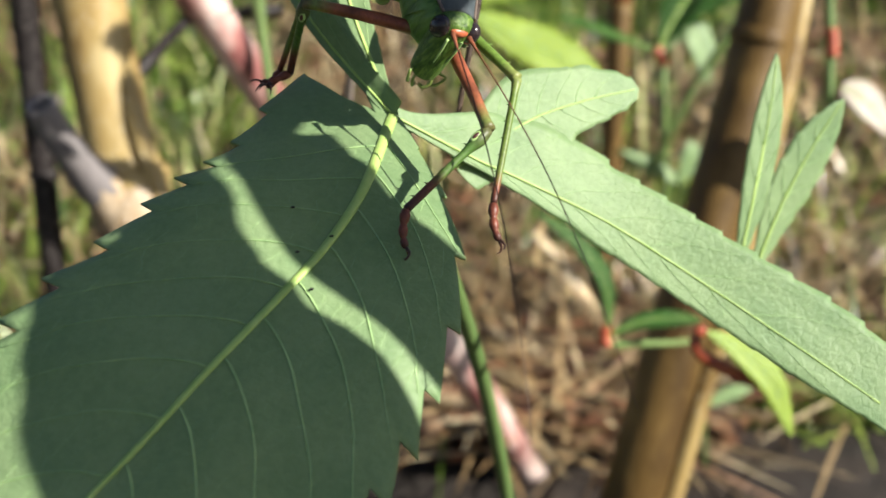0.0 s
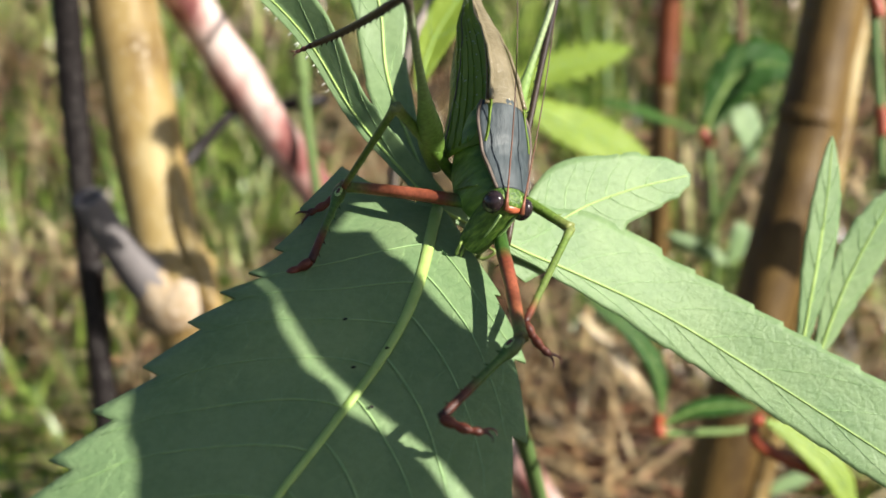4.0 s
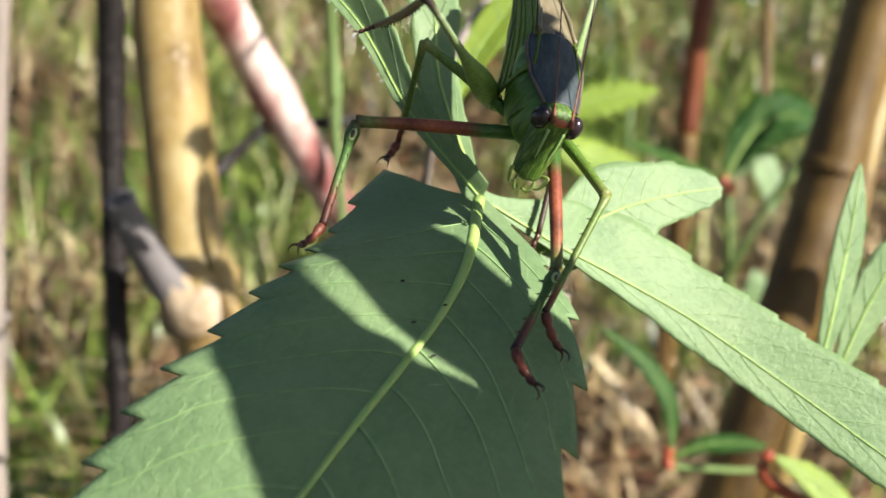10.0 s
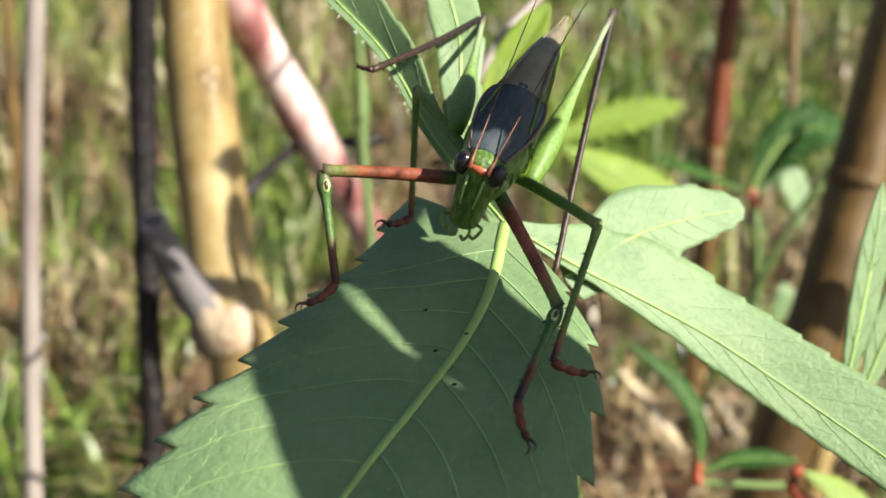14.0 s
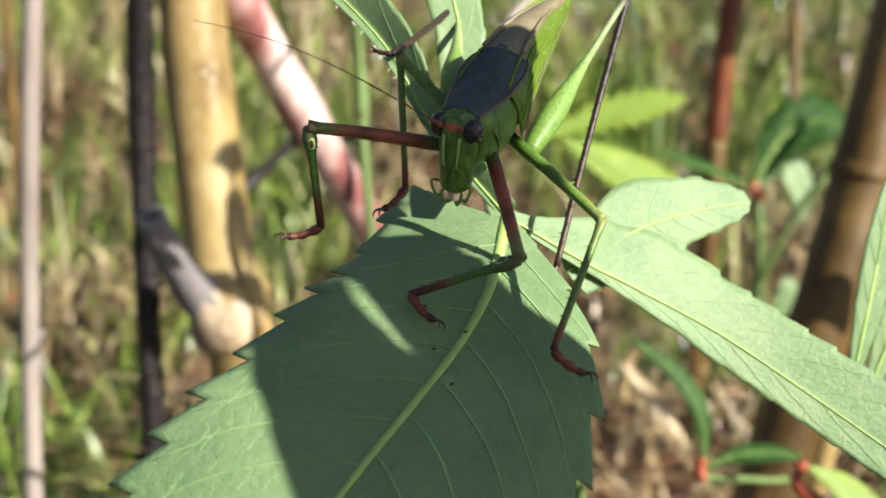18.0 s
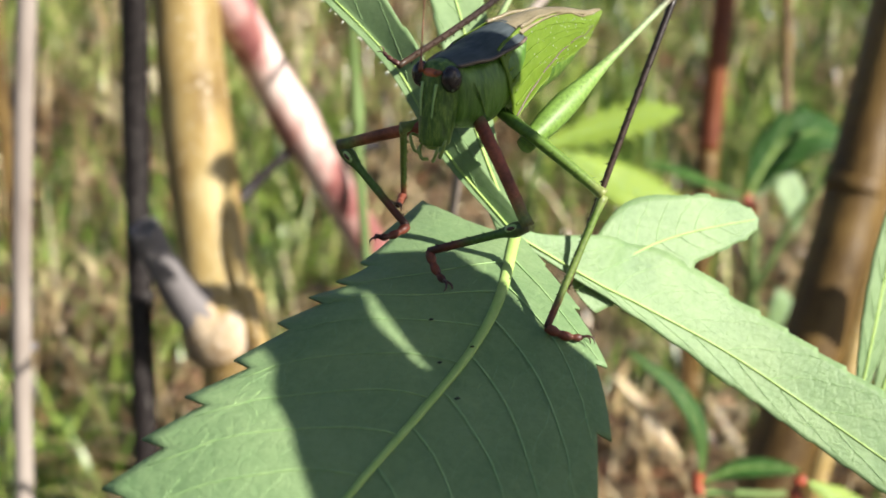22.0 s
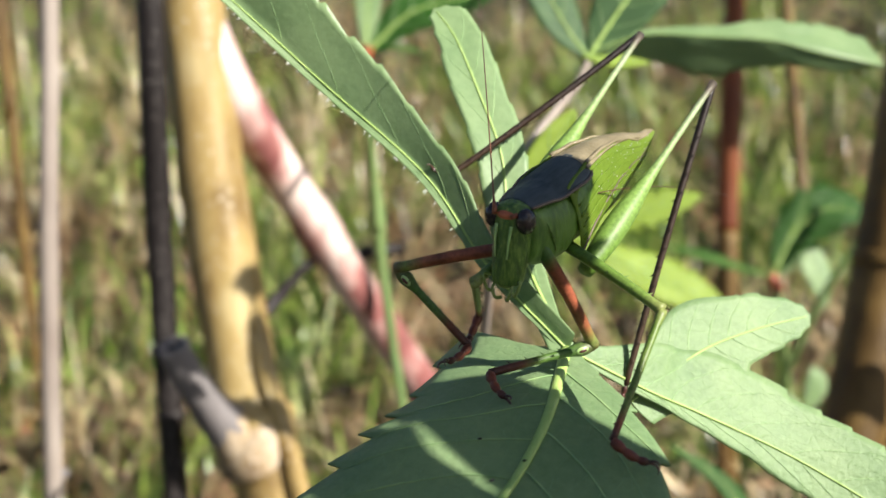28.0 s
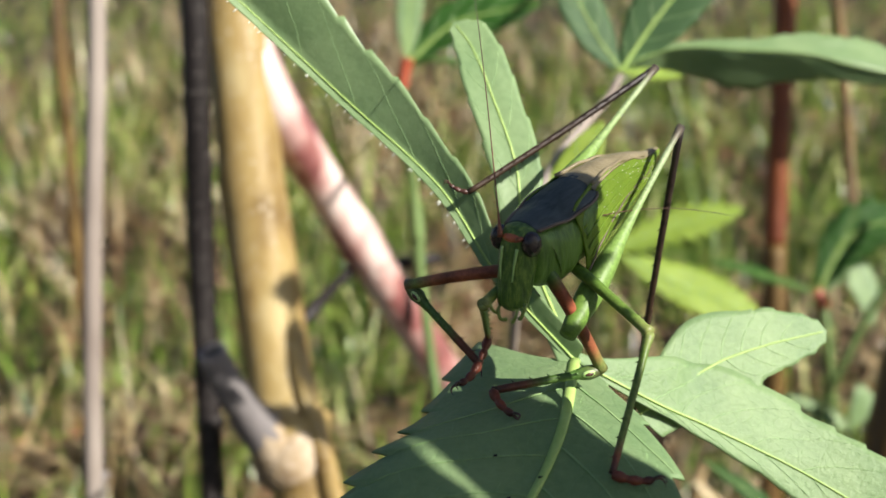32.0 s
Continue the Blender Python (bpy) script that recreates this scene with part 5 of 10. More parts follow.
    for n, s in (("HL", 1), ("HR", -1)):
        limb(n + "_femur", "femur", 25.0, lambda u: 0.3 + 0.88 * math.exp(-((u - 0.2) / 0.24) ** 2) + 0.16 * math.exp(-((u - 1) / 0.04) ** 2), HIND_FEMUR, k, 0.0, label="long pale green hind femur with black knee")
        limb(n + "_tibia", "tibia", 30.0 if s > 0 else 24.0, lambda u: 0.36 - 0.06 * u, HIND_TIBIA, k, 0.25, 26, label="long blackish hind tibia")
        tarsus(n + "_tarsus", k, 0.6, BROWN)
    for n in ("R", "L"):
        pts = [mm(34 * i / 40, 0, 1.6 * math.sin(math.pi * i / 40)) for i in range(41)]
        v, f = tube_data(pts, lambda u: 0.00007 * (1 - 0.6 * u) + 0.00018 * math.exp(-(u / 0.03) ** 2), 6)
        LEG_PARTS["antenna_" + n] = mesh_object("antenna", v, f, ANTENNA, k)
    return k


KATYDID = build_katydid()


# ---------------------------------------------------------------- what moves
def motions():
    walk(KATYDID, [
        (0, pose(0.00095, 0.09184, 0.30633, -22.9, 45.3, -77.4)), (0.5, pose(0.00131, 0.09200, 0.30543, -23.1, 45.1, -77.0)), (1, pose(0.00166, 0.09216, 0.30453, -23.2, 45.0, -76.6)),
        (1.5, pose(0.00174, 0.09258, 0.30273, -24.1, 44.1, -77.4)), (2, pose(0.00183, 0.09299, 0.30094, -24.9, 43.3, -78.2)), (2.5, pose(0.00174, 0.09304, 0.30043, -26.5, 42.2, -79.3)),
        (3, pose(0.00166, 0.09308, 0.29991, -28.2, 41.1, -80.3)), (3.5, pose(0.00159, 0.09279, 0.29946, -28.1, 42.0, -80.0)), (4, pose(0.00152, 0.09250, 0.29902, -28.1, 42.9, -79.7)),
        (4.5, pose(0.00124, 0.09247, 0.29820, -29.2, 46.0, -81.0)), (5.167, pose(0.00205, 0.09250, 0.29809, -29.3, 47.5, -77.3)), (5.833, pose(0.00356, 0.09256, 0.29789, -28.2, 49.9, -69.7)),
        (6.5, pose(0.00437, 0.09259, 0.29778, -27.5, 50.9, -65.3)), (7, pose(0.00465, 0.09247, 0.29754, -26.8, 50.7, -62.8)), (7.5, pose(0.00526, 0.09158, 0.29858, -26.9, 49.3, -62.5)),
        (8, pose(0.00588, 0.09069, 0.29963, -27.0, 47.9, -62.2)), (8.5, pose(0.00554, 0.08986, 0.30146, -27.4, 45.2, -64.5)), (9, pose(0.00521, 0.08904, 0.30330, -26.6, 42.3, -66.4)),
        (9.5, pose(0.00340, 0.08902, 0.30452, -25.2, 37.1, -74.4)), (10, pose(0.00159, 0.08900, 0.30574, -21.8, 31.7, -81.7)), (10.5, pose(-0.00292, 0.08783, 0.30666, -18.5, 26.4, -92.6)),
        (11, pose(-0.00744, 0.08666, 0.30757, -15.1, 21.2, -103.1)), (11.5, pose(-0.00696, 0.08621, 0.30678, -16.4, 21.4, -102.9)), (12, pose(-0.00647, 0.08577, 0.30600, -17.7, 21.6, -102.7)),
        (12.5, pose(-0.00617, 0.08478, 0.30559, -20.1, 22.4, -103.2)), (13, pose(-0.00587, 0.08380, 0.30518, -22.6, 23.3, -103.7)), (13.75, pose(-0.00625, 0.08379, 0.30483, -22.7, 25.9, -106.7)),
        (14.5, pose(-0.00663, 0.08379, 0.30448, -23.0, 28.4, -109.7)), (15.12, pose(-0.00700, 0.08402, 0.30454, -22.6, 29.1, -110.9)), (15.75, pose(-0.00782, 0.08454, 0.30467, -21.6, 30.6, -113.5)),
        (16.38, pose(-0.00863, 0.08506, 0.30480, -20.7, 32.1, -116.1)), (17, pose(-0.00900, 0.08530, 0.30486, -20.3, 32.8, -117.3)), (17.5, pose(-0.00878, 0.08566, 0.30594, -15.3, 29.6, -115.4)),
        (18, pose(-0.00856, 0.08603, 0.30702, -10.5, 25.2, -114.0)), (18.5, pose(-0.00872, 0.08655, 0.30873, -7.7, 17.9, -118.5)), (19, pose(-0.00888, 0.08707, 0.31044, -4.5, 10.8, -123.0)),
        (19.5, pose(-0.00969, 0.08717, 0.31120, -4.6, 10.6, -123.7)), (20, pose(-0.01050, 0.08727, 0.31197, -4.7, 11.4, -124.4)), (20.5, pose(-0.01072, 0.08753, 0.31187, -4.6, 11.5, -124.5)),
        (21, pose(-0.01095, 0.08779, 0.31177, -4.4, 11.6, -124.6)), (21.67, pose(-0.01125, 0.08762, 0.31234, -5.1, 11.4, -124.7)), (22.33, pose(-0.01128, 0.08731, 0.31221, -6.3, 10.6, -124.8)),
        (23, pose(-0.01068, 0.08714, 0.31117, -7.0, 11.4, -124.8)), (23.5, pose(-0.01027, 0.08721, 0.31054, -7.8, 12.4, -124.7)), (24, pose(-0.00996, 0.08728, 0.31021, -8.5, 12.9, -124.5)),
        (24.5, pose(-0.00974, 0.08775, 0.31053, -9.2, 12.4, -124.1)), (25, pose(-0.00953, 0.08821, 0.31085, -10.0, 12.0, -123.8)), (25.75, pose(-0.00947, 0.08837, 0.31079, -9.9, 12.0, -123.7)),
        (26.5, pose(-0.00933, 0.08873, 0.31064, -9.9, 12.0, -123.6)), (27.25, pose(-0.00919, 0.08910, 0.31050, -9.9, 12.0, -123.5)), (28, pose(-0.00913, 0.08926, 0.31044, -9.8, 12.0, -123.5)),
        (28.7, pose(-0.00922, 0.08968, 0.31024, -9.8, 12.0, -123.4)), (29.4, pose(-0.00943, 0.09061, 0.30982, -9.5, 12.0, -123.3)), (30.1, pose(-0.00963, 0.09154, 0.30939, -9.3, 11.9, -123.1)),
        (30.8, pose(-0.00972, 0.09197, 0.30920, -9.2, 11.9, -123.1)), (31.4, pose(-0.00936, 0.09006, 0.30944, -9.7, 12.5, -122.0)), (32, pose(-0.00900, 0.08816, 0.30968, -10.1, 13.0, -121.0))])
    walk(LEG_PARTS['FL_femur'], [
        (0, pose(-0.00206, 0.00194, -0.00393, 0.0, -11.0, 6.4)), (0.5, pose(-0.00245, 0.00190, -0.00401, 0.0, -9.6, 4.4)), (1, pose(-0.00282, 0.00188, -0.00406, 0.0, -8.1, 2.3)),
        (1.5, pose(-0.00295, 0.00194, -0.00412, -0.0, -12.2, -4.0)), (2, pose(-0.00289, 0.00199, -0.00414, -0.0, -16.2, -10.6)), (2.5, pose(-0.00273, 0.00195, -0.00410, -0.0, -16.6, -9.2)),
        (3, pose(-0.00256, 0.00192, -0.00405, -0.0, -16.9, -7.8)), (3.5, pose(0.00023, 0.00143, -0.00325, -0.0, -15.8, -10.2)), (4, pose(0.00302, 0.00077, -0.00251, -0.0, -15.1, -11.8)),
        (4.5, pose(0.00418, 0.00004, -0.00137, -0.0, -21.0, -15.8)), (5.167, pose(0.00380, -0.00003, -0.00157, 4.0, -19.2, -19.6)), (5.833, pose(0.00315, -0.00008, -0.00192, 10.5, -14.9, -26.1)),
        (6.5, pose(0.00283, -0.00007, -0.00211, 13.8, -11.9, -29.3)), (7, pose(0.00365, -0.00065, -0.00213, 15.2, -9.1, -31.0)), (7.5, pose(0.00304, -0.00017, -0.00290, 15.0, -3.4, -30.2)),
        (8, pose(0.00251, 0.00023, -0.00356, 14.9, 2.9, -29.2)), (8.5, pose(0.00078, 0.00171, -0.00368, 14.1, 5.3, -20.1)), (9, pose(-0.00074, 0.00245, -0.00378, 12.0, 9.0, -8.2)),
        (9.5, pose(-0.00064, 0.00243, -0.00403, 9.2, 12.0, -2.5)), (10, pose(-0.00039, 0.00233, -0.00437, 5.2, 15.5, 2.6)), (10.5, pose(-0.00171, 0.00229, -0.00420, 2.0, 20.4, 19.6)),
        (11, pose(-0.00189, 0.00233, -0.00431, 0.0, 24.7, 40.1)), (11.5, pose(-0.00205, 0.00221, -0.00421, 0.0, 24.0, 41.4)), (12, pose(-0.00220, 0.00208, -0.00411, 0.0, 23.3, 42.8)),
        (12.5, pose(-0.00266, 0.00158, -0.00388, 0.0, 16.8, 51.3)), (13, pose(-0.00279, 0.00123, -0.00387, 0.0, 9.2, 60.0)), (13.75, pose(-0.00236, 0.00196, -0.00401, 0.0, 11.6, 52.9)),
        (14.5, pose(-0.00168, 0.00267, -0.00425, 0.0, 13.5, 46.9)), (15.12, pose(-0.00163, 0.00273, -0.00426, 0.0, 13.2, 47.1)), (15.75, pose(-0.00153, 0.00285, -0.00429, 0.0, 12.5, 47.7)),
        (16.38, pose(-0.00143, 0.00298, -0.00430, 0.0, 11.8, 48.2)), (17, pose(-0.00139, 0.00304, -0.00431, 0.0, 11.6, 48.4)), (17.5, pose(-0.00182, 0.00243, -0.00418, 0.0, 12.9, 42.8)),
        (18, pose(-0.00234, 0.00199, -0.00400, 0.6, 15.0, 36.7)), (18.5, pose(-0.00249, 0.00199, -0.00395, 2.0, 23.8, 39.9)), (19, pose(-0.00252, 0.00210, -0.00398, 3.9, 32.2, 43.5)),
        (19.5, pose(-0.00316, 0.00143, -0.00330, 5.7, 37.6, 52.0)), (20, pose(-0.00333, 0.00086, -0.00268, 6.9, 42.7, 62.9)), (20.5, pose(-0.00321, 0.00096, -0.00271, 7.5, 45.5, 66.8)),
        (21, pose(-0.00309, 0.00110, -0.00279, 8.1, 48.3, 70.9)), (21.67, pose(-0.00311, 0.00138, -0.00352, 6.9, 48.1, 72.0)), (22.33, pose(-0.00310, 0.00138, -0.00364, 4.9, 47.9, 74.4)),
        (23, pose(-0.00285, 0.00078, -0.00284, 2.1, 47.4, 74.4)), (23.5, pose(-0.00232, 0.00093, -0.00220, 1.0, 61.2, 96.9)), (24, pose(-0.00206, 0.00157, -0.00288, 0.0, 67.3, 136.2)),
        (24.5, pose(-0.00219, 0.00173, -0.00337, 0.0, 66.9, 140.3)), (25, pose(-0.00235, 0.00187, -0.00387, 0.0, 66.6, 143.9)), (25.75, pose(-0.00235, 0.00186, -0.00385, 0.0, 66.1, 144.3)),
        (26.5, pose(-0.00233, 0.00185, -0.00380, 0.0, 65.1, 145.1)), (27.25, pose(-0.00230, 0.00184, -0.00376, 0.0, 64.1, 145.9)), (28, pose(-0.00229, 0.00183, -0.00374, 0.0, 63.7, 146.2)),
        (28.7, pose(-0.00220, 0.00173, -0.00346, 0.0, 63.7, 139.2)), (29.4, pose(-0.00210, 0.00144, -0.00295, 0.0, 62.5, 122.7)), (30.1, pose(-0.00216, 0.00112, -0.00265, 0.0, 59.0, 107.0)),
        (30.8, pose(-0.00223, 0.00099, -0.00258, 0.0, 56.8, 100.7)), (31.4, pose(-0.00215, 0.00140, -0.00296, 0.0, 61.7, 116.9)), (32, pose(-0.00227, 0.00176, -0.00361, 0.0, 63.9, 134.5))])
    walk(LEG_PARTS['FL_tibia'], [
        (0, pose(0.00819, 0.00309, -0.00194, 120.0, 28.6, -46.4)), (0.5, pose(0.00787, 0.00270, -0.00226, 117.4, 24.9, -47.9)), (1, pose(0.00756, 0.00231, -0.00258, 114.2, 20.9, -49.5)),
        (1.5, pose(0.00729, 0.00122, -0.00190, 122.4, 17.8, -46.8)), (2, pose(0.00702, 0.00014, -0.00121, 131.7, 14.6, -44.1)), (2.5, pose(0.00721, 0.00035, -0.00111, 129.5, 14.2, -45.3)),
        (3, pose(0.00740, 0.00055, -0.00100, 127.6, 13.8, -46.5)), (3.5, pose(0.01017, -0.00037, -0.00039, 127.3, 12.8, -46.8)), (4, pose(0.01294, -0.00130, 0.00022, 126.5, 11.5, -47.0)),
        (4.5, pose(0.01361, -0.00263, 0.00239, 134.1, 8.4, -47.1)), (5.167, pose(0.01314, -0.00336, 0.00189, 135.8, 12.9, -50.7)), (5.833, pose(0.01227, -0.00454, 0.00078, 138.8, 20.8, -55.3)),
        (6.5, pose(0.01179, -0.00509, 0.00005, 140.7, 25.1, -56.9)), (7, pose(0.01254, -0.00599, -0.00047, 140.0, 31.6, -60.8)), (7.5, pose(0.01210, -0.00544, -0.00228, 132.9, 27.8, -59.7)),
        (8, pose(0.01166, -0.00489, -0.00409, 122.0, 24.1, -58.8)), (8.5, pose(0.01060, -0.00189, -0.00465, 115.3, 25.0, -54.4)), (9, pose(0.00953, 0.00097, -0.00543, 102.6, 24.4, -51.8)),
        (9.5, pose(0.00962, 0.00199, -0.00623, 90.8, 15.4, -38.4)), (10, pose(0.00972, 0.00279, -0.00718, 69.5, 6.4, -26.0)), (10.5, pose(0.00756, 0.00559, -0.00786, 71.8, 10.2, -29.9)),
        (11, pose(0.00541, 0.00846, -0.00870, 68.6, 14.8, -34.5)), (11.5, pose(0.00514, 0.00855, -0.00848, 70.6, 16.1, -27.8)), (12, pose(0.00487, 0.00864, -0.00826, 72.7, 17.3, -20.9)),
        (12.5, pose(0.00363, 0.00942, -0.00691, 82.4, 20.8, -11.2)), (13, pose(0.00240, 0.01020, -0.00556, 93.5, 24.0, -0.3)), (13.75, pose(0.00385, 0.01016, -0.00613, 83.7, 10.9, -0.5)),
        (14.5, pose(0.00530, 0.01013, -0.00670, 71.5, -0.7, -0.7)), (15.12, pose(0.00532, 0.01022, -0.00666, 71.6, -1.3, -1.3)), (15.75, pose(0.00537, 0.01043, -0.00656, 72.0, -2.5, -2.5)),
        (16.38, pose(0.00542, 0.01064, -0.00646, 72.4, -3.8, -3.7)), (17, pose(0.00544, 0.01073, -0.00641, 72.6, -4.3, -4.2)), (17.5, pose(0.00569, 0.00939, -0.00652, 79.7, 11.3, -33.0)),
        (18, pose(0.00579, 0.00806, -0.00673, 69.4, 25.5, -69.3)), (18.5, pose(0.00489, 0.00815, -0.00818, 62.0, 29.5, -65.4)), (19, pose(0.00393, 0.00822, -0.00957, 55.2, 33.5, -61.7)),
        (19.5, pose(0.00196, 0.00798, -0.00971, 40.1, 31.0, -73.9)), (20, pose(0.00018, 0.00775, -0.00978, 24.7, 27.6, -83.5)), (20.5, pose(-0.00032, 0.00772, -0.01022, 23.3, 25.8, -79.6)),
        (21, pose(-0.00081, 0.00770, -0.01064, 21.9, 23.8, -75.7)), (21.67, pose(-0.00095, 0.00805, -0.01134, 21.1, 23.3, -76.4)), (22.33, pose(-0.00120, 0.00818, -0.01143, 19.0, 22.6, -77.7)),
        (23, pose(-0.00094, 0.00763, -0.01056, 19.0, 22.0, -78.1)), (23.5, pose(-0.00293, 0.00595, -0.01141, 10.1, 17.0, -62.0)), (24, pose(-0.00499, 0.00439, -0.01256, -0.5, 10.0, -45.1)),
        (24.5, pose(-0.00536, 0.00436, -0.01303, -0.4, 7.0, -40.7)), (25, pose(-0.00573, 0.00433, -0.01350, -0.2, 4.1, -36.5)), (25.75, pose(-0.00580, 0.00434, -0.01345, -0.1, 4.0, -36.0)),
        (26.5, pose(-0.00595, 0.00437, -0.01333, -0.0, 3.7, -35.0)), (27.25, pose(-0.00610, 0.00440, -0.01321, 0.1, 3.4, -34.0)), (28, pose(-0.00616, 0.00442, -0.01316, 0.1, 3.2, -33.5)),
        (28.7, pose(-0.00571, 0.00476, -0.01288, 2.9, 3.6, -34.8)), (29.4, pose(-0.00473, 0.00553, -0.01226, 9.5, 4.6, -37.8)), (30.1, pose(-0.00374, 0.00629, -0.01165, 16.9, 5.5, -41.1)),
        (30.8, pose(-0.00329, 0.00663, -0.01137, 20.4, 6.0, -42.7)), (31.4, pose(-0.00440, 0.00584, -0.01221, 10.9, 4.3, -41.5)), (32, pose(-0.00550, 0.00505, -0.01304, 2.4, 2.6, -40.4))])
    walk(LEG_PARTS['FL_tarsus'], [
        (0, pose(0.01413, -0.00314, -0.00662, -67.2, 18.1, -1.0)), (0.5, pose(0.01383, -0.00390, -0.00639, -64.3, -0.3, 27.3)), (1, pose(0.01350, -0.00466, -0.00609, -70.8, -12.3, 48.0)),
        (1.5, pose(0.01368, -0.00558, -0.00490, -69.9, -12.0, 31.3)), (2, pose(0.01384, -0.00646, -0.00369, -68.3, -10.2, 16.1)), (2.5, pose(0.01389, -0.00641, -0.00351, -70.9, -10.7, 22.1)),
        (3, pose(0.01394, -0.00636, -0.00333, -73.1, -11.1, 28.0)), (3.5, pose(0.01672, -0.00733, -0.00256, -78.9, -17.3, 47.4)), (4, pose(0.01949, -0.00832, -0.00173, -85.8, -19.9, 64.0)),
        (4.5, pose(0.02020, -0.00973, 0.00095, -93.6, -19.0, 78.9)), (5.167, pose(0.01919, -0.01076, -0.00029, -87.4, -22.8, 65.3)), (5.833, pose(0.01748, -0.01208, -0.00271, -71.3, -23.3, 36.2)),
        (6.5, pose(0.01664, -0.01252, -0.00411, -62.0, -18.8, 20.0)), (7, pose(0.01661, -0.01328, -0.00562, -73.9, -31.2, 62.7)), (7.5, pose(0.01647, -0.01293, -0.00685, -78.7, -30.7, 64.7)),
        (8, pose(0.01630, -0.01255, -0.00808, -83.0, -30.4, 65.2)), (8.5, pose(0.01577, -0.00912, -0.00879, -68.5, -24.5, 39.8)), (9, pose(0.01505, -0.00604, -0.00948, -60.7, -11.5, 15.9)),
        (9.5, pose(0.01702, -0.00390, -0.00883, -69.6, -7.5, 24.7)), (10, pose(0.01847, -0.00147, -0.00828, -82.1, 0.5, 24.1)), (10.5, pose(0.01592, 0.00078, -0.00960, -81.4, 8.3, 48.7)),
        (11, pose(0.01321, 0.00309, -0.01120, -70.0, 14.6, 75.5)), (11.5, pose(0.01347, 0.00417, -0.01121, -73.4, 14.3, 66.2)), (12, pose(0.01361, 0.00531, -0.01118, -76.3, 14.1, 53.3)),
        (12.5, pose(0.01262, 0.00764, -0.01040, -68.8, 5.3, 83.9)), (13, pose(0.01135, 0.01015, -0.00954, -65.8, -0.7, 100.6)), (13.75, pose(0.01347, 0.01007, -0.00799, -80.5, 5.6, 63.2)),
        (14.5, pose(0.01509, 0.01000, -0.00659, -158.4, 5.8, 1.9)), (15.12, pose(0.01511, 0.01000, -0.00644, -129.8, 8.1, 9.8)), (15.75, pose(0.01515, 0.01000, -0.00613, -111.5, 13.7, 33.9)),
        (16.38, pose(0.01518, 0.01001, -0.00582, -101.3, 17.0, 62.1)), (17, pose(0.01519, 0.01001, -0.00568, -98.0, 17.2, 73.2)), (17.5, pose(0.01375, 0.00415, -0.00844, -68.5, 10.0, 96.1)),
        (18, pose(0.00892, -0.00021, -0.01093, -48.8, 14.0, 64.8)), (18.5, pose(0.00844, 0.00039, -0.01300, -41.3, 21.8, 70.6)), (19, pose(0.00778, 0.00102, -0.01497, -35.2, 30.2, 76.4)),
        (19.5, pose(0.00429, -0.00009, -0.01476, -30.0, 37.6, 71.5)), (20, pose(0.00117, -0.00088, -0.01433, -29.9, 51.4, 62.5)), (20.5, pose(0.00127, -0.00095, -0.01448, -32.2, 44.5, 65.0)),
        (21, pose(0.00141, -0.00099, -0.01459, -35.5, 39.1, 67.2)), (21.67, pose(0.00118, -0.00070, -0.01521, -36.0, 37.7, 66.6)), (22.33, pose(0.00073, -0.00066, -0.01519, -36.4, 35.4, 65.9)),
        (23, pose(0.00092, -0.00127, -0.01424, -37.9, 33.8, 64.6)), (23.5, pose(0.00148, -0.00233, -0.01427, -55.6, 18.3, 70.6)), (24, pose(0.00183, -0.00245, -0.01426, -73.2, 13.9, 70.3)),
        (24.5, pose(0.00202, -0.00198, -0.01423, -78.1, 12.8, 69.9)), (25, pose(0.00213, -0.00148, -0.01421, -82.8, 11.6, 68.3)), (25.75, pose(0.00211, -0.00140, -0.01413, -83.4, 11.9, 66.4)),
        (26.5, pose(0.00207, -0.00123, -0.01396, -84.8, 12.4, 62.5)), (27.25, pose(0.00202, -0.00106, -0.01379, -86.1, 12.8, 58.8)), (28, pose(0.00199, -0.00099, -0.01371, -86.7, 13.0, 57.1)),
        (28.7, pose(0.00231, -0.00082, -0.01350, -85.6, 12.8, 59.1)), (29.4, pose(0.00299, -0.00047, -0.01304, -83.1, 12.2, 63.2)), (30.1, pose(0.00361, -0.00012, -0.01259, -80.7, 11.3, 67.1)),
        (30.8, pose(0.00387, 0.00003, -0.01239, -79.6, 10.8, 68.6)), (31.4, pose(0.00292, -0.00063, -0.01293, -81.3, 12.7, 67.6)), (32, pose(0.00196, -0.00129, -0.01348, -83.1, 14.7, 66.3))])
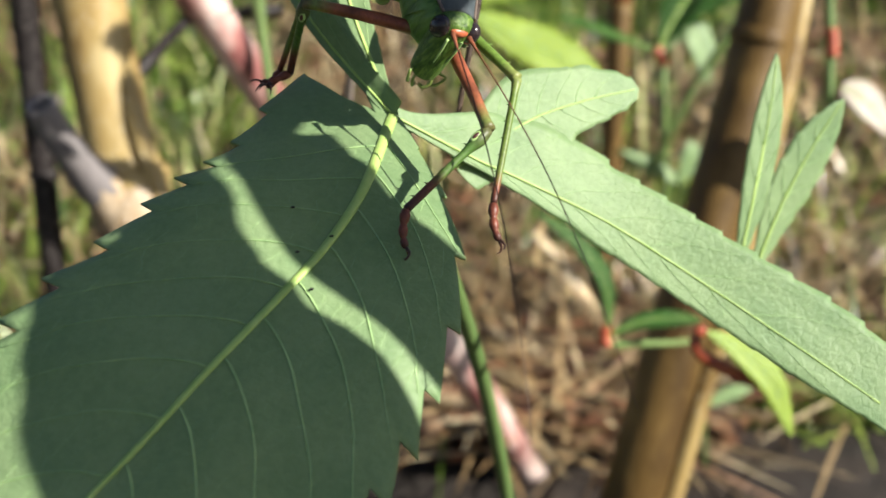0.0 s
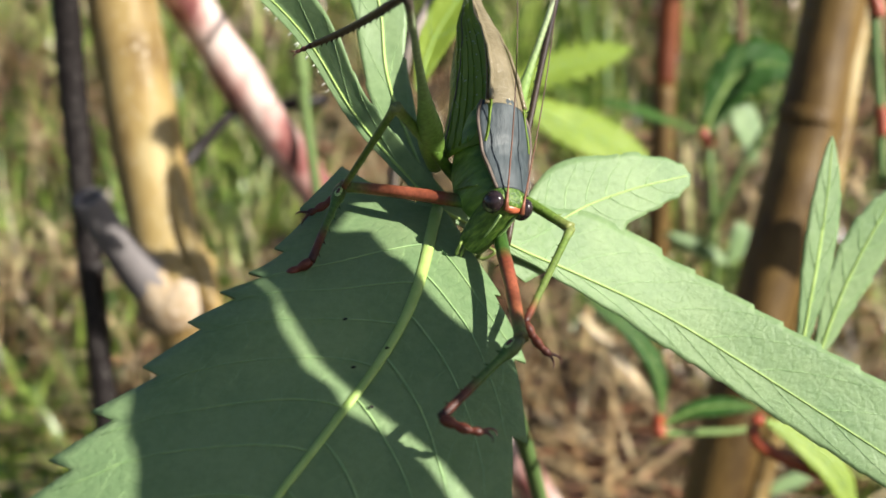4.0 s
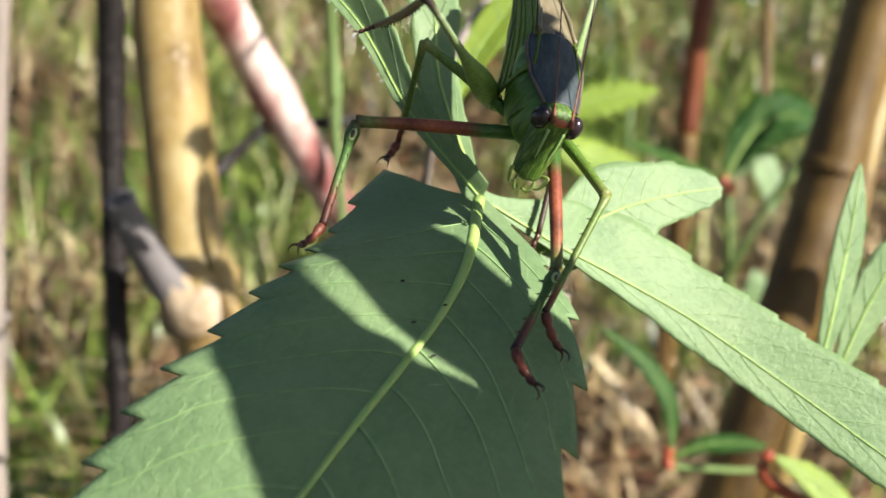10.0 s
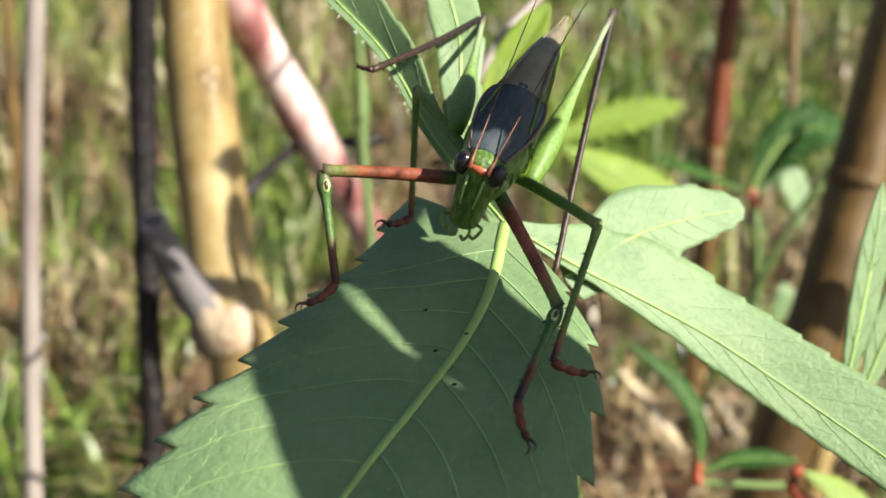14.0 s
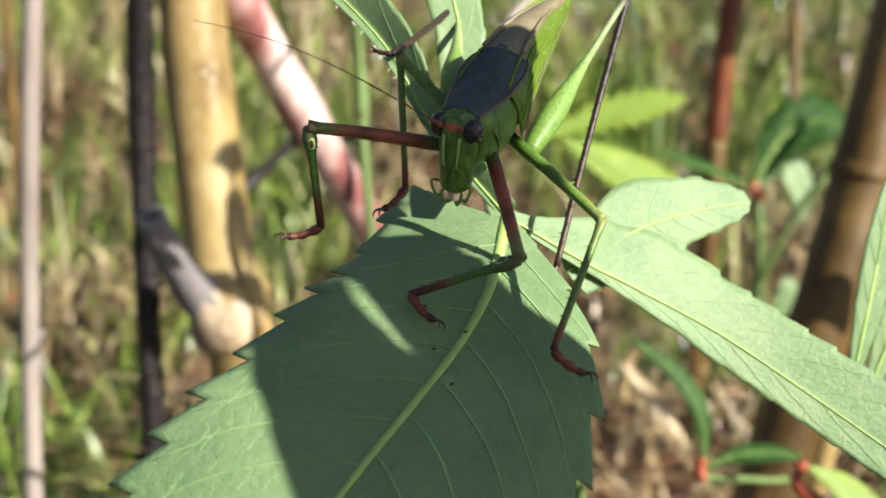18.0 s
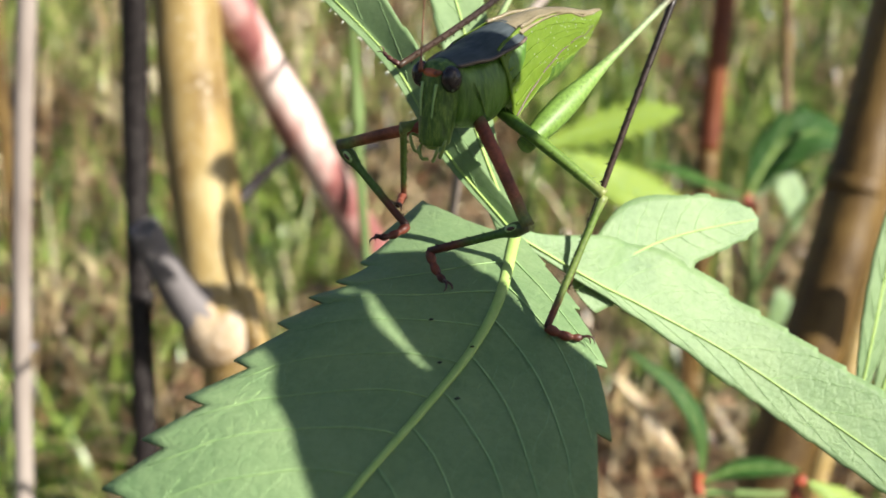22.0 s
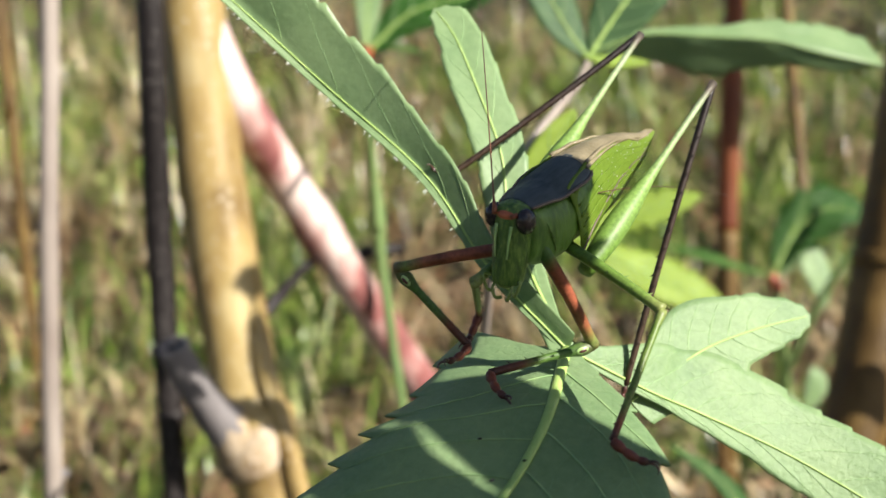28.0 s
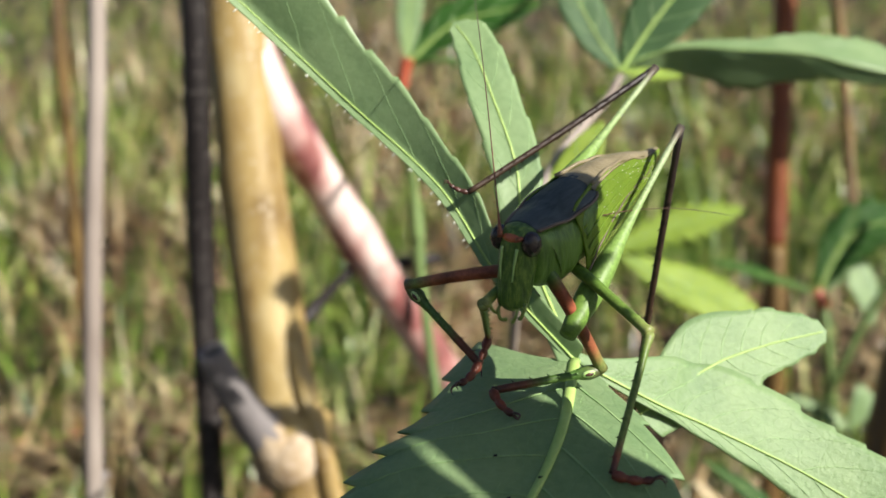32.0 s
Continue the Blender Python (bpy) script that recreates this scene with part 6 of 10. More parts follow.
    walk(LEG_PARTS['FR_femur'], [
        (0, pose(-0.00175, -0.00091, -0.00325, 0.0, 32.2, -123.2)), (0.5, pose(-0.00198, -0.00111, -0.00360, 0.0, 23.9, -118.0)), (1, pose(-0.00228, -0.00162, -0.00391, 0.0, 16.3, -113.8)),
        (1.5, pose(-0.00220, -0.00154, -0.00387, 0.0, 17.8, -119.4)), (2, pose(-0.00216, -0.00155, -0.00385, 0.0, 19.1, -125.2)), (2.5, pose(-0.00200, -0.00139, -0.00369, 0.0, 25.6, -127.6)),
        (3, pose(-0.00194, -0.00136, -0.00355, 0.0, 32.3, -130.5)), (3.5, pose(-0.00212, -0.00147, -0.00364, 0.0, 35.4, -123.6)), (4, pose(-0.00230, -0.00170, -0.00383, 0.0, 38.0, -116.5)),
        (4.5, pose(-0.00212, -0.00047, -0.00292, 0.0, 36.7, -101.2)), (5.167, pose(-0.00247, -0.00034, -0.00325, 0.2, 34.0, -87.0)), (5.833, pose(-0.00235, -0.00122, -0.00435, 4.4, 27.4, -67.3)),
        (6.5, pose(-0.00171, -0.00199, -0.00500, 7.5, 24.8, -60.2)), (7, pose(-0.00209, -0.00135, -0.00483, 7.0, 30.6, -66.4)), (7.5, pose(-0.00204, -0.00167, -0.00520, 5.8, 36.7, -71.0)),
        (8, pose(-0.00203, -0.00210, -0.00573, 4.6, 42.2, -75.7)), (8.5, pose(-0.00243, -0.00218, -0.00567, -0.4, 43.6, -91.2)), (9, pose(-0.00289, -0.00269, -0.00586, -3.9, 42.0, -106.3)),
        (9.5, pose(-0.00272, -0.00314, -0.00546, -1.6, 32.3, -99.5)), (10, pose(-0.00257, -0.00387, -0.00506, -0.4, 21.3, -94.1)), (10.5, pose(-0.00220, -0.00342, -0.00451, 0.3, 15.1, -82.9)),
        (11, pose(-0.00194, -0.00329, -0.00424, -0.0, 9.2, -71.5)), (11.5, pose(-0.00162, -0.00385, -0.00427, -0.0, 7.4, -68.3)), (12, pose(-0.00123, -0.00444, -0.00429, -0.0, 5.8, -65.4)),
        (12.5, pose(-0.00170, -0.00340, -0.00418, -0.0, 6.3, -65.0)), (13, pose(-0.00218, -0.00237, -0.00406, -0.0, 6.8, -64.7)), (13.75, pose(-0.00216, -0.00239, -0.00404, -0.0, 4.3, -63.9)),
        (14.5, pose(-0.00213, -0.00243, -0.00402, -0.0, 1.8, -63.1)), (15.12, pose(-0.00211, -0.00244, -0.00402, -0.0, 1.6, -61.6)), (15.75, pose(-0.00205, -0.00246, -0.00401, -0.0, 1.0, -58.3)),
        (16.38, pose(-0.00197, -0.00252, -0.00401, -0.0, 0.5, -55.0)), (17, pose(-0.00192, -0.00255, -0.00400, -0.0, 0.3, -53.6)), (17.5, pose(-0.00191, -0.00263, -0.00389, -0.0, -7.4, -56.1)),
        (18, pose(-0.00184, -0.00291, -0.00366, -0.9, -14.3, -58.3)), (18.5, pose(-0.00263, -0.00182, -0.00389, -2.8, -7.7, -67.7)), (19, pose(-0.00289, -0.00103, -0.00378, -4.9, -0.4, -79.6)),
        (19.5, pose(-0.00290, -0.00143, -0.00365, -5.9, 8.8, -77.2)), (20, pose(-0.00275, -0.00204, -0.00377, -6.0, 17.0, -74.9)), (20.5, pose(-0.00274, -0.00210, -0.00379, -6.1, 18.6, -75.6)),
        (21, pose(-0.00274, -0.00216, -0.00381, -6.1, 20.1, -76.4)), (21.67, pose(-0.00275, -0.00171, -0.00464, -5.1, 18.8, -76.3)), (22.33, pose(-0.00273, -0.00141, -0.00496, -3.5, 16.5, -76.7)),
        (23, pose(-0.00248, -0.00186, -0.00425, -1.5, 14.9, -76.8)), (23.5, pose(-0.00243, -0.00190, -0.00398, -0.5, 14.8, -74.3)), (24, pose(-0.00242, -0.00185, -0.00399, -0.0, 14.8, -71.8)),
        (24.5, pose(-0.00244, -0.00175, -0.00396, -0.0, 15.3, -74.2)), (25, pose(-0.00246, -0.00167, -0.00393, -0.0, 15.7, -76.7)), (25.75, pose(-0.00245, -0.00170, -0.00394, -0.0, 16.0, -76.4)),
        (26.5, pose(-0.00243, -0.00178, -0.00396, -0.0, 16.6, -75.8)), (27.25, pose(-0.00241, -0.00187, -0.00399, -0.0, 17.2, -75.3)), (28, pose(-0.00240, -0.00190, -0.00400, -0.0, 17.4, -75.0)),
        (28.7, pose(-0.00241, -0.00186, -0.00399, -0.0, 17.7, -76.0)), (29.4, pose(-0.00242, -0.00179, -0.00396, -0.0, 18.2, -78.1)), (30.1, pose(-0.00243, -0.00172, -0.00394, -0.0, 18.8, -80.2)),
        (30.8, pose(-0.00243, -0.00170, -0.00393, -0.0, 19.0, -81.2)), (31.4, pose(-0.00241, -0.00183, -0.00398, -0.0, 18.7, -81.2)), (32, pose(-0.00239, -0.00197, -0.00402, -0.0, 18.4, -81.3))])
    walk(LEG_PARTS['FR_tibia'], [
        (0, pose(-0.00685, -0.00870, -0.00911, 11.6, 73.0, 70.0)), (0.5, pose(-0.00670, -0.00999, -0.00806, -17.0, 68.4, 43.4)), (1, pose(-0.00654, -0.01128, -0.00701, -36.3, 61.6, 28.4)),
        (1.5, pose(-0.00734, -0.01066, -0.00723, -57.0, 46.8, -0.7)), (2, pose(-0.00814, -0.01005, -0.00746, -63.6, 28.9, -15.3)), (2.5, pose(-0.00806, -0.00924, -0.00844, -61.0, 20.5, -23.2)),
        (3, pose(-0.00798, -0.00843, -0.00942, -56.3, 12.2, -30.0)), (3.5, pose(-0.00707, -0.00895, -0.01001, -54.1, 6.2, -26.9)), (4, pose(-0.00617, -0.00946, -0.01060, -52.0, -1.5, -23.0)),
        (4.5, pose(-0.00383, -0.00912, -0.00949, -51.9, -7.2, -23.4)), (5.167, pose(-0.00199, -0.00944, -0.00940, -51.3, -5.6, -23.8)), (5.833, pose(0.00141, -0.01023, -0.00942, -50.9, -2.8, -24.4)),
        (6.5, pose(0.00325, -0.01067, -0.00961, -50.6, -1.1, -24.6)), (7, pose(0.00169, -0.01003, -0.01043, -48.1, -7.0, -18.2)), (7.5, pose(0.00084, -0.01001, -0.01177, -45.0, -10.8, -14.3)),
        (8, pose(-0.00001, -0.00999, -0.01311, -42.3, -12.6, -12.2)), (8.5, pose(-0.00260, -0.01013, -0.01325, -47.1, 9.3, -8.1)), (9, pose(-0.00519, -0.01054, -0.01321, -49.5, 37.5, -4.7)),
        (9.5, pose(-0.00425, -0.01232, -0.01133, -60.7, 37.3, -4.0)), (10, pose(-0.00331, -0.01409, -0.00905, -72.9, 37.0, -4.6)), (10.5, pose(-0.00090, -0.01396, -0.00738, -71.0, 39.4, 18.6)),
        (11, pose(0.00151, -0.01358, -0.00599, -67.2, 37.8, 43.1)), (11.5, pose(0.00242, -0.01399, -0.00570, -70.8, 38.4, 42.7)), (12, pose(0.00333, -0.01439, -0.00540, -74.1, 38.9, 42.4)),
        (12.5, pose(0.00291, -0.01331, -0.00539, -70.6, 46.2, 45.5)), (13, pose(0.00249, -0.01224, -0.00537, -65.4, 54.7, 50.4)), (13.75, pose(0.00267, -0.01224, -0.00487, -75.2, 43.5, 42.9)),
        (14.5, pose(0.00284, -0.01224, -0.00437, -82.3, 32.9, 38.2)), (15.12, pose(0.00311, -0.01211, -0.00432, -83.3, 30.3, 38.9)), (15.75, pose(0.00372, -0.01182, -0.00421, -85.4, 24.5, 40.5)),
        (16.38, pose(0.00433, -0.01153, -0.00411, -87.3, 18.7, 41.9)), (17, pose(0.00461, -0.01140, -0.00406, -88.0, 16.1, 42.5)), (17.5, pose(0.00418, -0.01169, -0.00247, -90.0, 45.9, 41.1)),
        (18, pose(0.00376, -0.01197, -0.00094, -88.3, 79.8, 36.2)), (18.5, pose(0.00150, -0.01190, -0.00241, -43.4, 74.4, 71.4)), (19, pose(-0.00090, -0.01185, -0.00371, -15.9, 66.6, 85.7)),
        (19.5, pose(-0.00049, -0.01202, -0.00534, -10.2, 59.5, 93.2)), (20, pose(-0.00001, -0.01220, -0.00699, -8.6, 51.7, 96.7)), (20.5, pose(-0.00015, -0.01220, -0.00729, -8.9, 48.3, 95.7)),
        (21, pose(-0.00030, -0.01220, -0.00760, -9.1, 44.8, 94.9)), (21.67, pose(-0.00030, -0.01183, -0.00818, -6.0, 45.4, 97.9)), (22.33, pose(-0.00030, -0.01167, -0.00808, 0.8, 46.4, 104.0)),
        (23, pose(-0.00005, -0.01220, -0.00708, 2.9, 47.1, 105.9)), (23.5, pose(0.00045, -0.01214, -0.00680, 4.2, 49.8, 109.6)), (24, pose(0.00090, -0.01196, -0.00680, 6.3, 52.2, 114.2)),
        (24.5, pose(0.00044, -0.01196, -0.00685, 10.7, 52.5, 116.1)), (25, pose(-0.00001, -0.01197, -0.00691, 15.1, 52.7, 118.0)), (25.75, pose(0.00004, -0.01198, -0.00697, 12.8, 51.7, 116.0)),
        (26.5, pose(0.00015, -0.01201, -0.00710, 7.8, 49.3, 111.6)), (27.25, pose(0.00026, -0.01203, -0.00723, 3.1, 46.7, 107.6)), (28, pose(0.00031, -0.01204, -0.00729, 0.9, 45.4, 105.8)),
        (28.7, pose(0.00013, -0.01203, -0.00733, -3.0, 43.1, 101.3)), (29.4, pose(-0.00026, -0.01201, -0.00740, -10.7, 37.7, 92.6)), (30.1, pose(-0.00065, -0.01198, -0.00748, -17.1, 32.1, 85.5)),
        (30.8, pose(-0.00083, -0.01197, -0.00752, -19.6, 29.7, 82.8)), (31.4, pose(-0.00082, -0.01213, -0.00750, -13.7, 33.8, 87.1)), (32, pose(-0.00080, -0.01229, -0.00749, -7.7, 37.9, 92.0))])
    walk(LEG_PARTS['FR_tarsus'], [
        (0, pose(-0.00590, -0.00609, -0.01820, 12.4, 10.1, -63.0)), (0.5, pose(-0.00415, -0.00758, -0.01689, 20.5, 14.0, -65.9)), (1, pose(-0.00256, -0.00913, -0.01536, 30.0, 24.8, -67.9)),
        (1.5, pose(-0.00084, -0.01074, -0.01415, 47.0, 20.7, -67.7)), (2, pose(-0.00012, -0.01224, -0.01205, 87.6, 30.3, -39.8)), (2.5, pose(0.00011, -0.01275, -0.01177, 119.9, 29.9, -38.8)),
        (3, pose(0.00006, -0.01307, -0.01143, 154.3, 26.9, -37.0)), (3.5, pose(0.00135, -0.01321, -0.01103, 146.2, 35.5, -44.9)), (4, pose(0.00257, -0.01317, -0.01035, 123.3, 54.2, -74.9)),
        (4.5, pose(0.00482, -0.01286, -0.00830, 140.5, 68.2, -62.5)), (5.167, pose(0.00665, -0.01326, -0.00847, -174.5, 13.5, -22.1)), (5.833, pose(0.01005, -0.01415, -0.00896, -67.1, 11.0, 137.1)),
        (6.5, pose(0.01188, -0.01462, -0.00942, -93.4, 0.1, 137.0)), (7, pose(0.01064, -0.01299, -0.00927, -0.7, 24.8, 161.5)), (7.5, pose(0.00988, -0.01232, -0.01000, 125.5, 51.9, -68.3)),
        (8, pose(0.00905, -0.01196, -0.01104, 138.3, 15.9, -36.7)), (8.5, pose(0.00668, -0.01145, -0.01479, 97.8, 34.2, -70.9)), (9, pose(0.00232, -0.01114, -0.01900, 53.6, 26.9, -100.9)),
        (9.5, pose(0.00330, -0.01286, -0.01707, 51.3, 15.7, -45.1)), (10, pose(0.00426, -0.01471, -0.01477, 37.6, 9.1, -32.2)), (10.5, pose(0.00606, -0.01162, -0.01341, 39.9, 3.9, -21.2)),
        (11, pose(0.00699, -0.00846, -0.01181, 44.4, 9.3, 4.4)), (11.5, pose(0.00789, -0.00894, -0.01160, 48.7, 15.7, 3.7)), (12, pose(0.00879, -0.00940, -0.01137, 52.5, 20.5, 3.1)),
        (12.5, pose(0.00752, -0.00863, -0.01225, 43.6, 14.1, -11.4)), (13, pose(0.00599, -0.00801, -0.01313, 34.9, 7.3, -21.3)), (13.75, pose(0.00771, -0.00755, -0.01141, 45.1, 5.7, -21.9)),
        (14.5, pose(0.00911, -0.00731, -0.00952, 54.9, 5.7, -18.9)), (15.12, pose(0.00950, -0.00696, -0.00911, 57.1, 4.1, -18.4)), (15.75, pose(0.01030, -0.00621, -0.00816, 61.9, 0.9, -16.5)),
        (16.38, pose(0.01103, -0.00552, -0.00716, 66.4, -2.1, -13.6)), (17, pose(0.01134, -0.00523, -0.00669, 68.4, -3.4, -11.8)), (17.5, pose(0.00916, -0.00735, -0.00929, 43.6, -18.0, -38.9)),
        (18, pose(0.00512, -0.01097, -0.01030, 9.6, -4.0, -35.0)), (18.5, pose(0.00232, -0.00948, -0.01155, 15.5, 1.1, -12.6)), (19, pose(-0.00063, -0.00808, -0.01242, 23.6, 7.4, 1.6)),
        (19.5, pose(-0.00075, -0.00721, -0.01352, 30.4, 5.0, -1.0)), (20, pose(-0.00070, -0.00636, -0.01445, 37.4, 2.6, -5.6)), (20.5, pose(-0.00078, -0.00591, -0.01438, 40.5, 2.4, -8.9)),
        (21, pose(-0.00087, -0.00548, -0.01428, 43.7, 2.7, -11.6)), (21.67, pose(-0.00122, -0.00522, -0.01495, 42.8, 2.5, -10.2)), (22.33, pose(-0.00189, -0.00531, -0.01496, 41.3, 3.4, -6.7)),
        (23, pose(-0.00182, -0.00599, -0.01405, 40.6, 3.0, -4.8)), (23.5, pose(-0.00161, -0.00637, -0.01407, 36.7, 2.9, -6.0)), (24, pose(-0.00149, -0.00665, -0.01431, 32.8, 4.2, -7.1)),
        (24.5, pose(-0.00210, -0.00677, -0.01439, 32.5, 5.4, -5.0)), (25, pose(-0.00272, -0.00688, -0.01446, 32.1, 6.5, -3.1)), (25.75, pose(-0.00254, -0.00668, -0.01442, 33.9, 5.6, -2.7)),
        (26.5, pose(-0.00214, -0.00625, -0.01430, 37.7, 4.1, -1.7)), (27.25, pose(-0.00171, -0.00582, -0.01414, 41.4, 3.2, -0.7)), (28, pose(-0.00151, -0.00562, -0.01406, 43.1, 3.1, -0.2)),
        (28.7, pose(-0.00123, -0.00523, -0.01382, 45.9, 3.9, -0.9)), (29.4, pose(-0.00060, -0.00450, -0.01322, 52.2, 7.3, -0.7)), (30.1, pose(-0.00003, -0.00396, -0.01254, 59.3, 11.8, 2.4)),
        (30.8, pose(0.00020, -0.00378, -0.01222, 62.8, 13.9, 4.8)), (31.4, pose(-0.00042, -0.00425, -0.01279, 57.5, 11.9, 3.7)), (32, pose(-0.00106, -0.00480, -0.01333, 52.7, 10.4, 3.7))])
    walk(LEG_PARTS['ML_femur'], [
        (0, pose(-0.00510, 0.00263, -0.00406, 0.0, -18.9, 25.5)), (0.5, pose(-0.00517, 0.00256, -0.00409, 0.0, -18.9, 23.6)), (1, pose(-0.00524, 0.00250, -0.00412, 0.0, -18.9, 21.8)),
        (1.5, pose(-0.00578, 0.00229, -0.00431, 0.0, -20.3, 23.5)), (2, pose(-0.00629, 0.00206, -0.00453, 0.0, -21.8, 25.5)), (2.5, pose(-0.00636, 0.00202, -0.00458, 0.0, -23.9, 26.0)),
        (3, pose(-0.00642, 0.00199, -0.00463, 0.0, -25.9, 26.7)), (3.5, pose(-0.00624, 0.00207, -0.00455, 0.0, -28.0, 28.5)), (4, pose(-0.00606, 0.00216, -0.00444, 0.0, -29.8, 30.4)),
        (4.5, pose(-0.00567, 0.00233, -0.00413, 0.0, -36.4, 22.0)), (5.167, pose(-0.00570, 0.00257, -0.00401, 4.7, -36.3, 14.2)), (5.833, pose(-0.00565, 0.00301, -0.00366, 13.1, -33.4, 1.1)),
        (6.5, pose(-0.00556, 0.00323, -0.00342, 17.5, -30.7, -5.2)), (7, pose(-0.00550, 0.00333, -0.00326, 19.9, -30.9, -6.6)), (7.5, pose(-0.00593, 0.00339, -0.00353, 19.1, -27.2, -3.9)),
        (8, pose(-0.00635, 0.00339, -0.00371, 18.4, -23.3, -1.0)), (8.5, pose(-0.00639, 0.00325, -0.00381, 15.7, -18.3, 2.3)), (9, pose(-0.00634, 0.00303, -0.00393, 12.2, -13.2, 5.2)),
        (9.5, pose(-0.00546, 0.00296, -0.00388, 9.0, -11.8, 10.8)), (10, pose(-0.00455, 0.00297, -0.00394, 4.9, -9.8, 15.5)), (10.5, pose(-0.00559, 0.00267, -0.00429, 1.6, -3.3, 38.2)),
        (11, pose(-0.00539, 0.00329, -0.00450, 0.0, 4.7, 60.7)), (11.5, pose(-0.00546, 0.00310, -0.00442, 0.0, 1.2, 59.2)), (12, pose(-0.00552, 0.00296, -0.00436, 0.0, -2.4, 57.6)),
        (12.5, pose(-0.00572, 0.00266, -0.00432, 0.0, -8.1, 58.4)), (13, pose(-0.00585, 0.00244, -0.00433, 0.0, -14.2, 59.2)), (13.75, pose(-0.00589, 0.00239, -0.00434, 0.0, -14.5, 60.7)),
        (14.5, pose(-0.00593, 0.00234, -0.00436, 0.0, -14.8, 62.1)), (15.12, pose(-0.00587, 0.00247, -0.00433, 0.0, -13.0, 64.1)), (15.75, pose(-0.00573, 0.00286, -0.00429, 0.0, -9.1, 68.0)),
        (16.38, pose(-0.00562, 0.00335, -0.00428, 0.0, -5.5, 71.5)), (17, pose(-0.00557, 0.00360, -0.00430, 0.0, -4.0, 73.0)), (17.5, pose(-0.00551, 0.00352, -0.00452, 0.0, 4.8, 69.7)),
        (18, pose(-0.00545, 0.00365, -0.00469, 0.9, 13.8, 66.8)), (18.5, pose(-0.00569, 0.00382, -0.00488, 3.1, 24.6, 71.9)), (19, pose(-0.00592, 0.00425, -0.00531, 5.8, 34.1, 77.9)),
        (19.5, pose(-0.00610, 0.00421, -0.00530, 7.2, 36.4, 80.6)), (20, pose(-0.00618, 0.00420, -0.00539, 7.5, 38.4, 82.6)), (20.5, pose(-0.00645, 0.00372, -0.00493, 7.5, 37.0, 90.1)),
        (21, pose(-0.00661, 0.00331, -0.00457, 7.3, 34.8, 97.9)), (21.67, pose(-0.00656, 0.00332, -0.00517, 5.9, 33.4, 98.5)), (22.33, pose(-0.00640, 0.00281, -0.00513, 4.0, 30.5, 100.2)),
        (23, pose(-0.00605, 0.00194, -0.00433, 1.7, 28.8, 100.6)), (23.5, pose(-0.00595, 0.00162, -0.00403, 0.6, 28.8, 99.4)), (24, pose(-0.00588, 0.00141, -0.00397, 0.0, 28.6, 98.6)),
        (24.5, pose(-0.00595, 0.00169, -0.00414, 0.0, 27.2, 95.3)), (25, pose(-0.00599, 0.00201, -0.00431, 0.0, 25.8, 92.2)), (25.75, pose(-0.00600, 0.00202, -0.00432, 0.0, 24.8, 91.1)),
        (26.5, pose(-0.00600, 0.00208, -0.00435, 0.0, 22.6, 88.5)), (27.25, pose(-0.00600, 0.00216, -0.00439, 0.0, 20.3, 86.2)), (28, pose(-0.00600, 0.00221, -0.00440, 0.0, 19.3, 85.1)),
        (28.7, pose(-0.00600, 0.00220, -0.00440, 0.0, 18.8, 83.7)), (29.4, pose(-0.00600, 0.00219, -0.00440, 0.0, 17.5, 80.6)), (30.1, pose(-0.00600, 0.00221, -0.00440, 0.0, 16.2, 77.5)),
        (30.8, pose(-0.00599, 0.00222, -0.00441, 0.0, 15.6, 76.2)), (31.4, pose(-0.00609, 0.00183, -0.00428, 0.0, 17.5, 76.0)), (32, pose(-0.00619, 0.00146, -0.00413, 0.0, 19.7, 75.8))])
